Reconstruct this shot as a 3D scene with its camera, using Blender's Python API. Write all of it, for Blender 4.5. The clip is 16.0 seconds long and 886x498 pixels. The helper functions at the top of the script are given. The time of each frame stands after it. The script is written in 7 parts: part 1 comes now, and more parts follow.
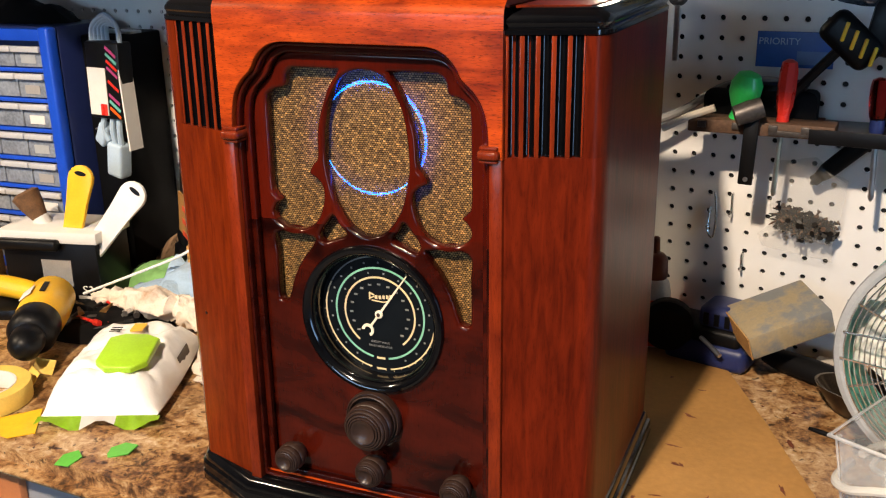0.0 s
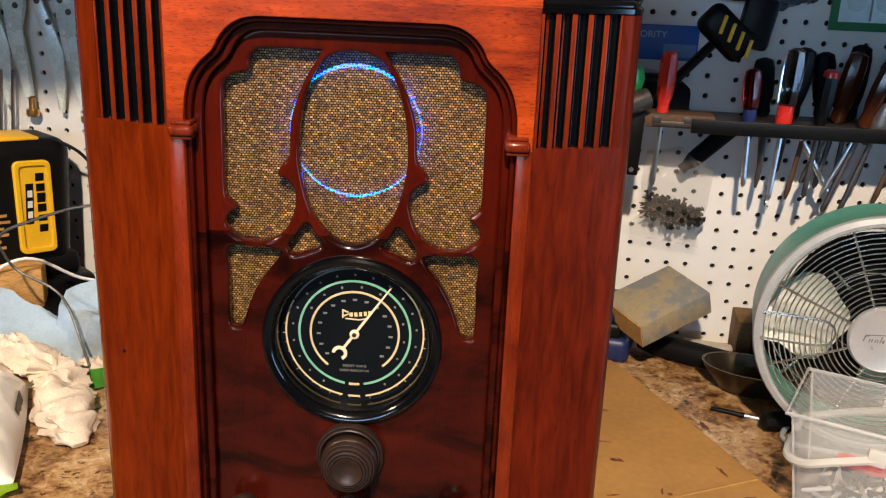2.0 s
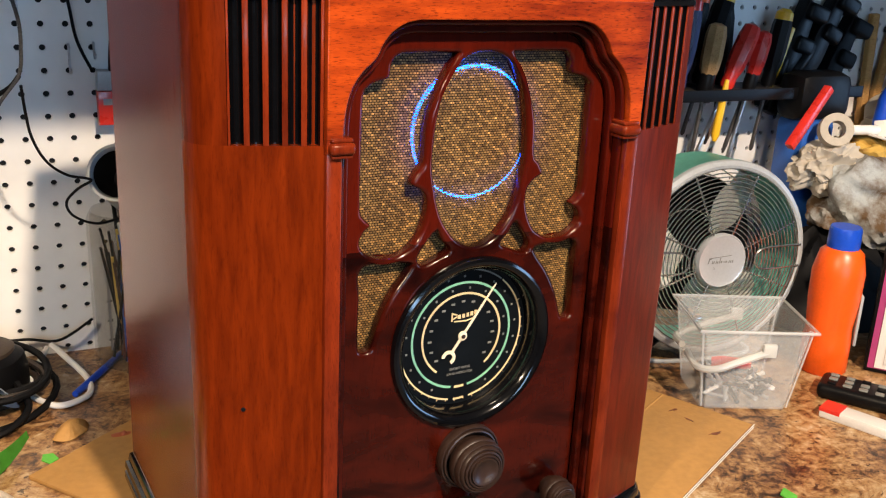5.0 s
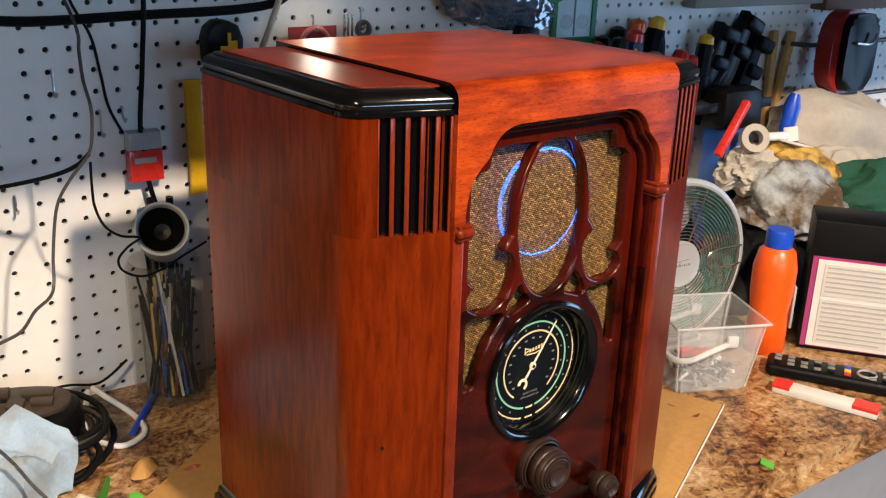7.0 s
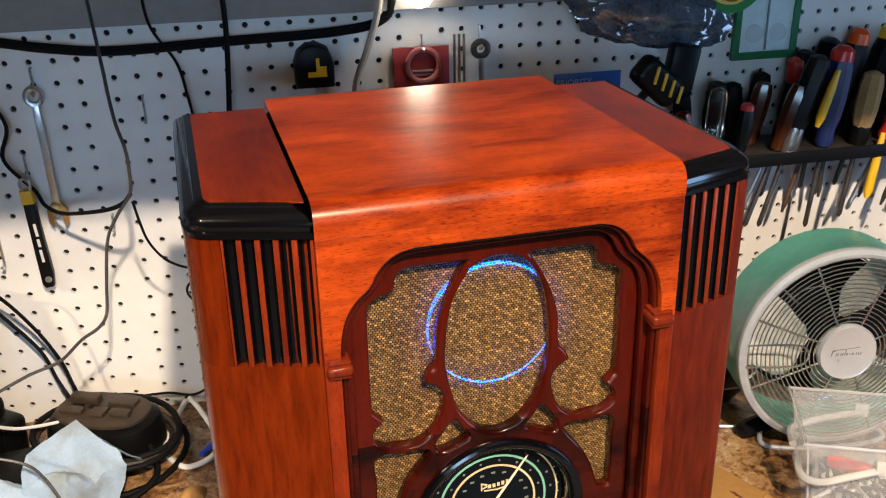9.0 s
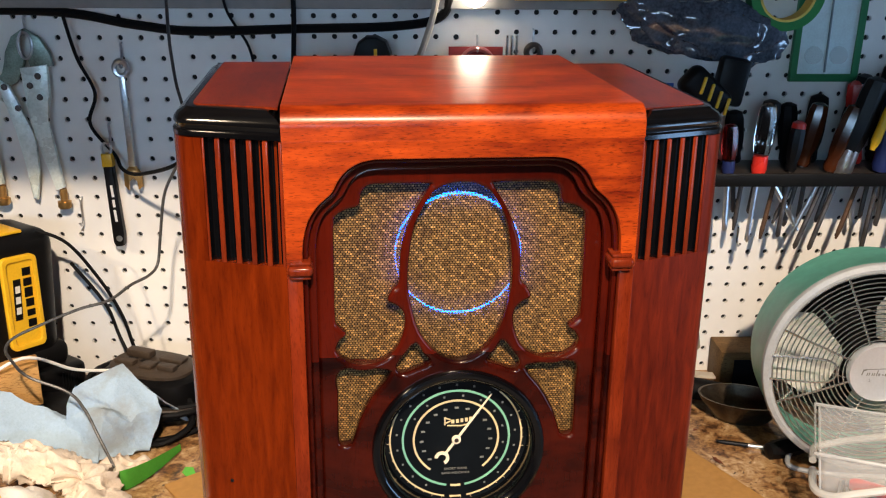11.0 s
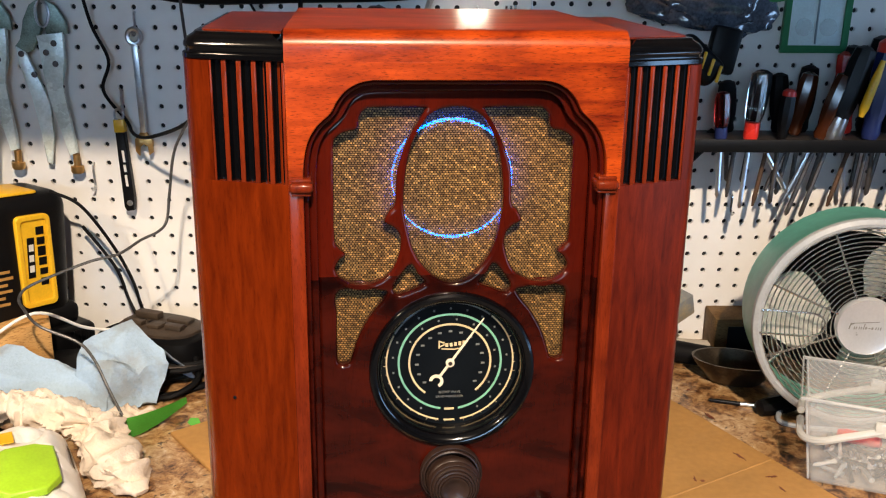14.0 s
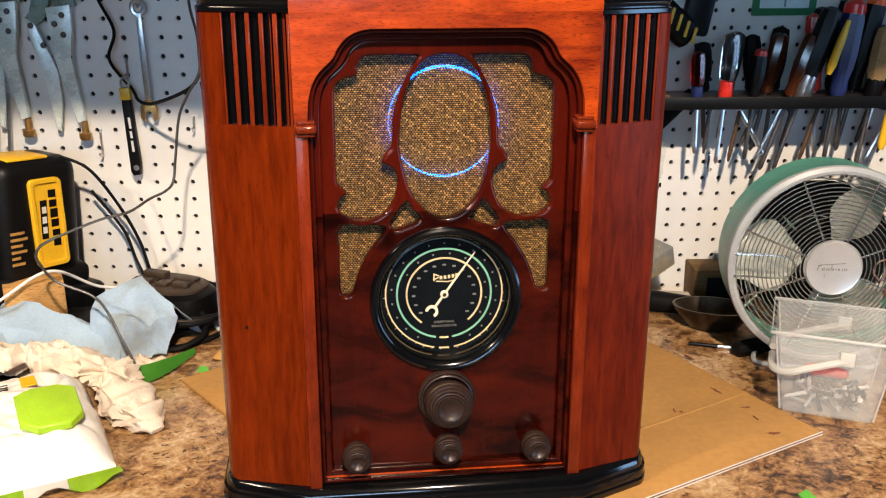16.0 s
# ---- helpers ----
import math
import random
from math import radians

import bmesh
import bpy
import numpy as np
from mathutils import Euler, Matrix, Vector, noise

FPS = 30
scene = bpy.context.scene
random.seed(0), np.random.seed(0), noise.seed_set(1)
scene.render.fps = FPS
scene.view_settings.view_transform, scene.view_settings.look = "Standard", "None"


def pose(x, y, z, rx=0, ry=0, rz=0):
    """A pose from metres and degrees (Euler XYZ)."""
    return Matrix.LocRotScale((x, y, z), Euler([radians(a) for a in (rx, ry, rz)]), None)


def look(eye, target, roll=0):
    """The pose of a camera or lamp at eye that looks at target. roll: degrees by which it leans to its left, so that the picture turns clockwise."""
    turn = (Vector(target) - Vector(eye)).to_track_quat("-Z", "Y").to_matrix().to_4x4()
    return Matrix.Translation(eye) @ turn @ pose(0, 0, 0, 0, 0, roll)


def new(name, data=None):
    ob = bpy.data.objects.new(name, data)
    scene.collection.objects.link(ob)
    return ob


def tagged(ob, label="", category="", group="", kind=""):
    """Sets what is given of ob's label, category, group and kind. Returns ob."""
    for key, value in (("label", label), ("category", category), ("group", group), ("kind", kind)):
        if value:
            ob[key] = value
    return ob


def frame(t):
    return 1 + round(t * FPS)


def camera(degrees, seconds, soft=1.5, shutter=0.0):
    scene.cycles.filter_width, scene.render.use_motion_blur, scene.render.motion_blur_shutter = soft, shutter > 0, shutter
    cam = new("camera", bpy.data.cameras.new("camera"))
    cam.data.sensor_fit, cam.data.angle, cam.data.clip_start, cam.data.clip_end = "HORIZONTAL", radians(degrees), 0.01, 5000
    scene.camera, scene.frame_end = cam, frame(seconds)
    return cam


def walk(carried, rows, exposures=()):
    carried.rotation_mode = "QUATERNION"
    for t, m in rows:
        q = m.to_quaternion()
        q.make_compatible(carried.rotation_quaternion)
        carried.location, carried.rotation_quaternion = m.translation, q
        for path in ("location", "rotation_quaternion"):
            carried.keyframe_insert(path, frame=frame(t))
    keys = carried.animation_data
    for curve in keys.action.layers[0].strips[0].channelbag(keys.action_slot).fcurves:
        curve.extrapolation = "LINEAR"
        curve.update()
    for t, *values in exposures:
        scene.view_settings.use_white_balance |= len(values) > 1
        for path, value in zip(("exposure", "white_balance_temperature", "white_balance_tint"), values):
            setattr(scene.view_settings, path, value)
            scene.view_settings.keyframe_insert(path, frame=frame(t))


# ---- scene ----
cam = camera(50.1, 16.0, 1.2)
PATH = [
    (0, (0.4699, -1.2529, 1.4172), (-0.4142, 0.4263, 0.7857), -1.09),
    (0.5, (0.4386, -1.2417, 1.4091), (-0.3649, 0.4775, 0.7778), -0.53),
    (1, (0.3787, -1.2211, 1.3960), (-0.2928, 0.5536, 0.7641), 0.94),
    (1.5, (0.2771, -1.2639, 1.4028), (-0.1747, 0.5783, 0.7687), 0.79),
    (2, (0.2018, -1.2503, 1.3900), (-0.0408, 0.6347, 0.7669), 1.98),
    (2.5, (0.1563, -1.2392, 1.3861), (-0.0360, 0.6503, 0.7594), 2.30),
    (3, (0.0745, -1.3036, 1.3990), (0.1979, 0.5994, 0.7962), 2.38),
    (3.5, (-0.0100, -1.3212, 1.3897), (0.1637, 0.5811, 0.7971), 1.20),
    (4, (-0.0688, -1.2576, 1.3810), (0.2678, 0.6175, 0.7724), 1.62),
    (6.3, (-0.4800, -1.1743, 1.4291), (0.6407, 0.3684, 0.8255), 2.56),
    (6.5, (-0.4876, -1.1818, 1.4477), (0.6202, 0.3711, 0.8467), 2.43),
    (7, (-0.4758, -1.1982, 1.4925), (0.5745, 0.3665, 0.8230), 1.67),
    (7.5, (-0.4167, -1.1962, 1.5351), (0.3838, 0.4688, 0.7689), -0.47),
    (8, (-0.2921, -1.2061, 1.5670), (0.3589, 0.5187, 0.7915), -1.59),
    (8.5, (-0.1557, -1.2117, 1.5824), (0.2908, 0.5756, 0.8036), -1.48),
    (9, (-0.0976, -1.1718, 1.5793), (0.2337, 0.6321, 0.7815), -1.53),
    (9.2, (-0.0724, -1.1608, 1.5703), (0.2022, 0.6530, 0.7737), -2.24),
    (11.3, (0.0196, -1.2788, 1.4852), (0.0597, 0.6169, 0.8491), 0.41),
    (11.5, (0.0220, -1.2860, 1.4835), (0.0573, 0.6091, 0.8453), 0.33),
    (12, (0.0216, -1.2994, 1.4756), (0.0556, 0.5962, 0.8386), 0.39),
    (12.5, (0.0253, -1.3056, 1.4641), (0.0532, 0.5940, 0.8389), 0.38),
    (13, (0.0246, -1.3094, 1.4551), (0.0583, 0.5917, 0.8347), 0.45),
    (13.5, (0.0249, -1.3095, 1.4405), (0.0609, 0.5952, 0.8318), 0.44),
    (14, (0.0262, -1.3212, 1.4270), (0.0622, 0.5867, 0.8283), 0.48),
    (14.5, (0.0261, -1.3478, 1.4208), (0.0679, 0.5606, 0.8237), 0.47),
    (15, (0.0270, -1.3718, 1.4096), (0.0711, 0.5368, 0.8134), 0.15),
    (15.5, (0.0225, -1.3945, 1.4095), (0.0764, 0.5098, 0.8007), -0.08),
    (16, (0.0229, -1.4006, 1.4042), (0.0765, 0.5001, 0.7842), -0.23),
]
walk(cam, [(t, look(eye, target, roll)) for t, eye, target, roll in PATH],
     [(0, -0.17), (1, -0.22), (2, -0.35), (3, -0.31), (4, -0.16), (6.5, -0.15), (7, -0.22), (7.5, -0.40), (8.5, -0.21), (9, -0.18), (11.5, -0.22), (14, -0.21), (16, -0.18)])

# ---------------------------------------------------------------- world, lights
world = bpy.data.worlds.new("sky")
scene.world = world
world.use_nodes = True
wn = world.node_tree.nodes
sky = wn.new("ShaderNodeTexSky")
sky.sky_type, sky.sun_disc = "NISHITA", False
sky.sun_elevation, sky.sun_rotation = radians(35), radians(160)
world.node_tree.links.new(sky.outputs[0], wn["Background"].inputs[0])
wn["Background"].inputs[1].default_value = 0.12

BENCH = 0.878          # worktop height
WALL = -0.018          # face of the pegboard
SHADE_BOX_Z = 1.60       # underside of the unseen overhead shade box


def lamp_data(name, power, colour, size):
    d = bpy.data.lights.new(name, "AREA")
    d.shape, d.size, d.energy, d.color = "DISK", size, power, colour
    return d


key = new("bulb_light", lamp_data("bulb_light", 140, (1.0, 0.80, 0.61), 0.10))
key.matrix_world = look((0.20, -2.4, 2.89), (0.05, -0.3, 1.0))
# Warm fill lamp added to brighten the left side; no known source there.
second = new("left_fill_light", lamp_data("left_fill_light", 54, (1.0, 0.78, 0.54), 0.15))
second.matrix_world = look((-1.9, -1.9, 2.7), (-0.2, -0.4, 1.0))

door_light = bpy.data.lights.new("door_daylight", "AREA")
door_light.shape, door_light.size, door_light.size_y, door_light.energy, door_light.color = "RECTANGLE", 0.8, 1.9, 50, (0.34, 0.60, 1.0)
new("door_daylight", door_light).matrix_world = look((3.96, -2.0, 1.2), (0.0, -0.6, 1.2))
window_light = bpy.data.lights.new("window_daylight", "AREA")
window_light.shape, window_light.size, window_light.size_y, window_light.energy, window_light.color = "RECTANGLE", 1.7, 0.34, 37, (0.42, 0.67, 1.0)
new("window_daylight", window_light).matrix_world = look((-0.5, -3.96, 1.75), (-0.1, -0.1, 1.3))

# ---------------------------------------------------------------- materials


def material(name, colour, rough=0.5, metal=0.0, var=0.15, scale=30.0, bump=0.0, bump_scale=200.0, coat=0.0, spec=0.5, stretch=(1, 1, 1)):
    """Base colour varied at two scales, with a fine bump."""
    m = bpy.data.materials.new(name)
    m.use_nodes = True
    t = m.node_tree
    b = t.nodes["Principled BSDF"]
    b.inputs["Roughness"].default_value, b.inputs["Metallic"].default_value = rough, metal
    b.inputs["Coat Weight"].default_value, b.inputs["Coat Roughness"].default_value = coat, 0.08
    b.inputs["Specular IOR Level"].default_value = spec
    co = t.nodes.new("ShaderNodeTexCoord")
    mp = t.nodes.new("ShaderNodeMapping")
    mp.inputs["Scale"].default_value = stretch
    t.links.new(co.outputs["Object"], mp.inputs[0])
    n1, n2 = t.nodes.new("ShaderNodeTexNoise"), t.nodes.new("ShaderNodeTexNoise")
    n1.inputs["Scale"].default_value, n2.inputs["Scale"].default_value = scale, scale * 9
    n1.inputs["Detail"].default_value = 5
    mx = t.nodes.new("ShaderNodeMix")
    mx.data_type = "FLOAT"
    mx.inputs[0].default_value = 0.4
    for n in (n1, n2):
        t.links.new(mp.outputs[0], n.inputs["Vector"])
    t.links.new(n1.outputs[0], mx.inputs[2])
    t.links.new(n2.outputs[0], mx.inputs[3])
    r = t.nodes.new("ShaderNodeValToRGB")
    r.color_ramp.elements[0].position, r.color_ramp.elements[1].position = 0.3, 0.7
    r.color_ramp.elements[0].color = (*[c * (1 - var) for c in colour], 1)
    r.color_ramp.elements[1].color = (*[min(1, c * (1 + var)) for c in colour], 1)
    t.links.new(mx.outputs[0], r.inputs[0])
    t.links.new(r.outputs[0], b.inputs["Base Color"])
    rr = t.nodes.new("ShaderNodeMapRange")
    rr.inputs[3].default_value, rr.inputs[4].default_value = max(0.02, rough * 0.8), min(1, rough * 1.2)
    t.links.new(n1.outputs[0], rr.inputs[0])
    t.links.new(rr.outputs[0], b.inputs["Roughness"])
    if bump:
        bn = t.nodes.new("ShaderNodeTexNoise")
        bn.inputs["Scale"].default_value = bump_scale
        bp = t.nodes.new("ShaderNodeBump")
        bp.inputs["Strength"].default_value, bp.inputs["Distance"].default_value = bump, 0.002
        t.links.new(mp.outputs[0], bn.inputs["Vector"])
        t.links.new(bn.outputs[0], bp.inputs["Height"])
        t.links.new(bp.outputs[0], b.inputs["Normal"])
    return m


def wood(name, dark, light, along="Z", rough=0.25, coat=0.6, scale=1.0, sheen=0.17, joint=None, mottle=0.42, pores=0.85, gloss=0.16, amber=(1.0, 0.74, 0.52)):
    """Lacquered timber: broad figure, long streaks along one axis, short dark pores. joint: (height, dark, light) of a second veneer below it."""
    m = bpy.data.materials.new(name)
    m.use_nodes = True
    t = m.node_tree
    b = t.nodes["Principled BSDF"]
    b.inputs["Roughness"].default_value = rough
    b.inputs["Coat Weight"].default_value, b.inputs["Coat Roughness"].default_value = coat, sheen
    b.inputs["Specular IOR Level"].default_value = gloss
    b.inputs["Specular Tint"].default_value = (*amber, 1)
    co = t.nodes.new("ShaderNodeTexCoord")
    oi = t.nodes.new("ShaderNodeObjectInfo")
    add = t.nodes.new("ShaderNodeVectorMath")
    add.operation = "ADD"
    t.links.new(co.outputs["Object"], add.inputs[0])
    t.links.new(oi.outputs["Random"], add.inputs[1])
    s = {"X": (1.2, 9, 9), "Y": (9, 1.2, 9), "Z": (9, 9, 1.2)}[along]
    mild = {"X": (5, 9, 9), "Y": (9, 5, 9), "Z": (9, 9, 5)}[along]
    outs = []
    for k, det, sc, st in ((1.0, 6, 2.2, s), (7.0, 4, 4.0, s), (26.0, 2, 6.0, s), (1.0, 4, 3.2, mild)):
        mp = t.nodes.new("ShaderNodeMapping")
        mp.inputs["Scale"].default_value = [v * k * scale for v in st]
        n = t.nodes.new("ShaderNodeTexNoise")
        n.inputs["Scale"].default_value, n.inputs["Detail"].default_value = sc, det
        n.inputs["Distortion"].default_value = 0.5
        t.links.new(add.outputs[0], mp.inputs[0])
        t.links.new(mp.outputs[0], n.inputs["Vector"])
        outs.append(n.outputs[0])

    def blend(fac, one, two):
        q = t.nodes.new("ShaderNodeMix")
        q.data_type = "FLOAT"
        q.inputs[0].default_value = fac
        t.links.new(one, q.inputs[2])
        t.links.new(two, q.inputs[3])
        return q.outputs[0]

    figure = blend(mottle, blend(0.45, outs[0], outs[1]), outs[3])

    def tones(lo, hi, figure=figure):
        r = t.nodes.new("ShaderNodeValToRGB")
        e = r.color_ramp.elements
        e[0].position, e[1].position = 0.36, 0.64
        e[0].color, e[1].color = (*lo, 1), (*hi, 1)
        t.links.new(figure, r.inputs[0])
        return r.outputs[0]

    colour = tones(dark, light)
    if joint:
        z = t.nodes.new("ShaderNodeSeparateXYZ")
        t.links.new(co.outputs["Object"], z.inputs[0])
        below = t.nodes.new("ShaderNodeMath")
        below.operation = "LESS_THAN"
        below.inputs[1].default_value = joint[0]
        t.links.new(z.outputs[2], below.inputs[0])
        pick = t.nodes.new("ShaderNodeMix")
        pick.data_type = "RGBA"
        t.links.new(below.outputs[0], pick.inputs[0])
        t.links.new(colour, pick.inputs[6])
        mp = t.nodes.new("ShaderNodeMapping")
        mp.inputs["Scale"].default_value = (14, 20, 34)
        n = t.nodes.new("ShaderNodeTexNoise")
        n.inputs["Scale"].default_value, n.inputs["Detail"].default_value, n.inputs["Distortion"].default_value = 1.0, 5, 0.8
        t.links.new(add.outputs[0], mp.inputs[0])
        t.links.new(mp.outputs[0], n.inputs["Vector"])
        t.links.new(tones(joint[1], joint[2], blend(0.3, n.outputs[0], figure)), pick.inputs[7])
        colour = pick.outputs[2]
    pore = t.nodes.new("ShaderNodeValToRGB")
    pore.color_ramp.elements[0].position, pore.color_ramp.elements[1].position = 0.33, 0.45
    pore.color_ramp.elements[0].color = (0.34, 0.28, 0.26, 1)
    t.links.new(outs[2], pore.inputs[0])
    mul = t.nodes.new("ShaderNodeMix")
    mul.data_type, mul.blend_type = "RGBA", "MULTIPLY"
    mul.inputs[0].default_value = pores
    t.links.new(colour, mul.inputs[6])
    t.links.new(pore.outputs[0], mul.inputs[7])
    t.links.new(mul.outputs[2], b.inputs["Base Color"])
    bp = t.nodes.new("ShaderNodeBump")
    bp.inputs["Strength"].default_value, bp.inputs["Distance"].default_value = 0.10, 0.0006
    t.links.new(outs[2], bp.inputs["Height"])
    t.links.new(bp.outputs[0], b.inputs["Normal"])
    return m


def granite(name):
    """Speckled laminate: brown, cream and black grains."""
    m = bpy.data.materials.new(name)
    m.use_nodes = True
    t = m.node_tree
    b = t.nodes["Principled BSDF"]
    b.inputs["Roughness"].default_value = 0.28
    co = t.nodes.new("ShaderNodeTexCoord")

    def cloud(scale, detail, rough, warp):
        n = t.nodes.new("ShaderNodeTexNoise")
        n.inputs["Scale"].default_value, n.inputs["Detail"].default_value = scale, detail
        n.inputs["Roughness"].default_value, n.inputs["Distortion"].default_value = rough, warp
        t.links.new(co.outputs["Object"], n.inputs["Vector"])
        return n.outputs[0]

    def blend(fac, one, two):
        q = t.nodes.new("ShaderNodeMix")
        q.data_type = "FLOAT"
        q.inputs[0].default_value = fac
        t.links.new(one, q.inputs[2])
        t.links.new(two, q.inputs[3])
        return q.outputs[0]

    def ramp(value, stops):
        r = t.nodes.new("ShaderNodeValToRGB")
        e = r.color_ramp.elements
        e[0].position, e[0].color = stops[0][0], (*stops[0][1], 1)
        e[1].position, e[1].color = stops[-1][0], (*stops[-1][1], 1)
        for p, c in stops[1:-1]:
            e.new(p).color = (*c, 1)
        t.links.new(value, r.inputs[0])
        return r.outputs[0]

    value = blend(0.30, blend(0.34, cloud(46, 7, 0.72, 0.9), cloud(150, 5, 0.7, 0.4)), cloud(8.5, 4, 0.55, 0.6))
    colour = ramp(value, ((0.385, (0.012, 0.008, 0.006)), (0.435, (0.070, 0.032, 0.015)), (0.475, (0.21, 0.100, 0.038)), (0.52, (0.36, 0.205, 0.085)), (0.565, (0.47, 0.31, 0.155)), (0.63, (0.62, 0.50, 0.36))))
    flecks = ramp(cloud(95, 3, 0.6, 0.5), ((0.33, (0.10, 0.07, 0.06)), (0.39, (1, 1, 1))))
    mul = t.nodes.new("ShaderNodeMix")
    mul.data_type, mul.blend_type = "RGBA", "MULTIPLY"
    mul.inputs[0].default_value = 0.9
    t.links.new(colour, mul.inputs[6])
    t.links.new(flecks, mul.inputs[7])
    t.links.new(mul.outputs[2], b.inputs["Base Color"])
    return m


def clear(name, colour=(1, 1, 1), rough=0.15, trans=1.0, ior=1.45, alpha=1.0):
    m = bpy.data.materials.new(name)
    m.use_nodes = True
    b = m.node_tree.nodes["Principled BSDF"]
    b.inputs["Base Color"].default_value = (*colour, 1)
    b.inputs["Roughness"].default_value = rough
    b.inputs["Transmission Weight"].default_value = trans
    b.inputs["IOR"].default_value = ior
    b.inputs["Alpha"].default_value = alpha
    return m


def sheer(name, colour, alpha, rough=0.25):
    """Thin see-through plastic."""
    m = clear(name, colour, rough, 0.0, 1.45, alpha)
    return m


def glow(name, colour, strength):
    m = bpy.data.materials.new(name)
    m.use_nodes = True
    b = m.node_tree.nodes["Principled BSDF"]
    b.inputs["Base Color"].default_value = (*colour, 1)
    b.inputs["Emission Color"].default_value = (*colour, 1)
    b.inputs["Emission Strength"].default_value = strength
    return m


BLACK_LAC = material("black lacquer", (0.0022, 0.0022, 0.0027), 0.14, var=0.3, scale=20, coat=0.30, spec=0.4)
GRANITE = granite("speckled laminate")
WHITE_BOARD = material("white painted hardboard", (0.74, 0.73, 0.70), 0.5, var=0.06, scale=5, bump=0.05, bump_scale=300)
HOLE_SHADE = material("painted hole shade", (0.01, 0.01, 0.01), 0.9)
PLASTER = material("grey painted wall", (0.085, 0.085, 0.09), 0.8, var=0.1, scale=3)
CONCRETE = material("concrete floor", (0.13, 0.125, 0.12), 0.8, var=0.25, scale=4, bump=0.2, bump_scale=60)
GREY_BOARD = material("grey painted board", (0.20, 0.20, 0.20), 0.6, var=0.15, scale=8)
CABINET_GREY = material("grey cabinet front", (0.30, 0.31, 0.33), 0.45, var=0.08, scale=6)

# ---------------------------------------------------------------- mesh helpers


def part(name, bm, mat, parent=None, label="", m=None, smooth=True):
    """One bmesh as one mesh object, under a thing or a part."""
    me = bpy.data.meshes.new(name)
    bm.normal_update()
    bm.to_mesh(me)
    bm.free()
    for p in me.polygons:
        p.use_smooth = smooth
    if smooth:
        me.set_sharp_from_angle(angle=radians(38))
    for one in (mat if isinstance(mat, (list, tuple)) else [mat]):
        me.materials.append(one)
    ob = new(name, me)
    if parent is not None:
        ob.parent = parent
    if m is not None:
        ob.matrix_basis = m
    if label:
        ob["label"] = label
    return ob


def thing(name, label, category, m=None, group="", kind=""):
    ob = new(name)
    ob.empty_display_size = 0.02
    if m is not None:
        ob.matrix_basis = m
    return tagged(ob, label, category, group, kind)


def box(x0, y0, z0, x1, y1, z1, bevel=0.0, seg=2):
    bm = bmesh.new()
    bmesh.ops.create_cube(bm, size=1, matrix=Matrix.LocRotScale(((x0 + x1) / 2, (y0 + y1) / 2, (z0 + z1) / 2), None, (abs(x1 - x0), abs(y1 - y0), abs(z1 - z0))))
    if bevel:
        bmesh.ops.bevel(bm, geom=bm.edges[:], offset=bevel, segments=seg, affect="EDGES", profile=0.5)
    return bm


def lathe(profile, seg=32, cap=True):
    """Turned about z from (radius, height) pairs, bottom to top."""
    bm = bmesh.new()
    rings = []
    for r, z in profile:
        rings.append([bm.verts.new((max(r, 1e-5) * math.cos(2 * math.pi * k / seg), max(r, 1e-5) * math.sin(2 * math.pi * k / seg), z)) for k in range(seg)])
    for a, b in zip(rings, rings[1:]):
        for k in range(seg):
            bm.faces.new((a[k], a[(k + 1) % seg], b[(k + 1) % seg], b[k]))
    if cap:
        bm.faces.new(rings[0][::-1])
        bm.faces.new(rings[-1])
    return bm


def prism(points, z0, z1, bevel=0.0, seg=2):
    """A closed outline in x, y raised from z0 to z1."""
    bm = bmesh.new()
    lo = [bm.verts.new((x, y, z0)) for x, y in points]
    hi = [bm.verts.new((x, y, z1)) for x, y in points]
    n = len(points)
    area = sum(points[i][0] * points[(i + 1) % n][1] - points[(i + 1) % n][0] * points[i][1] for i in range(n))
    bm.faces.new(lo[::-1] if area > 0 else lo)
    top = bm.faces.new(hi if area > 0 else hi[::-1])
    for i in range(n):
        j = (i + 1) % n
        bm.faces.new((lo[i], lo[j], hi[j], hi[i]) if area > 0 else (lo[j], lo[i], hi[i], hi[j]))
    if bevel:
        bmesh.ops.bevel(bm, geom=[e for e in bm.edges if len({round(v.co.z, 5) for v in e.verts}) == 1 and e.verts[0].co.z > (z0 + z1) / 2], offset=bevel, segments=seg, affect="EDGES", profile=0.5)
    return bm


def tube(points, r, seg=8, closed=False, radii=None):
    """A round rod along a list of points."""
    bm = bmesh.new()
    pts = [Vector(p) for p in points]
    n = len(pts)
    rings, up = [], None
    for i, p in enumerate(pts):
        if closed:
            d = pts[(i + 1) % n] - pts[i - 1]
        else:
            d = pts[min(i + 1, n - 1)] - pts[max(i - 1, 0)]
        d.normalize()
        if up is None:
            up = d.orthogonal().normalized()
        up = (up - d * up.dot(d)).normalized()
        side = d.cross(up)
        rr = radii[i] if radii else r
        rings.append([bm.verts.new(p + (up * math.cos(2 * math.pi * k / seg) + side * math.sin(2 * math.pi * k / seg)) * rr) for k in range(seg)])
    pairs = list(zip(rings, rings[1:])) + ([(rings[-1], rings[0])] if closed else [])
    for a, b in pairs:
        for k in range(seg):
            bm.faces.new((a[k], a[(k + 1) % seg], b[(k + 1) % seg], b[k]))
    if not closed:
        bm.faces.new(rings[0][::-1])
        bm.faces.new(rings[-1])
    return bm


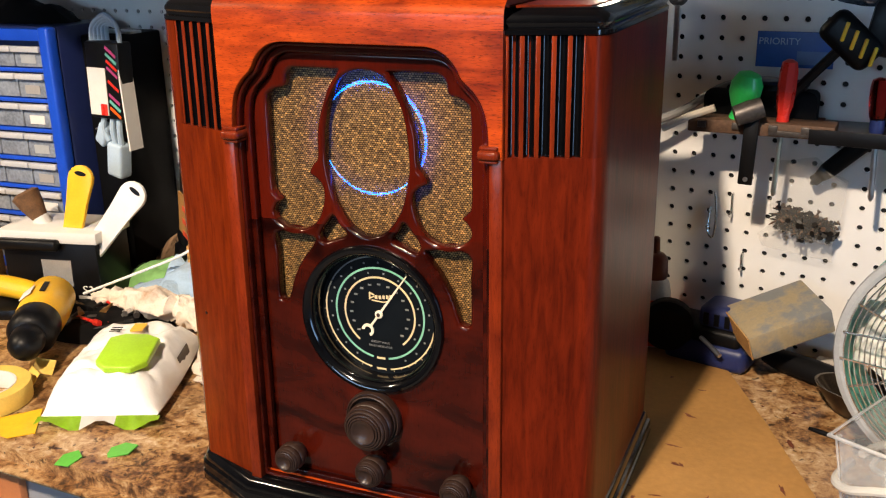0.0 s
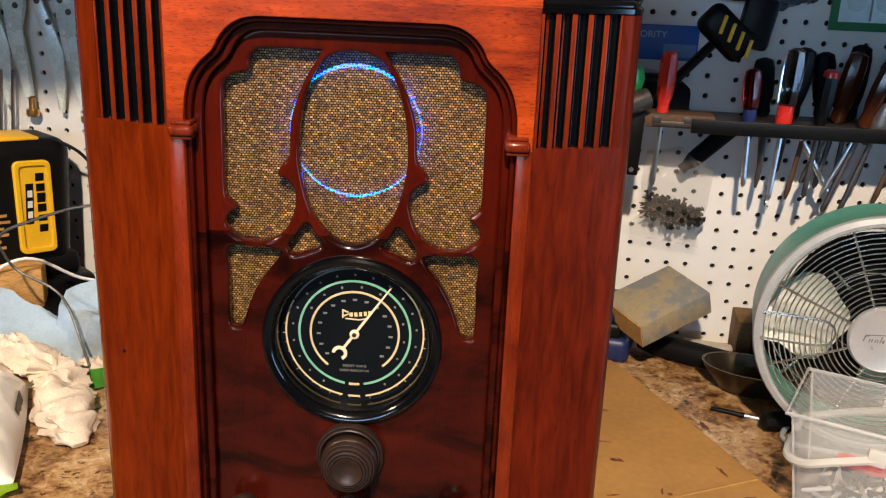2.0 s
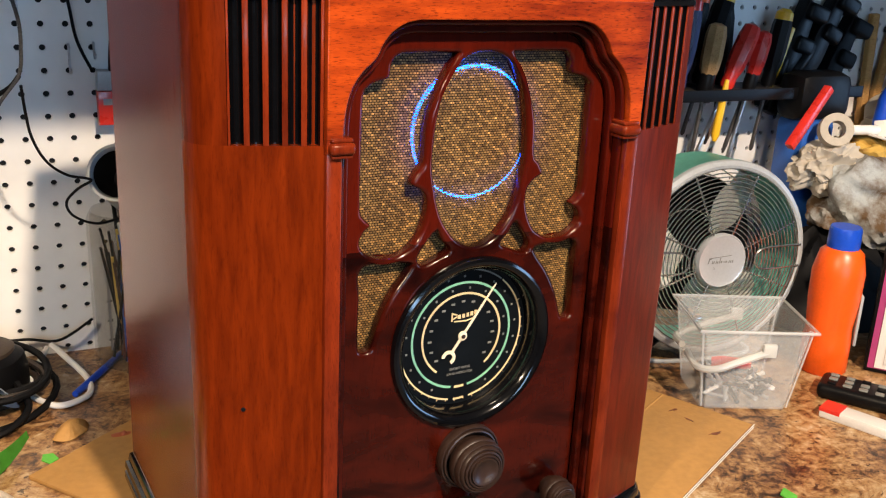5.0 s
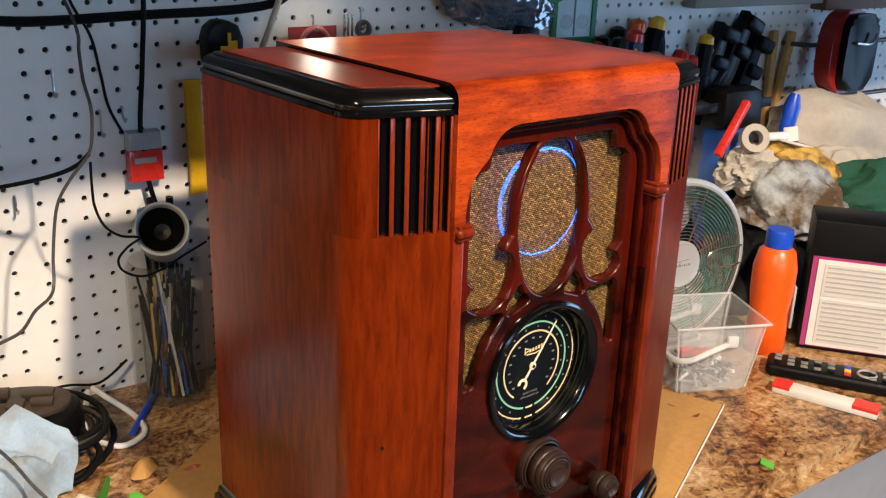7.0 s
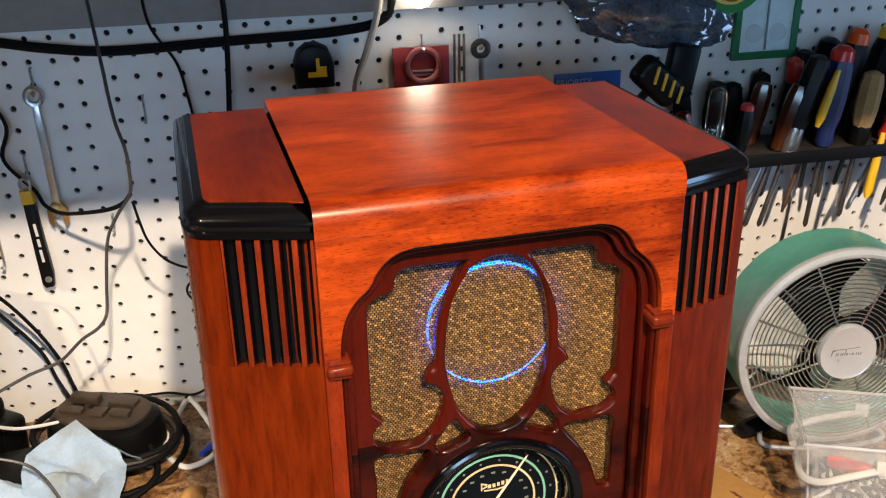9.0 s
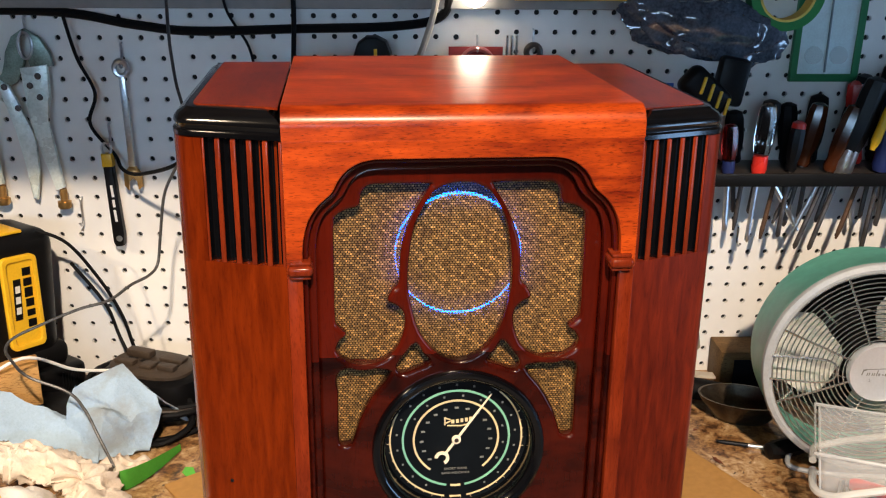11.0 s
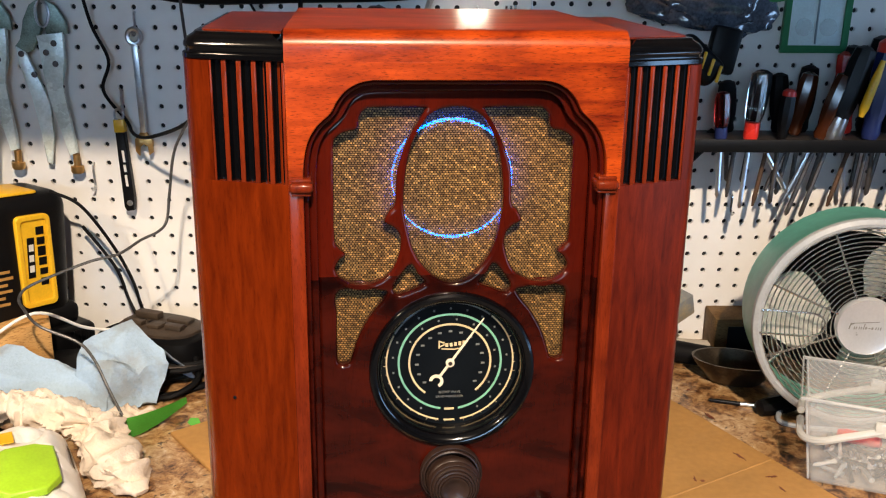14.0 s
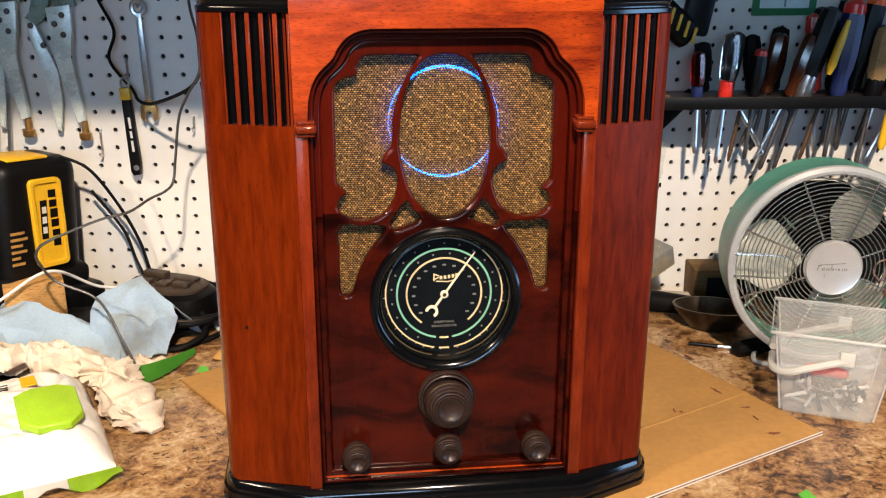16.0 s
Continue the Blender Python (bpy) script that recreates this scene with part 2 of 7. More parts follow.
def spline(points, steps=8, closed=False):
    """Catmull-Rom through the points."""
    p = [Vector(q) for q in points]
    n = len(p)
    out = []
    for i in range(n if closed else n - 1):
        a, b, c, d = (p[(i - 1) % n], p[i], p[(i + 1) % n], p[(i + 2) % n]) if closed else (p[max(i - 1, 0)], p[i], p[i + 1], p[min(i + 2, n - 1)])
        for k in range(steps):
            s = k / steps
            out.append(0.5 * ((2 * b) + (c - a) * s + (2 * a - 5 * b + 4 * c - d) * s * s + (3 * b - a - 3 * c + d) * s ** 3))
    if not closed:
        out.append(p[-1])
    return out


def merge(*bms):
    """Several bmeshes of one part joined into the first."""
    first = bms[0]
    for other in bms[1:]:
        me = bpy.data.meshes.new("join")
        other.to_mesh(me)
        other.free()
        first.from_mesh(me)
        bpy.data.meshes.remove(me)
    return first


def moved(bm, m):
    bm.transform(m)
    return bm


def at(x, y, z, rx=0, ry=0, rz=0):
    return pose(x, y, z, rx, ry, rz)


# ---------------------------------------------------------------- room
tagged(part("floor", box(-3.0, -4.0, -0.1, 4.0, 0.25, 0.0), CONCRETE), "bare grey concrete garage floor", "floor", kind="structure")
tagged(part("wall_north", box(-3.0, 0.05, 0.0, 4.0, 0.2, 3.2), PLASTER), "plain grey wall behind the pegboard", "wall", kind="structure")
tagged(part("wall_west", box(-3.15, -4.0, 0.0, -3.0, 0.2, 3.2), PLASTER), "plain grey side wall", "wall", kind="structure")
tagged(part("wall_south", merge(box(-3.0, -4.15, 0.0, -1.1, -4.0, 3.2), box(0.7, -4.15, 0.0, 4.0, -4.0, 3.2), box(-1.1, -4.15, 0.0, 0.7, -4.0, 1.55), box(-1.1, -4.15, 1.95, 0.7, -4.0, 3.2)), PLASTER), "plain grey rear wall with a long low window opening", "wall", kind="structure")
tagged(part("ceiling", box(-3.15, -4.15, 3.2, 4.15, 0.2, 3.3), PLASTER), "plain painted ceiling", "ceiling", kind="structure")
tagged(part("wall_east", merge(box(4.0, -4.0, 0.0, 4.15, -2.45, 3.2), box(4.0, -1.55, 0.0, 4.15, 0.2, 3.2), box(4.0, -2.45, 2.15, 4.15, -1.55, 3.2)), PLASTER), "side wall with an open doorway", "wall", kind="structure")
tagged(part("ground", box(4.15, -30, -0.12, 60, 30, -0.02), CONCRETE), "grey driveway outside the open door", "ground", kind="structure")

# ---------------------------------------------------------------- tombstone radio


def plate(name, outline, holes, y0, y1, mat, parent, bevel=0.0, label="", round_steps=2):
    """A flat board in the x-z plane between y0 and y1 with cut-outs."""
    cu = bpy.data.curves.new(name, "CURVE")
    cu.dimensions, cu.fill_mode = "2D", "BOTH"
    cu.extrude, cu.bevel_depth, cu.bevel_resolution = (y1 - y0) / 2 - bevel, bevel, round_steps
    for loop in (outline, *holes):
        s = cu.splines.new("POLY")
        s.points.add(len(loop) - 1)
        for q, (x, z) in zip(s.points, loop):
            q.co = (x, z, 0, 1)
        s.use_cyclic_u = True
    cu.offset = -bevel
    tmp = new("tmp", cu)
    me = bpy.data.meshes.new_from_object(tmp)
    bpy.data.objects.remove(tmp)
    bpy.data.curves.remove(cu)
    me.transform(pose(0, (y0 + y1) / 2, 0, 90, 0, 0))
    me.materials.clear()
    me.materials.append(mat)
    me.name = name
    for p in me.polygons:
        p.use_smooth = True
    me.set_sharp_from_angle(angle=radians(35))
    ob = new(name, me)
    ob.parent = parent
    if label:
        ob["label"] = label
    return ob


def smooth_loop(mm, steps=5):
    return [(p.x, p.y) for p in spline([(a / 1000, b / 1000, 0) for a, b in mm], steps, True)]


def offset_loop(points, d):
    """The outline moved outwards by d (counter-clockwise outlines)."""
    n, out = len(points), []
    for i in range(n):
        a, b, c = Vector(points[i - 1]), Vector(points[i]), Vector(points[(i + 1) % n])
        n1 = Vector(((b - a).y, -(b - a).x)).normalized()
        n2 = Vector(((c - b).y, -(c - b).x)).normalized()
        m = (n1 + n2)
        m = m / max(0.3, m.length_squared / 2) if m.length > 1e-6 else n1
        out.append(tuple(b + m * d))
    return out


def loft(outline, profile):
    """Stacked offset outlines: profile of (outward offset, height)."""
    bm = bmesh.new()
    rings = [[bm.verts.new((x, y, z)) for x, y in offset_loop(outline, d)] for d, z in profile]
    n = len(outline)
    for a, b in zip(rings, rings[1:]):
        for k in range(n):
            bm.faces.new((a[k], a[(k + 1) % n], b[(k + 1) % n], b[k]))
    bm.faces.new(rings[0][::-1])
    bm.faces.new(rings[-1])
    return bm


def cloth_material():
    """Woven gold speaker cloth: threads over and under, raised floats in diagonal steps, open gaps; light from behind shines through."""
    m = bpy.data.materials.new("gold speaker cloth")
    m.use_nodes = True
    t = m.node_tree
    b = t.nodes["Principled BSDF"]
    b.inputs["Roughness"].default_value = 0.36
    b.inputs["Metallic"].default_value = 0.12
    CW, CH = 0.0025, 0.0018

    def calc(op, one, two=None):
        q = t.nodes.new("ShaderNodeMath")
        q.operation = op
        for i, v in enumerate((one, two)):
            if v is None:
                continue
            if isinstance(v, (int, float)):
                q.inputs[i].default_value = v
            else:
                t.links.new(v, q.inputs[i])
        return q.outputs[0]

    co = t.nodes.new("ShaderNodeTexCoord")
    sep = t.nodes.new("ShaderNodeSeparateXYZ")
    cmb = t.nodes.new("ShaderNodeCombineXYZ")
    t.links.new(co.outputs["Object"], sep.inputs[0])
    # the threads wander a little
    wob = t.nodes.new("ShaderNodeTexNoise")
    wob.inputs["Scale"].default_value, wob.inputs["Detail"].default_value = 55, 3
    t.links.new(co.outputs["Object"], wob.inputs["Vector"])
    shift = t.nodes.new("ShaderNodeSeparateColor")
    t.links.new(wob.outputs["Color"], shift.inputs[0])
    across = calc("ADD", sep.outputs[0], calc("MULTIPLY", shift.outputs[0], 0.0020))
    up = calc("ADD", sep.outputs[2], calc("MULTIPLY", shift.outputs[1], 0.0012))
    t.links.new(across, cmb.inputs[0])
    t.links.new(up, cmb.inputs[1])
    br = t.nodes.new("ShaderNodeTexBrick")
    br.inputs["Scale"].default_value = 1.0
    br.inputs["Brick Width"].default_value, br.inputs["Row Height"].default_value = CW, CH
    br.inputs["Mortar Size"].default_value, br.inputs["Mortar Smooth"].default_value = 0.00035, 0.4
    br.offset, br.offset_frequency = 0.5, 2
    br.inputs["Color1"].default_value = (0.120, 0.063, 0.021, 1)
    br.inputs["Color2"].default_value = (0.46, 0.270, 0.092, 1)
    br.inputs["Mortar"].default_value = (0.016, 0.007, 0.003, 1)
    t.links.new(cmb.outputs[0], br.inputs["Vector"])
    u = calc("FLOOR", calc("DIVIDE", across, CW))
    v = calc("FLOOR", calc("DIVIDE", up, CH))
    step = calc("FLOORED_MODULO", calc("ADD", u, v), 4.0)
    cell = t.nodes.new("ShaderNodeCombineXYZ")
    t.links.new(u, cell.inputs[0])
    t.links.new(v, cell.inputs[1])
    n = t.nodes.new("ShaderNodeTexWhiteNoise")
    t.links.new(cell.outputs[0], n.inputs["Vector"])
    floats = calc("ADD", calc("MULTIPLY", calc("LESS_THAN", step, 0.5), calc("GREATER_THAN", n.outputs[0], 0.25)), calc("GREATER_THAN", n.outputs[0], 0.97))
    gain = calc("ADD", calc("MULTIPLY", floats, 0.95), 0.90)
    mul = t.nodes.new("ShaderNodeMix")
    mul.data_type, mul.blend_type = "RGBA", "MULTIPLY"
    mul.inputs[0].default_value = 1.0
    t.links.new(br.outputs["Color"], mul.inputs[6])
    t.links.new(gain, mul.inputs[7])
    t.links.new(mul.outputs[2], b.inputs["Base Color"])
    al = t.nodes.new("ShaderNodeMapRange")
    al.inputs[3].default_value, al.inputs[4].default_value = 1.0, 0.22
    t.links.new(br.outputs["Fac"], al.inputs[0])
    t.links.new(al.outputs[0], b.inputs["Alpha"])
    bp = t.nodes.new("ShaderNodeBump")
    bp.invert = True
    bp.inputs["Strength"].default_value, bp.inputs["Distance"].default_value = 0.7, 0.0007
    t.links.new(br.outputs["Fac"], bp.inputs["Height"])
    t.links.new(bp.outputs[0], b.inputs["Normal"])
    tr = t.nodes.new("ShaderNodeBsdfTranslucent")
    tr.inputs["Color"].default_value = (0.45, 0.36, 0.30, 1)
    mix = t.nodes.new("ShaderNodeMixShader")
    mix.inputs[0].default_value = 0.06
    t.links.new(b.outputs[0], mix.inputs[1])
    t.links.new(tr.outputs[0], mix.inputs[2])
    t.links.new(mix.outputs[0], t.nodes["Material Output"].inputs["Surface"])
    return m


CLOTH = cloth_material()
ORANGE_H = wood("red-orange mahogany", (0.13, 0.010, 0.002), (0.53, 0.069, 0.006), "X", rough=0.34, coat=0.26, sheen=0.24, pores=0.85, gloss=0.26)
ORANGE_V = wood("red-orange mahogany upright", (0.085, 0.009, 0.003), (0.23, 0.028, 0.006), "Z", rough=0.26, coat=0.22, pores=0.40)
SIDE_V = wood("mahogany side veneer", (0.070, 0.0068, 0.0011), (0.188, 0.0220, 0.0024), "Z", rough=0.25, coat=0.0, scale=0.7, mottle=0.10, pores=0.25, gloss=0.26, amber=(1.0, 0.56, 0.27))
# Right-hand copy of the side veneer, its weaker light put into the colour.
SIDE_R = wood("shaded mahogany side veneer", (0.050, 0.0046, 0.0017), (0.180, 0.0175, 0.0042), "Z", rough=0.34, coat=0.0, scale=0.7, mottle=0.06, pores=0.30, gloss=0.14)
INLAY = wood("mahogany inlay", (0.075, 0.007, 0.002), (0.24, 0.028, 0.004), "Y", rough=0.30, coat=0.14, sheen=0.28, gloss=0.26)
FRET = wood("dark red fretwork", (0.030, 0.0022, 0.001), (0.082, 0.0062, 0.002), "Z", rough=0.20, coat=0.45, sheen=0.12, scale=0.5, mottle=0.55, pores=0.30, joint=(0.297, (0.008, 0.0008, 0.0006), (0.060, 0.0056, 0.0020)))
PANEL_D = wood("dark crotch veneer", (0.010, 0.0010, 0.0007), (0.034, 0.0034, 0.0014), "X", rough=0.22, coat=0.4, scale=0.6)
KNOB = material("brown bakelite", (0.026, 0.013, 0.009), 0.40, var=0.3, scale=60, bump=0.05)
DIAL_BLACK = material("dial black", (0.003, 0.0045, 0.006), 0.42, var=0.2, scale=40, spec=0.2)
CREAM = material("cream paint", (0.72, 0.55, 0.30), 0.5, var=0.08, scale=90)
PALE = material("ivory needle", (0.85, 0.72, 0.52), 0.4, var=0.05, scale=90)
GREEN_INK = material("green ink", (0.22, 0.50, 0.34), 0.5, var=0.1, scale=90)
GREY_INK = material("grey ink", (0.20, 0.20, 0.18), 0.5)
BLUE_STRIP = glow("blue side strip", (0.0, 0.05, 1.0), 42.0)
BLUE_GLOW = glow("blue lamp ring", (0.0, 0.11, 1.0), 33.0)

RADIO = thing("tombstone_radio", "glossy red mahogany tombstone radio with gold speaker cloth, on the worktop", "radio", pose(0.0462, -0.590, BENCH + 0.0008, 0, 0.35, 4.9))
BACK = 0.255
FLUTE, SLANT = 0.0600, math.atan2(0.0185, 0.056)   # width of the fluted field, angle of the corner face


def shoulder(side, cut=0.0):
    """Outline of the block beside the front: slanted face (set back by cut where it is fluted), rounded corner, side, back."""
    far, wide = (0.0700, 0.2080) if side < 0 else (0.0665, 0.2020)
    c, s = math.cos(SLANT), math.sin(SLANT)

    def on_face(d, back=0.0):
        return (0.129 + d * c - back * s, -0.0155 + d * s + back * c)

    pts = [(0.129, BACK)]
    if cut:
        pts += [(0.129, on_face(0, cut)[1]), on_face(FLUTE, cut), on_face(FLUTE + 0.0002)]
    else:
        pts += [(0.129, -0.0155)]
    x0, y0 = on_face(far)
    pts += [(x0 + (wide - x0) * math.sin(radians(a)), y0 + 0.020 * (1 - math.cos(radians(a))) + (wide - x0) * 0.33 * math.sin(radians(a))) for a in range(0, 91, 18)]
    pts += [(wide, BACK)]
    pts = [(x * side, y) for x, y in pts]
    return pts if side > 0 else pts[::-1]


for side in (-1, 1):
    outline = shoulder(side)
    H_CAP, H_LOUV = 0.4672 - 0.0014 * side, 0.3750 - 0.0018 * side
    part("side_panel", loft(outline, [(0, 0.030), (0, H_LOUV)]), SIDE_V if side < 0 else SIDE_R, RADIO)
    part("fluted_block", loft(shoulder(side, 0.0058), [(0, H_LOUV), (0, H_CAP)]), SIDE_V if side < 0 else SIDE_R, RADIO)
    part("black_cap", loft(outline, [(-0.0010, H_CAP), (0.0006, H_CAP + 0.001), (0.0006, H_CAP + 0.0042), (-0.0014, H_CAP + 0.0055), (-0.0014, H_CAP + 0.0075), (-0.0002, H_CAP + 0.0095), (-0.0006, H_CAP + 0.0122), (-0.0032, H_CAP + 0.0155), (-0.0070, H_CAP + 0.0178), (-0.0082, H_CAP + 0.0184), (-0.0094, H_CAP + 0.0200), (-0.0140, H_CAP + 0.0206)]), BLACK_LAC, RADIO, "gloss black moulded cap")
    inner = [(0.1165 * side, q[1] if q[1] > 0.1 else -0.0200) if abs(abs(q[0]) - 0.129) < 1e-6 else q for q in outline]
    part("top_inlay", loft(inner, [(-0.0150, H_CAP + 0.0196), (-0.0150, H_CAP + 0.0214)]), INLAY, RADIO)
    # five black grooves between flush ribs on the slanted corner face
    m = pose(0.129 * side, -0.0155, 0, 0, 0, math.degrees(SLANT) if side > 0 else 180 - math.degrees(SLANT))
    s = -1 if side > 0 else 1
    for k in range(5):
        x0 = 0.0026 + 0.0119 * k
        bm = bmesh.new()
        arc = [(x0 + 0.0081 * (0.5 - 0.5 * math.cos(math.pi * q / 8)), s * (-0.0010 - 0.0045 * math.sin(math.pi * q / 8))) for q in range(9)]
        lo, hi = [bm.verts.new((x, y, H_LOUV + 0.0002)) for x, y in arc], [bm.verts.new((x, y, H_CAP)) for x, y in arc]
        for q in range(8):
            bm.faces.new((lo[q], lo[q + 1], hi[q + 1], hi[q]))
        part("groove", moved(bm, m), BLACK_LAC, RADIO, "black lacquered flute")
    for k in range(6):
        x0, x1 = (0.0003, 0.0026) if k == 0 else (0.0026 + 0.0119 * k - 0.0038, min(0.0026 + 0.0119 * k, FLUTE))
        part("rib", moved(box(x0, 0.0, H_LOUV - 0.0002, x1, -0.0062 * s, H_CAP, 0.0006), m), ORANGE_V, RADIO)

# black plinth all round
base = offset_loop([p for p in shoulder(1) if abs(p[0] - 0.129) > 1e-6] + shoulder(-1)[:-1], -0.003)
base = [p for p in base if abs(p[0]) > 0.13]
k = next(i for i, p in enumerate(base) if p[0] < 0)
base = [(0.129, -0.0195)] + base[:k] + base[k:] + [(-0.129, -0.0195)]
part("plinth", loft(base, [(0.0, 0.0), (0.0085, 0.0), (0.0105, 0.003), (0.0105, 0.010), (0.0085, 0.0115), (0.0085, 0.0135), (0.0100, 0.015), (0.0095, 0.021), (0.0070, 0.0225), (0.0070, 0.0245), (0.0060, 0.030), (0.0025, 0.0335), (-0.004, 0.035)]), BLACK_LAC, RADIO, "gloss black stepped plinth")

# raised centre slab with a rounded front edge
prof = [(BACK + 0.003, 0.470), (-0.020, 0.470)] + [(-0.006 - 0.014 * math.cos(radians(a)), 0.479 + 0.014 * math.sin(radians(a))) for a in range(0, 91, 10)] + [(BACK + 0.003, 0.493)]
bm = bmesh.new()
lo = [bm.verts.new((-0.129, y, z)) for y, z in prof]
hi = [bm.verts.new((0.129, y, z)) for y, z in prof]
bm.faces.new(lo[::-1])
bm.faces.new(hi)
for i in range(len(prof)):
    j = (i + 1) % len(prof)
    bm.faces.new((lo[i], lo[j], hi[j], hi[i]))
bmesh.ops.recalc_face_normals(bm, faces=bm.faces[:])
for f in bm.faces:
    f.material_index = 1 if abs(f.normal.x) > 0.9 else 0
part("top_slab", bm, (ORANGE_H, BLACK_LAC), RADIO, "red-orange veneered slab with blackened ends")
part("back_board", box(-0.129, BACK - 0.010, 0.03, 0.129, BACK, 0.470), PANEL_D, RADIO)

# front frame with the stepped arch
ARCH = [(117.6, 374), (116.6, 395), (112.9, 411), (106.0, 422.5), (95.5, 432.5), (90.6, 441.5), (84.0, 449), (74.6, 454.4), (64, 456.5)]


def arch_loop(d, z0):
    """The arch moved inwards by d metres, down to z0."""
    right = [(p.x, p.y) for p in spline([(a / 1000, b / 1000, 0) for a, b in ARCH], 4)]
    loop = [(0.1176, z0)] + right + [(-x, z) for x, z in right[::-1]] + [(-0.1176, z0)]
    return offset_loop(loop, -d)


top = arch_loop(0.0, 0.372)
part_outline = [(0.1288, 0.372), (0.1288, 0.4705), (-0.1288, 0.4705), (-0.1288, 0.372)]
plate("arch_frame", part_outline + top[::-1], [], -0.020, 0.0, ORANGE_H, RADIO, 0.0008)
inner, rim2 = arch_loop(0.0, 0.036), arch_loop(0.0065, 0.036)
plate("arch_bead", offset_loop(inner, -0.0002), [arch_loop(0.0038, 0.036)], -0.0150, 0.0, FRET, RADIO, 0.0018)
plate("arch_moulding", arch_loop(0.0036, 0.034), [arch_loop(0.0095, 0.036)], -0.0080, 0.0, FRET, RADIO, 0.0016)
for side in (-1, 1):
    a, b = sorted((0.1176 * side, 0.1288 * side))
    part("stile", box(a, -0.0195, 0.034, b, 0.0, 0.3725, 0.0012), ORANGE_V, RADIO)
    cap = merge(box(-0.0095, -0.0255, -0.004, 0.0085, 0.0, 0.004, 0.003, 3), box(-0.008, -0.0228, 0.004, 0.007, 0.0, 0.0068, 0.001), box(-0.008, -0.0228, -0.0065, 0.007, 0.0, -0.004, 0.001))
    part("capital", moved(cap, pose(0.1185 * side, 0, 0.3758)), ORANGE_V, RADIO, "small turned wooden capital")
part("bottom_rail", box(-0.1176, -0.010, 0.033, 0.1176, 0.0, 0.0405, 0.0012), ORANGE_H, RADIO)

# fretwork over the cloth
SIDE_HOLE = [(95, 363), (94.5, 403), (91.5, 410.5), (85, 414.2), (78, 415.8), (75.2, 419), (74, 426.5), (69.5, 431.6), (61.5, 433), (27, 433), (24, 431), (32.5, 416.7), (40, 401), (45.6, 381), (47, 357), (52, 350), (55.5, 342), (48, 337), (42.8, 329.5), (43.4, 316.3), (50.2, 300), (62.8, 291), (78, 289.2), (91, 295.4), (95, 302.7), (92, 310), (87, 315), (92, 320.4), (95, 328)]
OVAL = [(39.8, 361), (37.3, 388), (31.7, 409.6), (22.8, 424.5), (11.8, 431.5)]
OVAL_LOW = [(11.2, 293), (21.4, 301), (32, 318), (38.5, 344)]
WEDGE = [(34, 305.5), (42.3, 296.7), (48.5, 286.5), (44.6, 280.3), (33, 284), (22.3, 289.3), (28.3, 297.2)]
TAIL = [(92, 284.4), (57, 283.6), (55.3, 278), (67, 262.6), (76.6, 245.4), (82.7, 227.4), (85.5, 220.5), (92.5, 219.5), (94.6, 227), (94.2, 261)]
holes = []
for side in (-1, 1):
    for loop in (SIDE_HOLE, WEDGE, TAIL):
        holes.append(smooth_loop([(a * side, b) for a, b in loop]))
holes.append(smooth_loop([(-a, b) for a, b in OVAL] + [(0, 433.4)] + OVAL[::-1] + OVAL_LOW[::-1] + [(0, 290)] + [(-a, b) for a, b in OVAL_LOW]))
holes.append([(0.0632 * math.cos(2 * math.pi * k / 64), 0.2125 + 0.0632 * math.sin(2 * math.pi * k / 64)) for k in range(64)])
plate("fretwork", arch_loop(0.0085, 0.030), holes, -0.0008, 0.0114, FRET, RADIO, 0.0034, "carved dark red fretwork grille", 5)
rim = [(0.0008 + 0.0628 * math.cos(radians(a)), 0.2125 + 0.0628 * math.sin(radians(a))) for a in range(187, -8, -5)]
plate("speaker_cloth", [(-0.112, 0.45), (-0.112, 0.205)] + rim + [(0.112, 0.205), (0.112, 0.45)], [], 0.0118, 0.0122, CLOTH, RADIO, 0.0, "woven gold speaker cloth")
part("baffle", box(-0.115, 0.024, 0.04, 0.115, 0.030, 0.46), DIAL_BLACK, RADIO)
ring = [(0.0485 * math.cos(2 * math.pi * k / 72), 0.0148, 0.3735 + 0.0485 * math.sin(2 * math.pi * k / 72)) for k in range(72)]
RING_Z = 0.3735
thick = [0.00015 + (0.0013 if k < 36 else 0.0008) * abs(math.sin(2 * math.pi * k / 72)) ** 3 for k in range(72)]
light = part("light_ring", tube(ring, 0.0016, 6, True, thick), BLUE_GLOW, RADIO, "glowing blue ring shining through the cloth")
for s in (-1, 1):
    bm, shade = bmesh.new(), bmesh.new()
    for target, rad in ((bm, 0.0490), (shade, 0.0478)):
        prev = None
        for k in range(15):
            a = radians(-56 + 8 * k)
            row = [target.verts.new((s * rad * math.cos(a), y, RING_Z + rad * math.sin(a))) for y in (0.0150, 0.0190)]
            if prev:
                target.faces.new((prev[0], row[0], row[1], prev[1]))
            prev = row
    part("side_strip", bm, BLUE_STRIP, light, "outward facing blue light strip")
    part("ring_wall", shade, DIAL_BLACK, light)

# dial
DIAL_M = pose(0.0008, 0, 0.2125, 90, 0, 0)
part("dial_bezel", moved(lathe([(0.0600, -0.004), (0.0692, -0.004), (0.0699, 0.000), (0.0698, 0.0030), (0.0688, 0.0052), (0.0668, 0.0062), (0.0645, 0.0056), (0.0622, 0.0036), (0.0608, 0.0012), (0.0602, 0.0016), (0.0596, 0.0006), (0.0592, -0.0020), (0.0588, -0.0170)], 96, False), DIAL_M), BLACK_LAC, RADIO, "gloss black deep round dial bezel")
face = part("dial_face", moved(lathe([(0.0590, -0.0180), (0.0590, -0.0150)], 72), DIAL_M), DIAL_BLACK, RADIO)


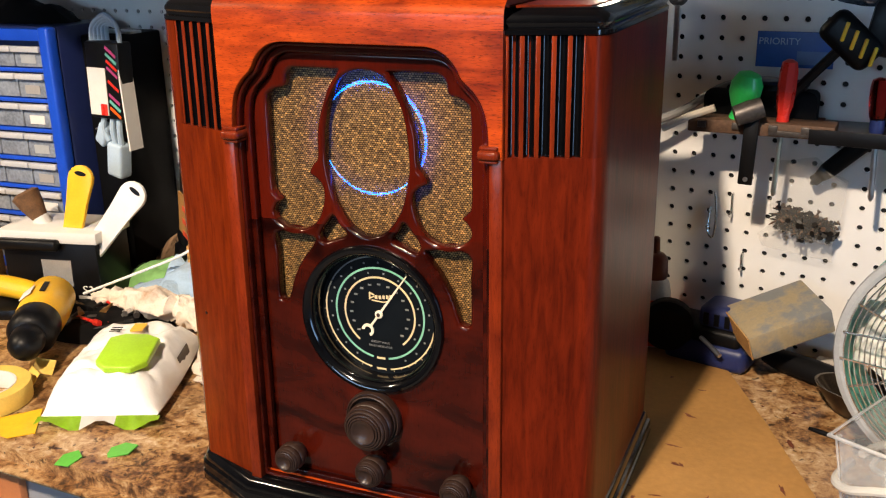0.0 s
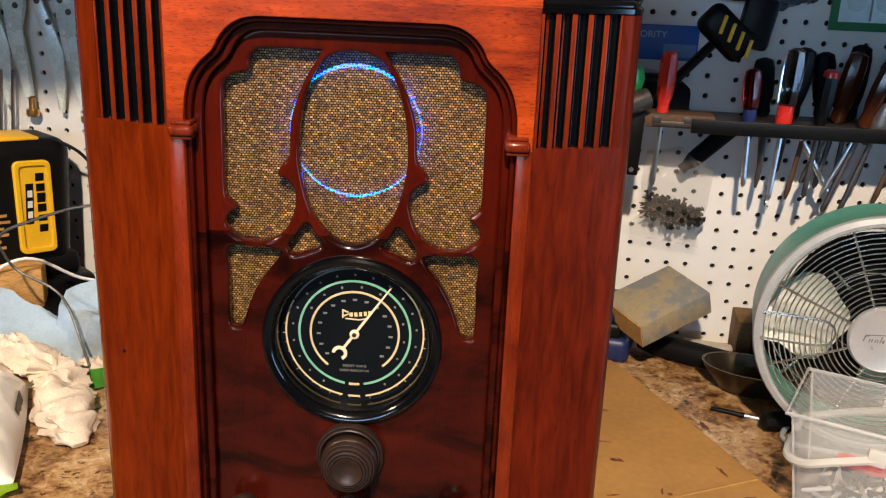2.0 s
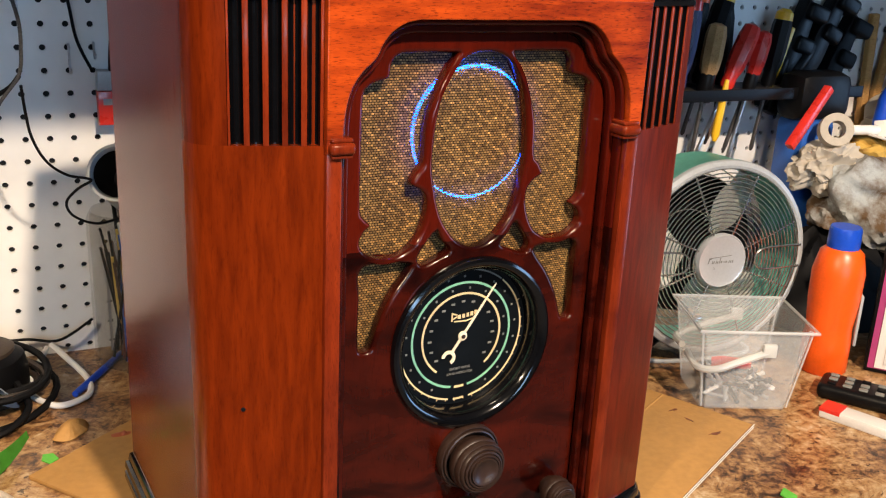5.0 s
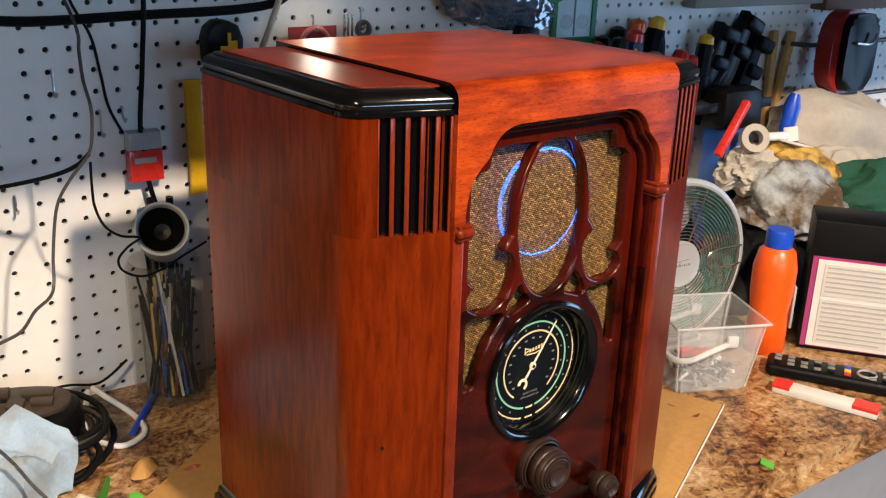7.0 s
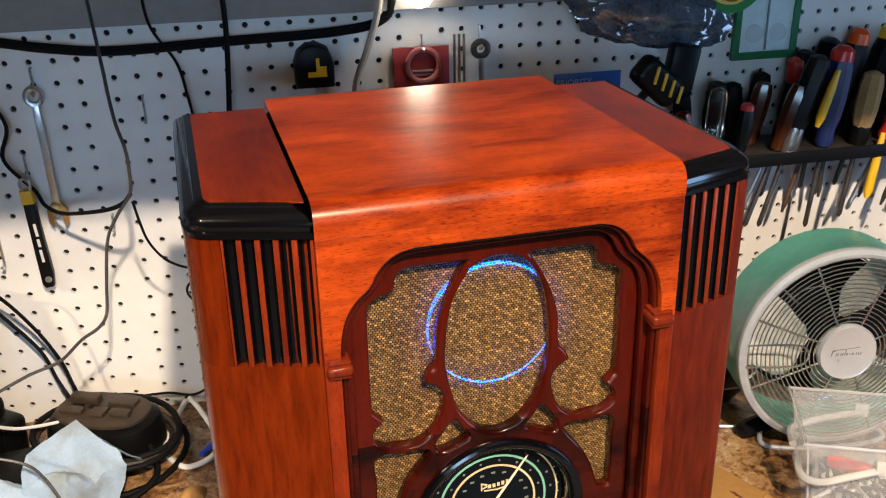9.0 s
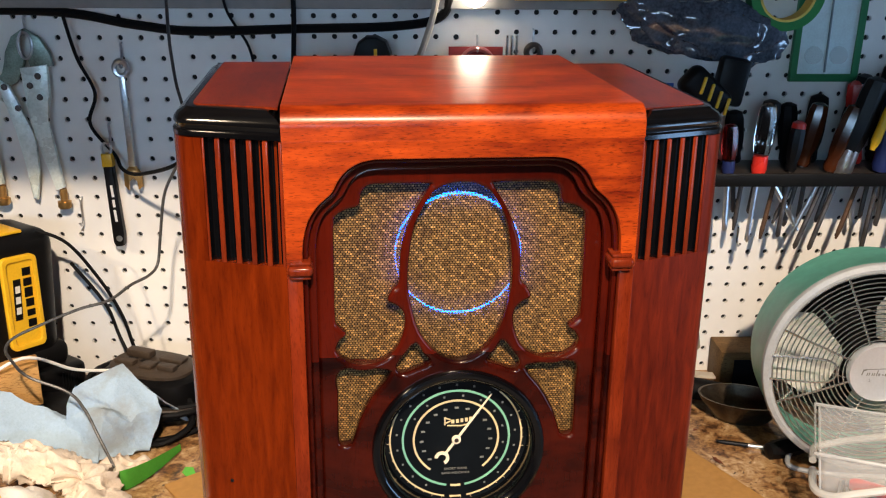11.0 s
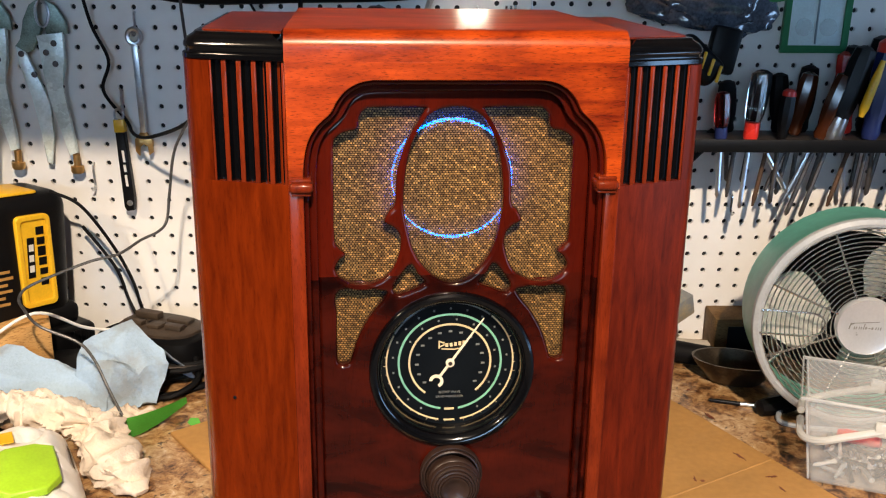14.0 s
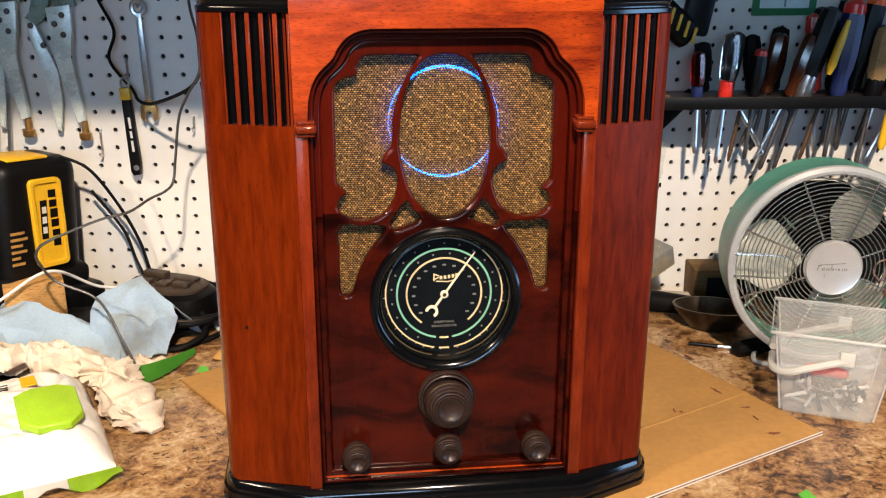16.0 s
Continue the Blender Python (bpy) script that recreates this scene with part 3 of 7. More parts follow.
def arc_band(r, w, a0, a1, h=0.0004):
    """A flat printed arc; angles in degrees clockwise from the top."""
    bm = bmesh.new()
    n = max(2, int(abs(a1 - a0) / 3))
    rows = []
    for k in range(n + 1):
        a = radians(a0 + (a1 - a0) * k / n)
        rows.append([bm.verts.new((q * math.sin(a), q * math.cos(a), z)) for q, z in ((r - w / 2, 0), (r - w / 2, h), (r + w / 2, h), (r + w / 2, 0))])
    for a, b in zip(rows, rows[1:]):
        for i in range(4):
            bm.faces.new((a[i], a[(i + 1) % 4], b[(i + 1) % 4], b[i]))
    bm.faces.new(rows[0])
    bm.faces.new(rows[-1][::-1])
    bmesh.ops.recalc_face_normals(bm, faces=bm.faces[:])
    return bm


FACE_M = pose(0.0008, 0.0148, 0.2125, 90, 0, 0)
for nm, r, w, a0, a1, mat in (("tan_scale", 0.0350, 0.0017, -143, 140, CREAM), ("green_scale", 0.0440, 0.0018, -170, 170, GREEN_INK), ("cream_scale", 0.0545, 0.0013, -170, -62, CREAM), ("cream_scale", 0.0545, 0.0013, 40, 170, CREAM), ("grey_scale", 0.0545, 0.0012, -60, 38, GREY_INK), ("green_dash", 0.0440, 0.0018, 174.5, 185.5, CREAM), ("cream_dash", 0.0545, 0.0015, 175, 185, CREAM)):
    part(nm, moved(arc_band(r, w, a0, a1), FACE_M), mat, face)
ticks = bmesh.new()
for k in range(26):
    a = 66 + k * 8.4
    ln = 0.0035 if k % 4 == 0 else 0.002
    ticks = merge(ticks, moved(box(-0.0002, 0.0550, 0, 0.0002, 0.0550 + ln * 0.6, 0.0004), pose(0, 0, 0, 0, 0, -a)))
part("tick_marks", moved(ticks, FACE_M), CREAM, face)
nums = bmesh.new()
for r, lo, hi, n in ((0.0285, -130, 130, 15), (0.0492, -150, 150, 19), (0.0395, -60, 120, 9)):
    for k in range(n):
        a = lo + (hi - lo) * k / (n - 1)
        w = 0.0016 if r < 0.03 else 0.0008
        nums = merge(nums, moved(box(-w, -0.0008, 0, w, 0.0008, 0.0004), pose(r * math.sin(radians(a)), r * math.cos(radians(a)), 0)))
part("number_ring", moved(nums, FACE_M), GREY_INK, face)
logo = merge(*[moved(box(-w, -h, 0, w, h, 0.0004), pose(x, y, 0, 0, 0, r)) for x, y, w, h, r in ((-0.0095, 0.0165, 0.0006, 0.0036, 0), (-0.0070, 0.0185, 0.0022, 0.0006, -20), (-0.0068, 0.0155, 0.0022, 0.0005, 25), (-0.0030, 0.0160, 0.0013, 0.0016, 0), (0.0008, 0.0162, 0.0012, 0.0016, 8), (0.0045, 0.0167, 0.0011, 0.0016, 0), (0.0082, 0.0172, 0.0012, 0.0017, 0), (0.0116, 0.0178, 0.0011, 0.0018, 0), (-0.002, 0.0122, 0.0055, 0.0005, -3), (0.006, 0.0124, 0.0035, 0.0005, 12))])
part("maker_mark", moved(logo, FACE_M), CREAM, face)
for line, y, size in (("SHORT WAVE", -0.0290, 0.0030), ("BAND INDICATOR", -0.0330, 0.0028)):
    cu = bpy.data.curves.new("lettering", "FONT")
    cu.body, cu.size, cu.align_x, cu.extrude = line, size, "CENTER", 0.0001
    tmp = new("tmp", cu)
    me = bpy.data.meshes.new_from_object(tmp)
    bpy.data.objects.remove(tmp)
    me.transform(FACE_M @ pose(0, y, 0.0003))
    me.materials.clear()
    me.materials.append(GREY_INK)
    new("lettering", me).parent = face
ndl = math.degrees(math.atan2(0.0287, 0.041))
needle = merge(prism([(-0.0011, -0.016), (0.0011, -0.016), (0.0009, 0.02), (0.0005, 0.0495), (-0.0005, 0.0495), (-0.0009, 0.02)], 0.0012, 0.0020), moved(lathe([(0.0038, 0.0010), (0.0038, 0.0024), (0.0022, 0.003)], 20), pose(0, 0, 0)))
crescent = arc_band(0.0048, 0.0026, -120, 120, 0.0010)
needle = merge(needle, moved(crescent, pose(0, -0.0205, 0.0012, 0, 0, 0)))
part("needle", moved(needle, FACE_M @ pose(0, 0, 0, 0, 0, -ndl)), PALE, face, "ivory dial needle with a crescent tail")
part("needle_pin", moved(lathe([(0.0018, 0.002), (0.0018, 0.0036), (0.001, 0.004)], 16), FACE_M), KNOB, face)


def knob(r, length, x, z, name, label):
    """Turned knob: waisted body, swelling front, stepped rings round a dished face."""
    L = length
    prof = [(r * 0.60, 0), (r * 0.66, L * 0.10), (r * 0.86, L * 0.22), (r * 0.98, L * 0.36), (r * 1.02, L * 0.50), (r * 0.99, L * 0.58), (r * 0.955, L * 0.60), (r * 0.955, L * 0.63), (r * 0.985, L * 0.65), (r * 0.985, L * 0.74), (r * 0.945, L * 0.79), (r * 0.925, L * 0.795), (r * 0.915, L * 0.775), (r * 0.895, L * 0.775), (r * 0.885, L * 0.84), (r * 0.845, L * 0.875)]
    for rr, hh in ((0.800, 0.88), (0.690, 0.92), (0.585, 0.95)):
        prof += [(r * rr, L * hh), (r * (rr - 0.012), L * (hh - 0.035)), (r * (rr - 0.035), L * (hh - 0.035)), (r * (rr - 0.048), L * (hh + 0.025))]
    prof += [(r * 0.47, L * 0.965), (r * 0.42, L * 0.94), (r * 0.28, L * 0.885), (r * 0.12, L * 0.865), (0.0003, L * 0.86)]
    return part(name, moved(lathe(prof, 56), pose(x, 0.0, z, 90, 0, 0)), KNOB, RADIO, label)


knob(0.0222, 0.032, 0.0020, 0.1148, "tuning_knob", "large ringed brown tuning knob")
part("knob_skirt", moved(lathe([(0.0262, 0.0), (0.0270, 0.003), (0.0272, 0.007), (0.0264, 0.0092), (0.0256, 0.0094), (0.0252, 0.0080), (0.0246, 0.0080), (0.0242, 0.0106), (0.0232, 0.0112), (0.0222, 0.0100), (0.0215, 0.0060), (0.014, 0.0055)], 56), pose(0.0010, 0, 0.1165, 90, 0, 0)), KNOB, RADIO, "ringed brown knob skirt")
for x, z in ((-0.0845, 0.0638), (0.0018, 0.0678), (0.0860, 0.0655)):
    knob(0.0136, 0.030, x, z, "small_knob", "small ringed brown knob")
part("knot", moved(lathe([(0.0016, 0), (0.0014, 0.0003)], 10), pose(-0.1800, 0.0008, 0.1925, 90, 0, -18.3)), DIAL_BLACK, RADIO, "dark wood knot")

# ---------------------------------------------------------------- more materials
def plain(name, c, rough=0.4, metal=0.0, var=0.12, scale=40, bump=0.0, coat=0.0, spec=0.5):
    return material(name, c, rough, metal, var, scale, bump, 300, coat, spec)


BLACK_PL = plain("black plastic", (0.0035, 0.0035, 0.004), 0.42, bump=0.1, spec=0.2)
BLACK_RUB = plain("black rubber", (0.004, 0.004, 0.0045), 0.6, spec=0.12)
YELLOW_PL = plain("yellow plastic", (0.80, 0.46, 0.02), 0.35)
STEEL = plain("worn steel", (0.55, 0.56, 0.57), 0.3, 0.95, 0.25, 25)
GREEN_STEEL = plain("greenish plated steel", (0.72, 0.85, 0.78), 0.28, 0.12, 0.25, 30)
BRASS = plain("brass screw", (0.55, 0.33, 0.12), 0.35, 0.9)
DARK_STEEL = plain("dark steel", (0.09, 0.08, 0.075), 0.45, 0.7, 0.35, 30)
RUSTY = plain("rusty steel", (0.10, 0.055, 0.032), 0.7, 0.3, 0.45, 30, 0.3)
RED_PL = plain("red plastic", (0.62, 0.03, 0.02), 0.28)
ORANGE_PL = plain("orange plastic", (0.85, 0.105, 0.007), 0.35)
GREEN_PL = plain("bright green plastic", (0.03, 0.50, 0.10), 0.3)
LIME = plain("lime plastic lid", (0.36, 0.62, 0.03), 0.38)
GREEN_TAPE = plain("green tape", (0.10, 0.42, 0.05), 0.5)
BLUE_PL = plain("royal blue plastic", (0.01, 0.07, 0.55), 0.32)
NAVY = plain("navy plastic", (0.012, 0.022, 0.10), 0.42, bump=0.1)
TEAL = plain("teal enamel", (0.13, 0.42, 0.34), 0.35, 0.0, 0.18, 12)
GREY_PAINT = plain("grey enamel", (0.38, 0.40, 0.41), 0.35)
WIRE = plain("chromed wire", (0.60, 0.60, 0.57), 0.22, 0.9)
WHITE_PL = plain("white plastic", (0.80, 0.79, 0.76), 0.4, var=0.05)
WHITE_FILM = plain("white film wrapper", (0.84, 0.83, 0.80), 0.3, var=0.05, scale=12, bump=0.15)


def stained(name, clean, stain, scale, level):
    """Cloth with broad stains of a second colour over a woven bump."""
    m = plain(name, clean, 0.9, var=0.12, scale=30, bump=0.4)
    t = m.node_tree
    co = t.nodes.new("ShaderNodeTexCoord")
    n = t.nodes.new("ShaderNodeTexNoise")
    n.inputs["Scale"].default_value, n.inputs["Detail"].default_value, n.inputs["Roughness"].default_value = scale, 7, 0.65
    t.links.new(co.outputs["Object"], n.inputs["Vector"])
    r = t.nodes.new("ShaderNodeMapRange")
    r.inputs[1].default_value, r.inputs[2].default_value = level - 0.06, level + 0.09
    t.links.new(n.outputs[0], r.inputs[0])
    mx = t.nodes.new("ShaderNodeMix")
    mx.data_type = "RGBA"
    b = t.nodes["Principled BSDF"]
    t.links.new(r.outputs[0], mx.inputs[0])
    t.links.new(b.inputs["Base Color"].links[0].from_socket, mx.inputs[6])
    mx.inputs[7].default_value = (*stain, 1)
    t.links.new(mx.outputs[2], b.inputs["Base Color"])
    return m


GREY_RAG = stained("stained grey rag", (0.36, 0.39, 0.40), (0.10, 0.058, 0.026), 11, 0.47)
CREAM_CLOTH = stained("cream cotton", (0.70, 0.61, 0.51), (0.42, 0.27, 0.17), 16, 0.60)
BLUE_CLOTH = stained("pale blue shop towel", (0.32, 0.44, 0.575), (0.27, 0.32, 0.36), 14, 0.56)
OCHRE_RAG = stained("ochre rag", (0.52, 0.33, 0.07), (0.16, 0.07, 0.02), 22, 0.55)
GREEN_CLOTH = plain("dark green cloth", (0.008, 0.07, 0.04), 0.9, var=0.3, scale=20, bump=0.3)
LINEN = plain("off-white linen", (0.44, 0.40, 0.34), 0.9, var=0.12, scale=10, bump=0.3)
CARD = plain("brown cardboard", (0.41, 0.215, 0.060), 0.75, var=0.16, scale=14, bump=0.15)
STAIN = plain("red brown stain", (0.16, 0.045, 0.02), 0.6, var=0.4, scale=60)
CARD_EDGE = plain("corrugated edge", (0.30, 0.19, 0.09), 0.8)
PINE = wood("pine block", (0.42, 0.22, 0.07), (0.60, 0.36, 0.14), "X", rough=0.55, coat=0.0)
PLYWOOD = wood("plywood", (0.32, 0.18, 0.07), (0.48, 0.30, 0.14), "X", rough=0.6, coat=0.0)
AMBER = plain("smoked amber plastic", (0.055, 0.015, 0.005), 0.16)
CLEAR_PL = clear("clear handle plastic", (0.85, 0.85, 0.82), 0.12)
FROST_RIM = sheer("milky bin edge", (0.80, 0.82, 0.82), 0.34)
FROST = sheer("frosted bin plastic", (0.74, 0.77, 0.77), 0.20)
MILKY = sheer("milky plastic", (0.74, 0.75, 0.72), 0.6)
FILM = sheer("thin clear film", (0.78, 0.78, 0.74), 0.07, 0.12)
RED_CLEAR = clear("red clear plastic", (0.75, 0.03, 0.02), 0.15)
GLASS = sheer("jar glass", (0.10, 0.10, 0.09), 0.16, 0.05)
PINK = plain("magenta print", (0.36, 0.045, 0.16), 0.45)
PAPER = plain("printed paper", (0.70, 0.68, 0.64), 0.6, var=0.05)
GREY_PRINT = plain("grey print", (0.32, 0.31, 0.30), 0.6)
SIGN_BLUE = plain("blue sign", (0.02, 0.10, 0.42), 0.4)
TAPE_Y = plain("yellow masking tape", (0.72, 0.50, 0.10), 0.6)
GLUE_WHITE = plain("milky bottle", (0.66, 0.66, 0.68), 0.35)
BROWN_PL = plain("brown plastic cap", (0.13, 0.03, 0.015), 0.4)
SOFT_BULB = glow("frosted bulb", (1.0, 0.86, 0.66), 30.0)

# ---------------------------------------------------------------- pegboard, bench, overhead


def peg_sheet(x0, nx, z0, nz, pitch=0.0254, r=0.0037, seg=8, y=WALL, depth=0.005):
    """Hardboard sheet with a hole bored in every cell."""
    vs, fs, base = [], [], 0
    h = pitch / 2
    corner = [(h, -h), (h, h), (-h, h), (-h, -h)]
    ring = [(r * math.cos(2 * math.pi * (k + 0.5) / seg - math.pi / 4), r * math.sin(2 * math.pi * (k + 0.5) / seg - math.pi / 4)) for k in range(seg)]
    for i in range(nx):
        for j in range(nz):
            cx, cz = x0 + i * pitch, z0 + j * pitch
            vs += [(cx + a, y, cz + b) for a, b in corner]
            vs += [(cx + a, y, cz + b) for a, b in ring]
            vs += [(cx + a, y + depth, cz + b) for a, b in ring]
            c, f, g = base, base + 4, base + 4 + seg
            q = seg // 4
            for k in range(4):
                a, b = c + k, c + (k + 1) % 4
                first, last = f + (k * q) % seg, f + ((k + 1) * q) % seg
                fs.append((a, b, last, *[f + (k * q + m) % seg for m in range(q - 1, 0, -1)], first))
            for k in range(seg):
                fs.append((f + k, f + (k + 1) % seg, g + (k + 1) % seg, g + k))
            base += 4 + 2 * seg
    me = bpy.data.meshes.new("pegboard")
    me.from_pydata(vs, [], fs)
    me.update()
    return me


def pegboard(name, x0, nx, z0, nz, pitch):
    me = peg_sheet(x0, nx, z0, nz, pitch)
    me.materials.append(WHITE_BOARD)
    ob = tagged(new(name, me), "white painted perforated hardboard fixed to the wall", "pegboard", kind="structure")
    return ob


# four sheets side by side, each with its own drilling
SHEETS = ((-0.2575 - 0.0264 * 42, 41, 1.3535 - 0.0264 * 18, 32, 0.0264), (-0.2725, 14, 1.3555 - 0.0261 * 18, 32, 0.0261), (0.245 - 0.025 * 5, 11, 1.0867 - 0.025 * 8, 33, 0.025), (0.4052 + 0.0246 * 0, 48, 1.0363 - 0.0246 * 6, 33, 0.0246))
for x0, nx, z0, nz, p in SHEETS:
    pegboard("pegboard", x0, nx, z0, nz, p)
ends = [(x0 - p / 2, x0 + (nx - 0.5) * p, z0 - p / 2, z0 + (nz - 0.5) * p) for x0, nx, z0, nz, p in SHEETS]
for (a0, a1, b0, b1), (c0, c1, d0, d1) in zip(ends, ends[1:]):
    if c0 - a1 > 0.0005:
        tagged(part("joint_strip", box(a1, WALL, 0.88, c0, WALL + 0.005, 1.7), WHITE_BOARD), "white painted joint between two board sheets", "trim", kind="structure")
for a0, a1, b0, b1 in ends:
    if b0 > BENCH:
        tagged(part("joint_strip", box(a0, WALL, BENCH - 0.01, a1, WALL + 0.005, b0), WHITE_BOARD), "white painted foot of the board", "trim", kind="structure")
# Near-black sheet: the shade inside the holes is put into its colour.
tagged(part("pegboard_backing", box(-1.4, WALL + 0.0055, 0.84, 1.6, 0.049, 1.80), HOLE_SHADE), "near-black sheet painted as the shade behind the board's holes", "backing", kind="structure")

EDGE0, EDGE1 = (-1.45, -0.700), (1.40, -0.606)
bench = thing("workbench", "workbench with brown speckled laminate top and rounded front edge", "workbench")
bm = prism([(EDGE0[0], WALL), EDGE0, EDGE1, (EDGE1[0], WALL)], BENCH - 0.038, BENCH)
bmesh.ops.bevel(bm, geom=[e for e in bm.edges if all(v.co.y < -0.4 for v in e.verts) and abs(e.verts[0].co.z - e.verts[1].co.z) < 1e-4], offset=0.018, segments=6, affect="EDGES")
part("worktop", bm, GRANITE, bench, "brown speckled laminate worktop")
part("cabinet_front", moved(box(-1.40, -0.01, 0.08, 1.42, 0.01, BENCH - 0.038), pose(0, -0.585, 0, 0, 0, 2.7)), CABINET_GREY, bench)
part("orange_panel", moved(box(-0.86, -0.022, 0.10, -0.43, -0.0105, BENCH - 0.045, 0.003), pose(0, -0.585, 0, 0, 0, 2.7)), plain("orange wood", (0.42, 0.15, 0.05), 0.5), bench)
part("kick_board", moved(box(-1.35, 0.05, 0.0, 1.35, 0.06, 0.08), pose(0, -0.585, 0, 0, 0, 2.7)), BLACK_PL, bench)

# Unseen box, sized so that its shadow covers the upper pegboard.
over = thing("overhead_shade_box", "unseen grey box above the pegboard, added to shade its top", "cabinet")
part("shade_box_body", box(-1.40, -0.625, SHADE_BOX_Z, 1.60, 0.045, 2.25, 0.003), GREY_BOARD, over)
rail = thing("mounting_rail", "grey painted board fixed along the top of the pegboard", "rail")
part("board", box(-1.40, WALL - 0.024, 1.392, 0.285, WALL - 0.0005, 1.60, 0.002), GREY_BOARD, rail)
rail2 = thing("mounting_rail", "beige and brown wooden rail above the pegboard", "rail")
part("board", box(0.80, WALL - 0.030, 1.349, 1.15, WALL - 0.0005, 1.60, 0.002), plain("beige painted board", (0.26, 0.24, 0.21), 0.6, scale=8), rail2)
part("end_board", box(1.152, WALL - 0.036, 1.336, 1.55, WALL - 0.0005, 1.60, 0.002), plain("brown stained board", (0.20, 0.09, 0.05), 0.6, scale=8), rail2, "brown stained end board")
lvl = thing("spirit_level", "yellow framed level resting on the grey board", "level")
part("level_frame", box(0.135, WALL - 0.052, 1.405, 0.275, WALL - 0.0245, 1.43, 0.002), YELLOW_PL, lvl)
part("level_web", box(0.142, WALL - 0.054, 1.410, 0.268, WALL - 0.0522, 1.425), BLACK_PL, lvl)
bulb = thing("bulb_fitting", "small frosted light bulb on a white holder", "lamp")
part("holder", moved(lathe([(0.016, 0), (0.018, 0.01), (0.014, 0.02)], 20), pose(0.088, WALL - 0.034, 1.452, 180)), WHITE_PL, bulb)
part("globe", moved(lathe([(0.001, -0.030), (0.010, -0.027), (0.017, -0.018), (0.019, -0.008), (0.015, 0.004), (0.010, 0.012)], 20), pose(0.088, WALL - 0.034, 1.425)), SOFT_BULB, bulb)


# ---------------------------------------------------------------- right of the radio: bench
card = thing("cardboard_sheet", "flat brown cardboard sheet with dark red stains on the worktop", "cardboard")
bm = prism([(0.10, -0.075), (0.262, -0.085), (0.345, -0.235), (0.470, -0.472), (0.185, -0.628), (-0.02, -0.60), (-0.05, -0.30)], BENCH + 0.0005, BENCH + 0.0042, 0.0008)
part("sheet", bm, CARD, card)
bm = bmesh.new()
for k in range(70):
    f = k / 69
    x, y = 0.470 + (0.185 - 0.470) * f, -0.472 + (-0.628 + 0.472) * f
    bm = merge(bm, moved(box(-0.0012, -0.0006, 0.0008, 0.0012, 0.0006, 0.0040), pose(x + 0.0004, y - 0.0006, BENCH, 0, 0, 28.7)))
part("corrugation", bm, CARD_EDGE, card)
part("crease", tube([(0.19, -0.507, BENCH + 0.0036), (0.28, -0.455, BENCH + 0.0038), (0.416, -0.377, BENCH + 0.0036)], 0.0016, 6), CARD, card)
for z in (0.0010, 0.0043):
    part("liner", tube([(0.471, -0.4735, BENCH + z), (0.186, -0.6295, BENCH + z)], 0.0006, 5), PAPER, card)
random.seed(4)
for k in range(22):
    u, v = random.random(), random.random()
    x, y = 0.215 + 0.17 * u + 0.05 * v, -0.15 - 0.34 * v
    if k > 14:
        x, y = 0.225 + random.random() * 0.05, -0.42 - random.random() * 0.05
    ln, w, a = random.uniform(0.002, 0.011), random.uniform(0.0010, 0.0026), random.uniform(0, 180)
    wob = [0.45 + random.random() for q in range(14)]
    pts = [(ln * wob[q] * math.cos(2 * math.pi * q / 14), w * wob[(q + 5) % 14] * math.sin(2 * math.pi * q / 14)) for q in range(14)]
    part("stain", moved(prism(pts, 0, 0.0002), pose(x, y, BENCH + 0.0042, 0, 0, a)), STAIN, card)
pen = thing("ballpoint_pen", "slim silver and black pen on the worktop", "pen", pose(0.438, -0.239, BENCH + 0.0030, 90, 0, -107) @ Matrix.Diagonal((0.7, 0.7, 1, 1)))
part("barrel", lathe([(0.0012, -0.052), (0.0036, -0.040), (0.0040, 0.012)], 12), STEEL, pen)
part("grip", lathe([(0.0041, 0.012), (0.0041, 0.040), (0.0028, 0.050)], 12), BLACK_PL, pen)


BLADE = plain("pale blade enamel", (0.80, 0.79, 0.74), 0.22)


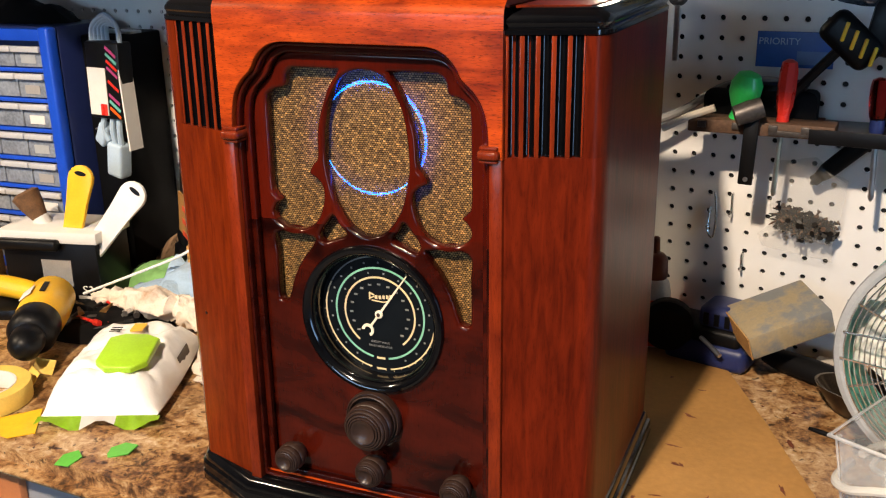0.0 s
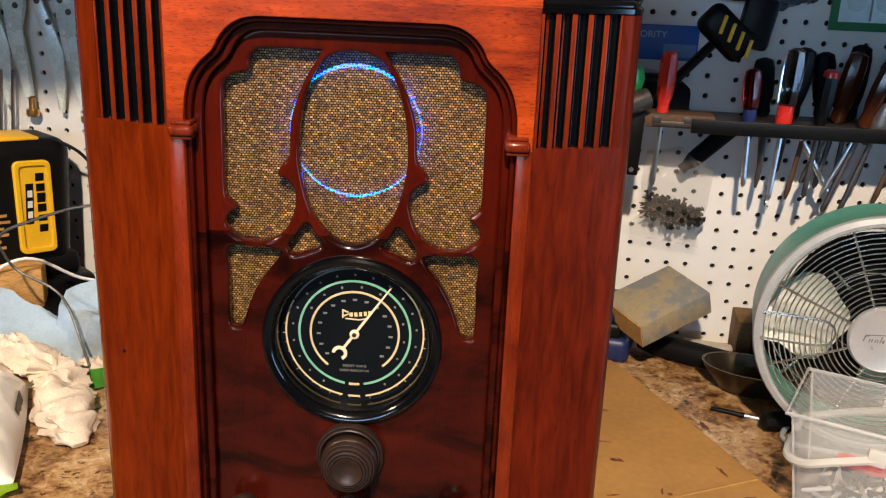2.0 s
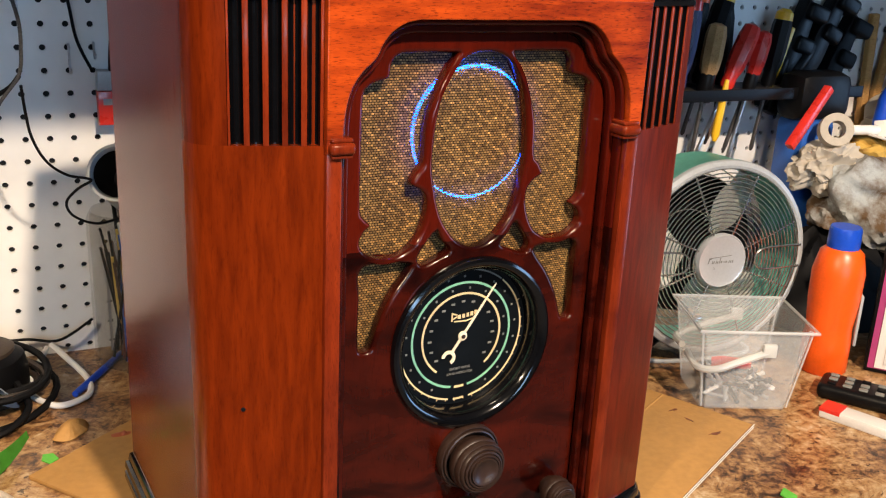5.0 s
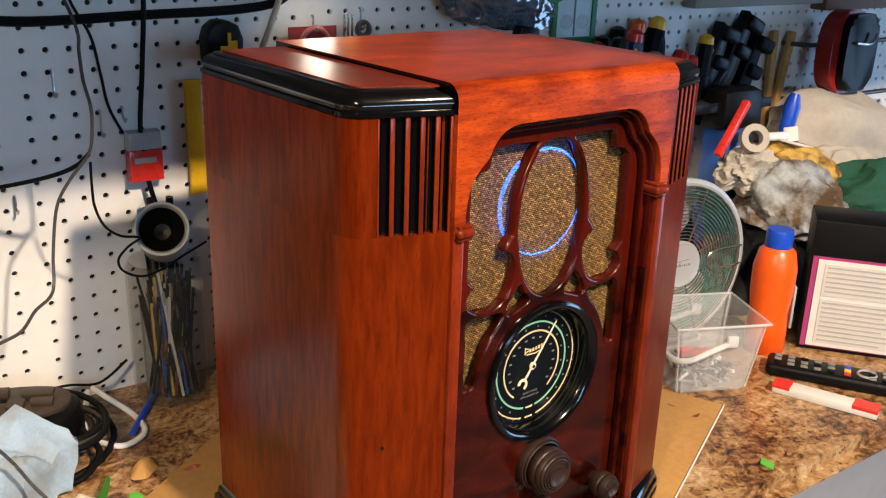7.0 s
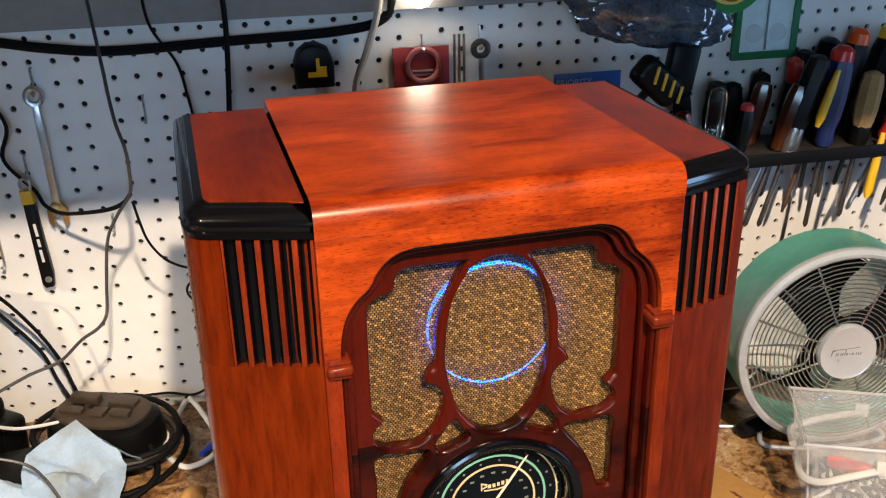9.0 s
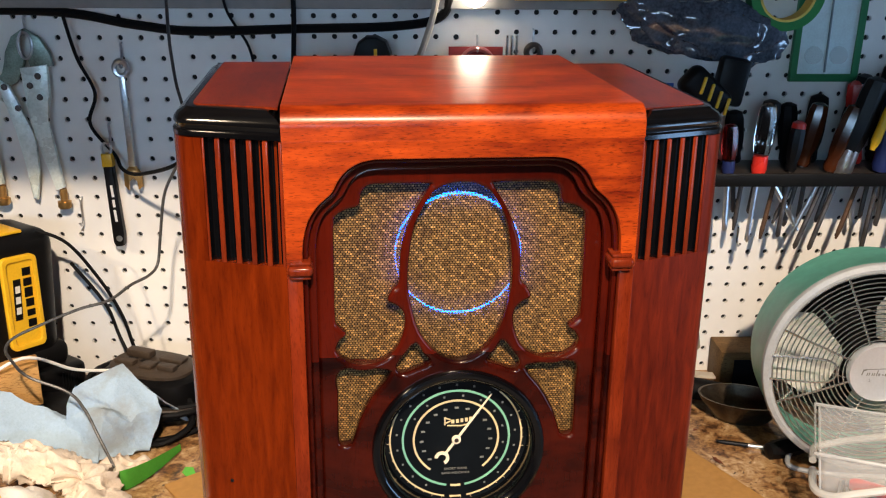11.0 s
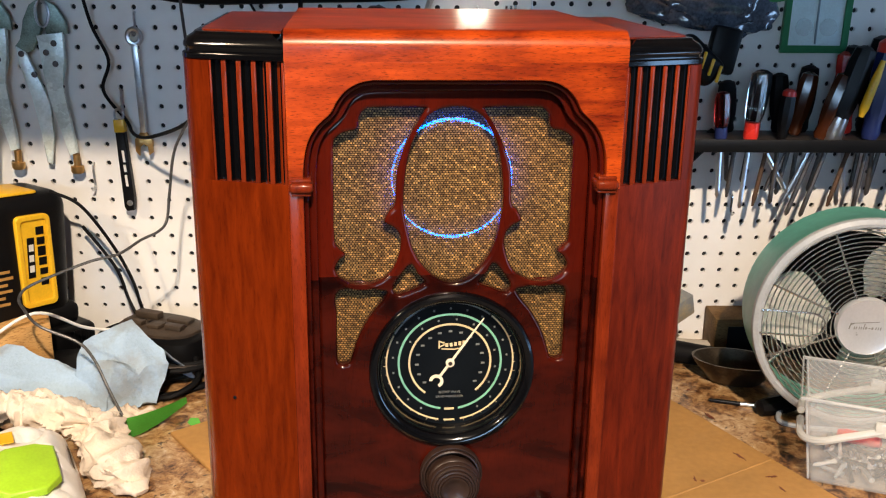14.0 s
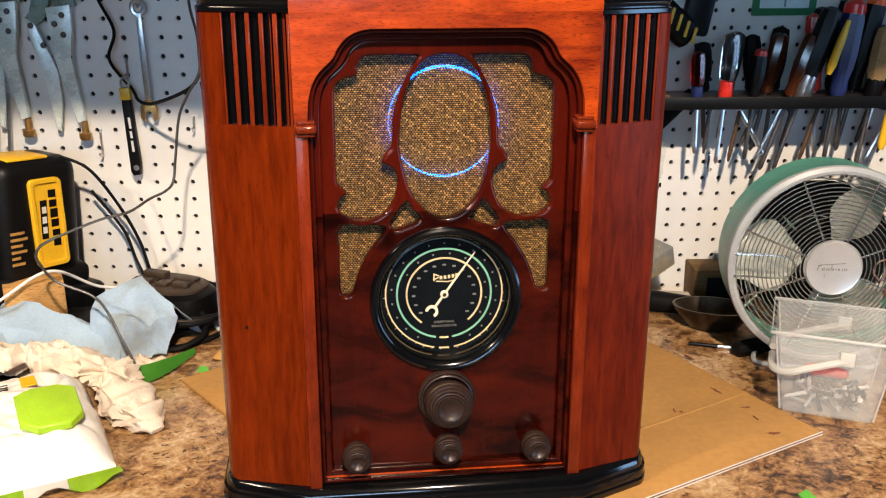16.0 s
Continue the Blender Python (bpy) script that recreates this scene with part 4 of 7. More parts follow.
def desk_fan():
    """Round cage fan: drum, guards of concentric rings, blades, hub, foot."""
    fan = thing("desk_fan", "vintage teal and grey metal desk fan with wire guard", "fan", pose(0.540, -0.2615, 1.017, 0, 0, -7) @ pose(0, 0, 0, -2, 0, 0))
    R = 0.123
    rot = pose(0, 0, 0, 90, 0, 0)
    drum = lathe([(R - 0.004, -0.030), (R, -0.030), (R + 0.001, -0.01), (R, 0.028), (R + 0.003, 0.034), (R + 0.003, 0.044), (R - 0.003, 0.047), (R - 0.006, 0.040), (R - 0.006, -0.030)], 72, False)
    d = part("drum", moved(drum, rot), TEAL, fan, "teal enamelled drum")
    part("front_rim", moved(lathe([(R - 0.007, 0.0445), (R + 0.0032, 0.041), (R + 0.0036, 0.044), (R + 0.0022, 0.0475), (R - 0.003, 0.0495), (R - 0.007, 0.048), (R - 0.007, 0.0445)], 72, False), rot), GREY_PAINT, fan, "grey front rim")
    part("rear_shell", moved(lathe([(R * 0.76, -0.026), (R * 0.7, -0.028), (0.045, -0.034), (0.001, -0.034)], 48, False), rot), BLACK_PL, fan, "dark rear housing")
    for k in range(16):
        r = 0.0395 + k * 0.0051
        pts = [(r * math.cos(2 * math.pi * q / 48), r * math.sin(2 * math.pi * q / 48), 0.048 + 0.006 * math.cos((r - 0.04) / 0.085 * 1.5)) for q in range(48)]
        part("guard_ring", moved(tube(pts, 0.0008, 5, True), rot), WIRE, fan)
    for k in range(8):
        a = radians(22.5 + k * 45)
        pts = [(r * math.cos(a), r * math.sin(a), 0.0475 + 0.006 * math.cos((r - 0.04) / 0.085 * 1.5) - 0.0014) for r in (0.034, 0.06, 0.09, 0.120)]
        part("guard_spoke", moved(tube(pts, 0.0013, 5), rot), WIRE, fan)
    for s in (-1, 1):
        pts = spline([(s * 0.118, 0.014, 0.051), (s * 0.065, 0.014, 0.056), (s * 0.049, 0.007, 0.057), (s * 0.049, -0.007, 0.057), (s * 0.065, -0.014, 0.056), (s * 0.118, -0.014, 0.051)], 6)
        part("guard_loop", moved(tube(pts, 0.0013, 5), rot), WIRE, fan)
    for k in range(3):
        bm = bmesh.new()
        grid = []
        for i in range(7):
            r = 0.026 + 0.088 * i / 6
            half = radians(15 + 21 * math.sin(math.pi * min(1, i / 5.2)))
            row = []
            for j in range(7):
                a = -half + 2 * half * j / 6
                row.append(bm.verts.new((r * math.cos(a), r * math.sin(a), 0.004 + r * a * 0.55)))
            grid.append(row)
        for i in range(6):
            for j in range(6):
                bm.faces.new((grid[i][j], grid[i + 1][j], grid[i + 1][j + 1], grid[i][j + 1]))
        bmesh.ops.solidify(bm, geom=bm.faces[:], thickness=0.0012)
        part("blade", moved(bm, rot @ pose(0, 0, 0, 0, 0, 57 + 122 * k)), BLADE, fan, "pale glossy metal blade")
    hub = part("hub_badge", moved(lathe([(0.034, 0.046), (0.035, 0.054), (0.033, 0.0575), (0.031, 0.0565), (0.001, 0.0565)], 48), rot), plain("silver badge", (0.62, 0.64, 0.66), 0.3, 0.4, 0.08), fan, "round silver hub badge")
    mark = merge(*[moved(box(-w, -h, 0, w, h, 0.0003), pose(x, y, 0.0567, 0, 0, a)) for x, y, w, h, a in ((-0.019, 0.0012, 0.0006, 0.0038, -16), (-0.0168, 0.0035, 0.0020, 0.0005, 20), (-0.0140, -0.001, 0.0005, 0.0018, -14), (-0.0118, -0.001, 0.0005, 0.0018, -14), (-0.0086, -0.001, 0.0005, 0.0018, -14), (-0.0064, -0.001, 0.0005, 0.0018, -14), (-0.0034, 0.0008, 0.0005, 0.0036, -14), (-0.0012, -0.001, 0.0009, 0.0016, -14), (0.0026, -0.001, 0.0010, 0.0006, 0), (0.0058, -0.001, 0.0010, 0.0014, -14), (0.0098, -0.001, 0.0005, 0.0018, -14), (0.0124, -0.001, 0.0005, 0.0018, -14), (0.0150, -0.001, 0.0005, 0.0018, -14), (-0.002, 0.0058, 0.015, 0.0004, 5))])
    part("maker_mark", moved(mark, rot), GREY_INK, hub)
    part("motor", moved(lathe([(0.030, -0.07), (0.034, -0.06), (0.034, -0.01), (0.026, 0.002)], 24), rot), BLACK_PL, fan)
    for k in range(4):
        a = radians(45 + 90 * k)
        part("rear_stay", moved(tube([(0.03 * math.cos(a), 0.03 * math.sin(a), -0.034), (0.124 * math.cos(a), 0.124 * math.sin(a), -0.031)], 0.0018, 6), rot), WIRE, fan)
    for k in range(7):
        r = 0.045 + k * 0.0125
        part("rear_ring", moved(tube([(r * math.cos(2 * math.pi * q / 40), r * math.sin(2 * math.pi * q / 40), -0.0335) for q in range(40)], 0.0010, 5, True), rot), WIRE, fan)
    foot = spline([(-0.060, 0.010, -0.105), (-0.066, 0.0, -0.122), (-0.074, -0.034, -0.1305), (0.0, -0.046, -0.1305), (0.074, -0.034, -0.1305), (0.066, 0.0, -0.122), (0.060, 0.010, -0.105)], 6)
    part("foot", moved(tube(foot, 0.0032, 8), pose(0, 0, -0.0055, 2, 0, 0)), GREY_PAINT, fan, "bent grey wire foot")
    return fan


desk_fan()


def storage_bin():
    """Tapered clear tub with two bail handles and plastic anchors in it."""
    b = thing("plastic_bin", "clear plastic tub with handle holding white wall anchors", "bin", pose(0.507, -0.394, BENCH, 0, 0, -22))
    w0, d0, w1, d1, h, t = 0.052, 0.043, 0.065, 0.054, 0.103, 0.0014
    bm = bmesh.new()
    def ringv(w, d, z):
        return [bm.verts.new(p) for p in ((-w, -d, z), (w, -d, z), (w, d, z), (-w, d, z))]
    r0, r1, r2, r3 = ringv(w0, d0, 0.001), ringv(w1, d1, h), ringv(w1 - t, d1 - t, h), ringv(w0 - t, d0 - t, 0.003)
    for a, c in ((r0, r1), (r1, r2), (r2, r3)):
        for k in range(4):
            bm.faces.new((a[k], a[(k + 1) % 4], c[(k + 1) % 4], c[k]))
    bm.faces.new(r0[::-1])
    bm.faces.new(r3)
    bmesh.ops.bevel(bm, geom=[e for e in bm.edges if abs(e.verts[0].co.z - e.verts[1].co.z) > 0.05], offset=0.005, segments=3, affect="EDGES")
    part("tub", bm, FROST, b)
    rim = [(-w1 - 0.003, -d1 - 0.003), (w1 + 0.003, -d1 - 0.003), (w1 + 0.003, d1 + 0.003), (-w1 - 0.003, d1 + 0.003)]
    part("rim", tube([(x, y, h) for x, y in rim], 0.0021, 6, True), FROST_RIM, b, "milky thickened rim")
    for sx in (-1, 1):
        for sy in (-1, 1):
            part("corner_rib", tube([(sx * (w0 - 0.0015), sy * (d0 - 0.0015), 0.003), (sx * (w1 - 0.0015), sy * (d1 - 0.0015), h)], 0.0012, 6), FROST_RIM, b)
    for s, lift in ((-1, -0.02), (1, -0.012)):
        pts = spline([(0.014, s * (d1 + 0.002), h - 0.024), (-0.020, s * (d1 + 0.004), h - 0.036), (-0.046, s * (d1 + 0.003), h - 0.046), (-0.063, s * (d1 - 0.010), h - 0.048), (-0.065, s * 0.01, h - 0.045)], 6)
        part("handle", tube(pts, 0.0042, 8), MILKY, b, "milky plastic bail handle")
        part("handle_lug", box(0.006, s * (d1 - 0.001), h - 0.030, 0.022, s * (d1 + 0.006), h - 0.014, 0.002), MILKY, b)
    return b


BIN = storage_bin()
random.seed(8)
for k in range(46):
    q = thing("wall_anchor", "small white plastic wall anchor lying in the tub", "anchor", BIN.matrix_basis @ pose(random.uniform(-0.036, 0.036), random.uniform(-0.030, 0.030), 0.007 + 0.018 * random.random(), 90 + random.uniform(-25, 25), 0, random.uniform(0, 180)), "anchors in the tub")
    part("sleeve", lathe([(0.0012, -0.016), (0.0021, -0.013), (0.0024, 0.012), (0.0032, 0.015)], 8), (WHITE_PL, DARK_STEEL, STEEL, GREY_PAINT, BLACK_PL)[k % 5], q)
bit = thing("red_handled_bit", "short red handled tool lying in the tub", "tool", BIN.matrix_basis @ pose(0.0, 0.012, 0.034, 84, 0, 70))
part("grip", lathe([(0.006, -0.024), (0.008, -0.015), (0.007, 0.015), (0.005, 0.022)], 12), RED_PL, bit)


def screwdriver(m, handle, blade=STEEL, hl=0.085, hr=0.012, bl=0.10, br=0.003, label="", flutes=True, group="", collar=None, cap=None, name="screwdriver"):
    """Handle up along z from the collar, blade down."""
    t = thing(name, label, "screwdriver" if name == "screwdriver" else "tool", m, group)
    bm = lathe([(hr * 0.55, 0), (hr * 0.72, hl * 0.06), (hr * 0.66, hl * 0.18), (hr * 0.9, hl * 0.32), (hr, hl * 0.5), (hr * 0.98, hl * 0.82), (hr * 0.8, hl * 0.96), (hr * 0.3, hl)], 16)
    if flutes:
        for v in bm.verts:
            if hl * 0.3 < v.co.z < hl * 0.9:
                a = math.atan2(v.co.y, v.co.x)
                f = 1 - 0.10 * (round(a / (math.pi / 8)) % 2)
                v.co.x, v.co.y = v.co.x * f, v.co.y * f
    part("handle", bm, handle, t)
    part("blade", lathe([(br * 0.4, -bl), (br * 1.05, -bl + 0.004), (br, -bl + 0.012), (br, 0.002)], 8), blade, t)
    if collar:
        part("collar", lathe([(hr * 0.62, -0.004), (hr * 0.8, 0.004), (hr * 0.75, hl * 0.24), (hr * 0.6, hl * 0.26)], 14), collar, t)
    if cap:
        part("end_cap", lathe([(hr * 0.9, hl * 0.90), (hr * 0.85, hl * 1.0), (hr * 0.4, hl * 1.05)], 14), cap, t)
    return t


screwdriver(pose(0.515, -0.240, BENCH + 0.0125, 0, -91.5, 17), BLACK_PL, STEEL, 0.08, 0.012, 0.125, 0.0028, "screwdriver with thin steel blade lying on the worktop")

# ---------------------------------------------------------------- tool rack on the wall
RACK_Z = 1.197
rack = thing("tool_rack", "long dark grimy metal screwdriver rack on the pegboard", "rack")
part("shelf_strip", box(0.300, -0.112, RACK_Z - 0.010, 0.95, WALL - 0.001, RACK_Z - 0.004, 0.001), DARK_STEEL, rack)
part("front_lip", box(0.345, -0.1155, RACK_Z - 0.016, 0.95, -0.1125, RACK_Z + 0.001, 0.001), BLACK_PL, rack)
rack_b = thing("magnet_bar", "short rusty tool bar with clips on the pegboard", "rack")
part("bar", box(0.206, -0.110, RACK_Z - 0.012, 0.372, -0.070, RACK_Z + 0.004, 0.0015), RUSTY, rack_b)
for x in (0.218, 0.258, 0.300, 0.336):
    part("clip", box(x, -0.113, RACK_Z - 0.006, x + 0.010, -0.1102, RACK_Z + 0.002, 0.0008), DARK_STEEL, rack_b)
for x in (0.23, 0.34):
    part("bracket", box(x, -0.070, RACK_Z - 0.008, x + 0.012, WALL - 0.0005, RACK_Z - 0.002), RUSTY, rack_b)
for x in (0.42, 0.56, 0.70, 0.84):
    part("bracket", box(x, -0.05, RACK_Z - 0.030, x + 0.008, WALL - 0.0005, RACK_Z - 0.0101), DARK_STEEL, rack)

G = "tools in the rack"
specs = [
    (0.312, -0.092, 0, 2, RED_PL, 0.078, 0.0105, 0.085, "red plastic handled screwdriver in the rack", None, None),
    (0.414, -0.092, 0, -2, RED_CLEAR, 0.062, 0.0105, 0.080, "red and amber handled screwdriver in the rack", NAVY, None),
    (0.453, -0.092, 0, 3, CLEAR_PL, 0.088, 0.0125, 0.095, "clear handled screwdriver with red collar", RED_PL, None),
    (0.496, -0.088, 0, 4, BLACK_PL, 0.062, 0.010, 0.090, "black handled screwdriver with red end cap", None, RED_PL),
    (0.522, -0.060, 0, 10, AMBER, 0.085, 0.013, 0.085, "amber handled screwdriver with dark blade", None, None),
    (0.545, -0.090, 0, 17, AMBER, 0.090, 0.013, 0.110, "amber handled screwdriver leaning in the rack", None, None),
    (0.560, -0.092, 0, 15, BLACK_PL, 0.125, 0.0165, 0.110, "black handled screwdriver with yellow inlay", STEEL, None),
    (0.612, -0.090, 0, 5, NAVY, 0.125, 0.0165, 0.115, "dark blue handled screwdriver with red end", None, RED_PL),
    (0.662, -0.090, 0, 6, PLYWOOD, 0.095, 0.0155, 0.105, "tan and yellow handled screwdriver", BLACK_PL, None),
    (0.704, -0.085, 0, 22, RED_PL, 0.100, 0.0150, 0.105, "red handled screwdriver leaning in the rack", None, None),
    (0.748, -0.085, 0, 12, RED_PL, 0.085, 0.0130, 0.110, "red handled screwdriver at the end of the rack", BLACK_PL, None),
    (0.792, -0.075, 0, 8, BLACK_PL, 0.110, 0.0150, 0.100, "black handled screwdriver at the end of the rack", None, YELLOW_PL),
    (0.598, -0.045, 0, -6, RED_PL, 0.110, 0.0140, 0.090, "red handled screwdriver behind the others", None, None),
    (0.470, -0.046, 0, 6, BLACK_PL, 0.085, 0.0140, 0.070, "short black handled screwdriver behind the others", None, None),
    (0.438, -0.040, 0, -5, BLACK_RUB, 0.070, 0.0130, 0.070, "stubby black handled tool behind the others", None, None),
    (0.540, -0.036, 0, 3, BLACK_RUB, 0.090, 0.0140, 0.080, "dull black handle behind the amber one", None, None),
    (0.628, -0.036, 0, 5, BLACK_PL, 0.130, 0.0170, 0.080, "thick black handle at the back of the rack", None, None),
    (0.690, -0.040, 0, 14, BLACK_RUB, 0.140, 0.0170, 0.080, "thick dull black handle at the back of the rack", None, YELLOW_PL),
    (0.728, -0.040, 0, -3, BLACK_PL, 0.120, 0.0160, 0.080, "black plastic handle at the back of the rack", None, None),
    (0.508, -0.040, 0, -4, BLACK_RUB, 0.080, 0.0130, 0.080, "dull black handled tool behind the others", None, None),
    (0.575, -0.044, 0, 12, BLACK_PL, 0.120, 0.0150, 0.085, "black handled tool between the larger ones", None, None),
    (0.655, -0.042, 0, 9, BLACK_PL, 0.135, 0.0150, 0.090, "tall black handled screwdriver behind the others", None, ORANGE_PL),
]
for x, y, rx, ry, mat, hl, hr, bl, label, collar, cap in specs:
    screwdriver(pose(x, y, RACK_Z - 0.002, rx, ry, 0), mat, STEEL if mat in (RED_PL, RED_CLEAR, CLEAR_PL) else DARK_STEEL, hl, hr, bl, 0.0032, label, True, G, collar, cap)
for x, ry in ((0.560, 15), (0.668, 6)):
    t = thing("yellow_tool", "slim yellow plastic handle in the rack", "tool", pose(x + (0.028 if ry > 10 else 0.012), -0.109, RACK_Z + (0.030 if ry > 10 else -0.03), 0, ry, 0), G)
    part("grip", lathe([(0.003, 0), (0.006, 0.012), (0.0055, 0.05), (0.003, 0.075)] if ry > 10 else [(0.003, -0.045), (0.006, -0.035), (0.0055, 0.02), (0.003, 0.045)], 10), YELLOW_PL, t)
for k, (x, ln, ry) in enumerate(((0.440, 0.075, 4), (0.474, 0.09, -32), (0.484, 0.088, 8), (0.510, 0.07, 20), (0.545, 0.088, 22), (0.596, 0.09, 14), (0.626, 0.07, 0), (0.675, 0.09, 12), (0.712, 0.08, 18), (0.750, 0.095, 16))):
    t = thing("tool_shank", "worn steel shank hanging below the rack", "tool", pose(x, -0.075, RACK_Z - 0.011, 0, ry, 0), "shanks below the rack")
    part("shank", lathe([(0.0016, -ln), (0.0034, -ln + 0.012), (0.0030, -0.02), (0.0042, 0)], 8), (DARK_STEEL, STEEL, RUSTY)[k % 3], t)

# green pear handle awl, hammer-like tool, strap
awl = thing("awl", "bright green pear-handled awl lying on the tool bar", "tool", pose(0.262, -0.092, RACK_Z + 0.010, 8, 12, 0))
part("handle", lathe([(0.011, -0.006), (0.009, 0.004), (0.014, 0.014), (0.0185, 0.026), (0.0185, 0.038), (0.013, 0.049), (0.003, 0.053)], 24), GREEN_PL, awl)
hose = thing("grey_hose", "grey flexible hose with pale end along the rack", "hose")
part("hose_body", tube(spline([(0.330, -0.045, 1.232), (0.285, -0.042, 1.240), (0.235, -0.05, 1.232), (0.185, -0.07, 1.200), (0.120, -0.09, 1.175)], 8), 0.0052, 8), GREY_BOARD, hose)
part("pale_end", tube([(0.236, -0.104, 1.214), (0.205, -0.109, 1.202), (0.176, -0.112, 1.186)], 0.0046, 8), LINEN, hose)
grip = thing("caulking_trigger", "black tool with yellow ribbed grip above the rack", "tool", pose(0.376, -0.085, 1.296, 0, 0, 0))
part("body", moved(box(-0.034, -0.014, -0.020, 0.034, 0.014, 0.020, 0.011, 4), pose(0, 0, 0, 0, 42, 0)), BLACK_PL, grip)
part("arm", tube([(-0.012, 0, -0.012), (-0.045, 0.002, -0.050), (-0.072, 0.004, -0.084)], 0.0058, 8), BLACK_PL, grip)
part("head", moved(box(-0.018, -0.012, -0.03, 0.02, 0.012, 0.03, 0.006), pose(0.034, 0.01, 0.012, 0, 10, 0)), BLACK_PL, grip)
for k in range(4):
    part("rib", moved(box(-0.0022, -0.0155, -0.011, 0.0022, -0.0125, 0.011, 0.0014), pose(-0.006 + k * 0.0105, 0, 0.010 - k * 0.0088, 0, 14, 0)), YELLOW_PL, grip)
strap = thing("file", "flat black steel bar hanging from the rack", "tool", pose(0.282, -0.118, RACK_Z))
part("bar", moved(box(-0.0085, -0.002, -0.070, 0.0085, 0.002, 0.012, 0.0018), pose(0, 0, 0, 0, 2, 0)), BLACK_PL, strap)
part("rivet", moved(lathe([(0.003, 0), (0.0024, 0.0012)], 12), pose(-0.002, -0.0022, -0.063, 90)), STEEL, strap)
part("head", moved(lathe([(0.012, -0.016), (0.013, 0), (0.012, 0.016)], 16), pose(-0.004, -0.004, 0.018, 0, 70, 20)), DARK_STEEL, strap)
prb = thing("steel_rods", "bundle of thin chromed rods hanging on the pegboard", "rods")
for k in range(3):
    part("rod", tube([(0.131 + k * 0.006, -0.040, 1.36), (0.130 + k * 0.006, -0.040, 1.185)], 0.0017, 6), WIRE, prb)
# Added black block that fills the dark area behind the bar.
pch = thing("dark_filler", "black filler block lying behind the rusty bar", "pouch", pose(0.280, -0.052, RACK_Z))
part("pouch", prism([(-0.066, -0.014), (-0.020, -0.016), (0.066, -0.014), (0.064, 0.030), (-0.060, 0.030)], -0.001, 0.034, 0.010, 3), BLACK_RUB, pch)
part("flap", moved(prism([(-0.040, -0.010), (0.050, -0.012), (0.052, 0.020), (-0.036, 0.022)], 0.0, 0.008, 0.003), pose(0, 0, 0.034, 4, -3, 0)), BLACK_PL, pch)
sign = thing("blue_sign", "blue printed card with pale lettering on the pegboard", "sign")
part("card", box(0.264, WALL - 0.0035, 1.254, 0.354, WALL - 0.0008, 1.297, 0.0006), SIGN_BLUE, sign)
cu = bpy.data.curves.new("lettering", "FONT")
cu.body, cu.size, cu.extrude = "PRIORITY", 0.0115, 0.0002
tmp = new("tmp", cu)
me = bpy.data.meshes.new_from_object(tmp)
bpy.data.objects.remove(tmp)
me.transform(pose(0.266, WALL - 0.0038, 1.2815, 90))
me.materials.clear()
me.materials.append(plain("pale blue print", (0.32, 0.45, 0.68), 0.5))
new("lettering", me).parent = sign
part("label_box", box(0.312, WALL - 0.0042, 1.258, 0.352, WALL - 0.0036, 1.274), plain("mid blue print", (0.10, 0.20, 0.45), 0.5), sign)

# ---------------------------------------------------------------- generic soft and flat shapes


def heap(name, label, cat, x, y, rx, ry, h, mat, seed=1, rot=0.0, folds=1.0, facet=0.0, z=BENCH, n=40, rings=16, peak=(0.0, 0.0), smooth=True):
    """A rumpled cloth: closed mound with folds and an uneven hem."""
    random.seed(seed)
    off = Vector((random.uniform(0, 50), random.uniform(0, 50), random.uniform(0, 50)))
    bm = bmesh.new()
    rows = []
    for i in range(1, rings + 1):
        f = i / rings
        row = []
        for k in range(n):
            a = 2 * math.pi * k / n
            edge = 1 + 0.22 * noise.noise(Vector((math.cos(a) * 1.7, math.sin(a) * 1.7, 3.1)) + off) + 0.10 * noise.noise(Vector((math.cos(a) * 5, math.sin(a) * 5, 1.1)) + off)
            px, py = rx * f * edge * math.cos(a), ry * f * edge * math.sin(a)
            q = Vector((px / 0.05, py / 0.05, 0)) + off
            if facet:
                q = Vector((round(q.x / facet) * facet, round(q.y / facet) * facet, 0)) * 0.6 + q * 0.4
            w = (1 - f ** 2.2)
            fold = 1 - abs(noise.noise(q * 0.9)) * 2.0
            zz = h * (0.55 * w + folds * 0.38 * fold * (0.35 + 0.65 * w) + folds * (0.10 * noise.noise(q * 3.1) + (0.16 * (0.5 - abs(noise.noise(q * 2.3 + off))) if smooth else 0)))
            if i == rings:
                zz = 0.001
            row.append(bm.verts.new((px + peak[0] * w, py + peak[1] * w, max(0.0012, zz))))
        rows.append(row)
    c = bm.verts.new((peak[0], peak[1], h * (0.55 + folds * 0.2)))
    for k in range(n):
        bm.faces.new((c, rows[0][k], rows[0][(k + 1) % n]))
        for i in range(rings - 1):
            bm.faces.new((rows[i][k], rows[i + 1][k], rows[i + 1][(k + 1) % n], rows[i][(k + 1) % n]))
    bm.faces.new(rows[-1][::-1])
    ob = part(name, bm, mat, None, "", pose(x, y, z, 0, 0, rot), smooth)
    return tagged(ob, label, cat)


def flat(outline, y0, y1, bevel=0.0008):
    """An outline in millimetres in the x-z plane as a plate between y0 and y1."""
    bm = prism([(a / 1000, b / 1000) for a, b in outline], 0, y1 - y0, bevel, 2)
    return moved(bm, pose(0, y1, 0, 90, 0, 0))


def ellipse(rx, ry, n=20, cx=0, cy=0):
    return [(cx + rx * math.cos(2 * math.pi * k / n), cy + ry * math.sin(2 * math.pi * k / n)) for k in range(n)]


def cord(name, label, pts, r, mat, steps=8, cat="cable"):
    return tagged(part(name, tube(spline(pts, steps), r, 8), mat), label, cat)


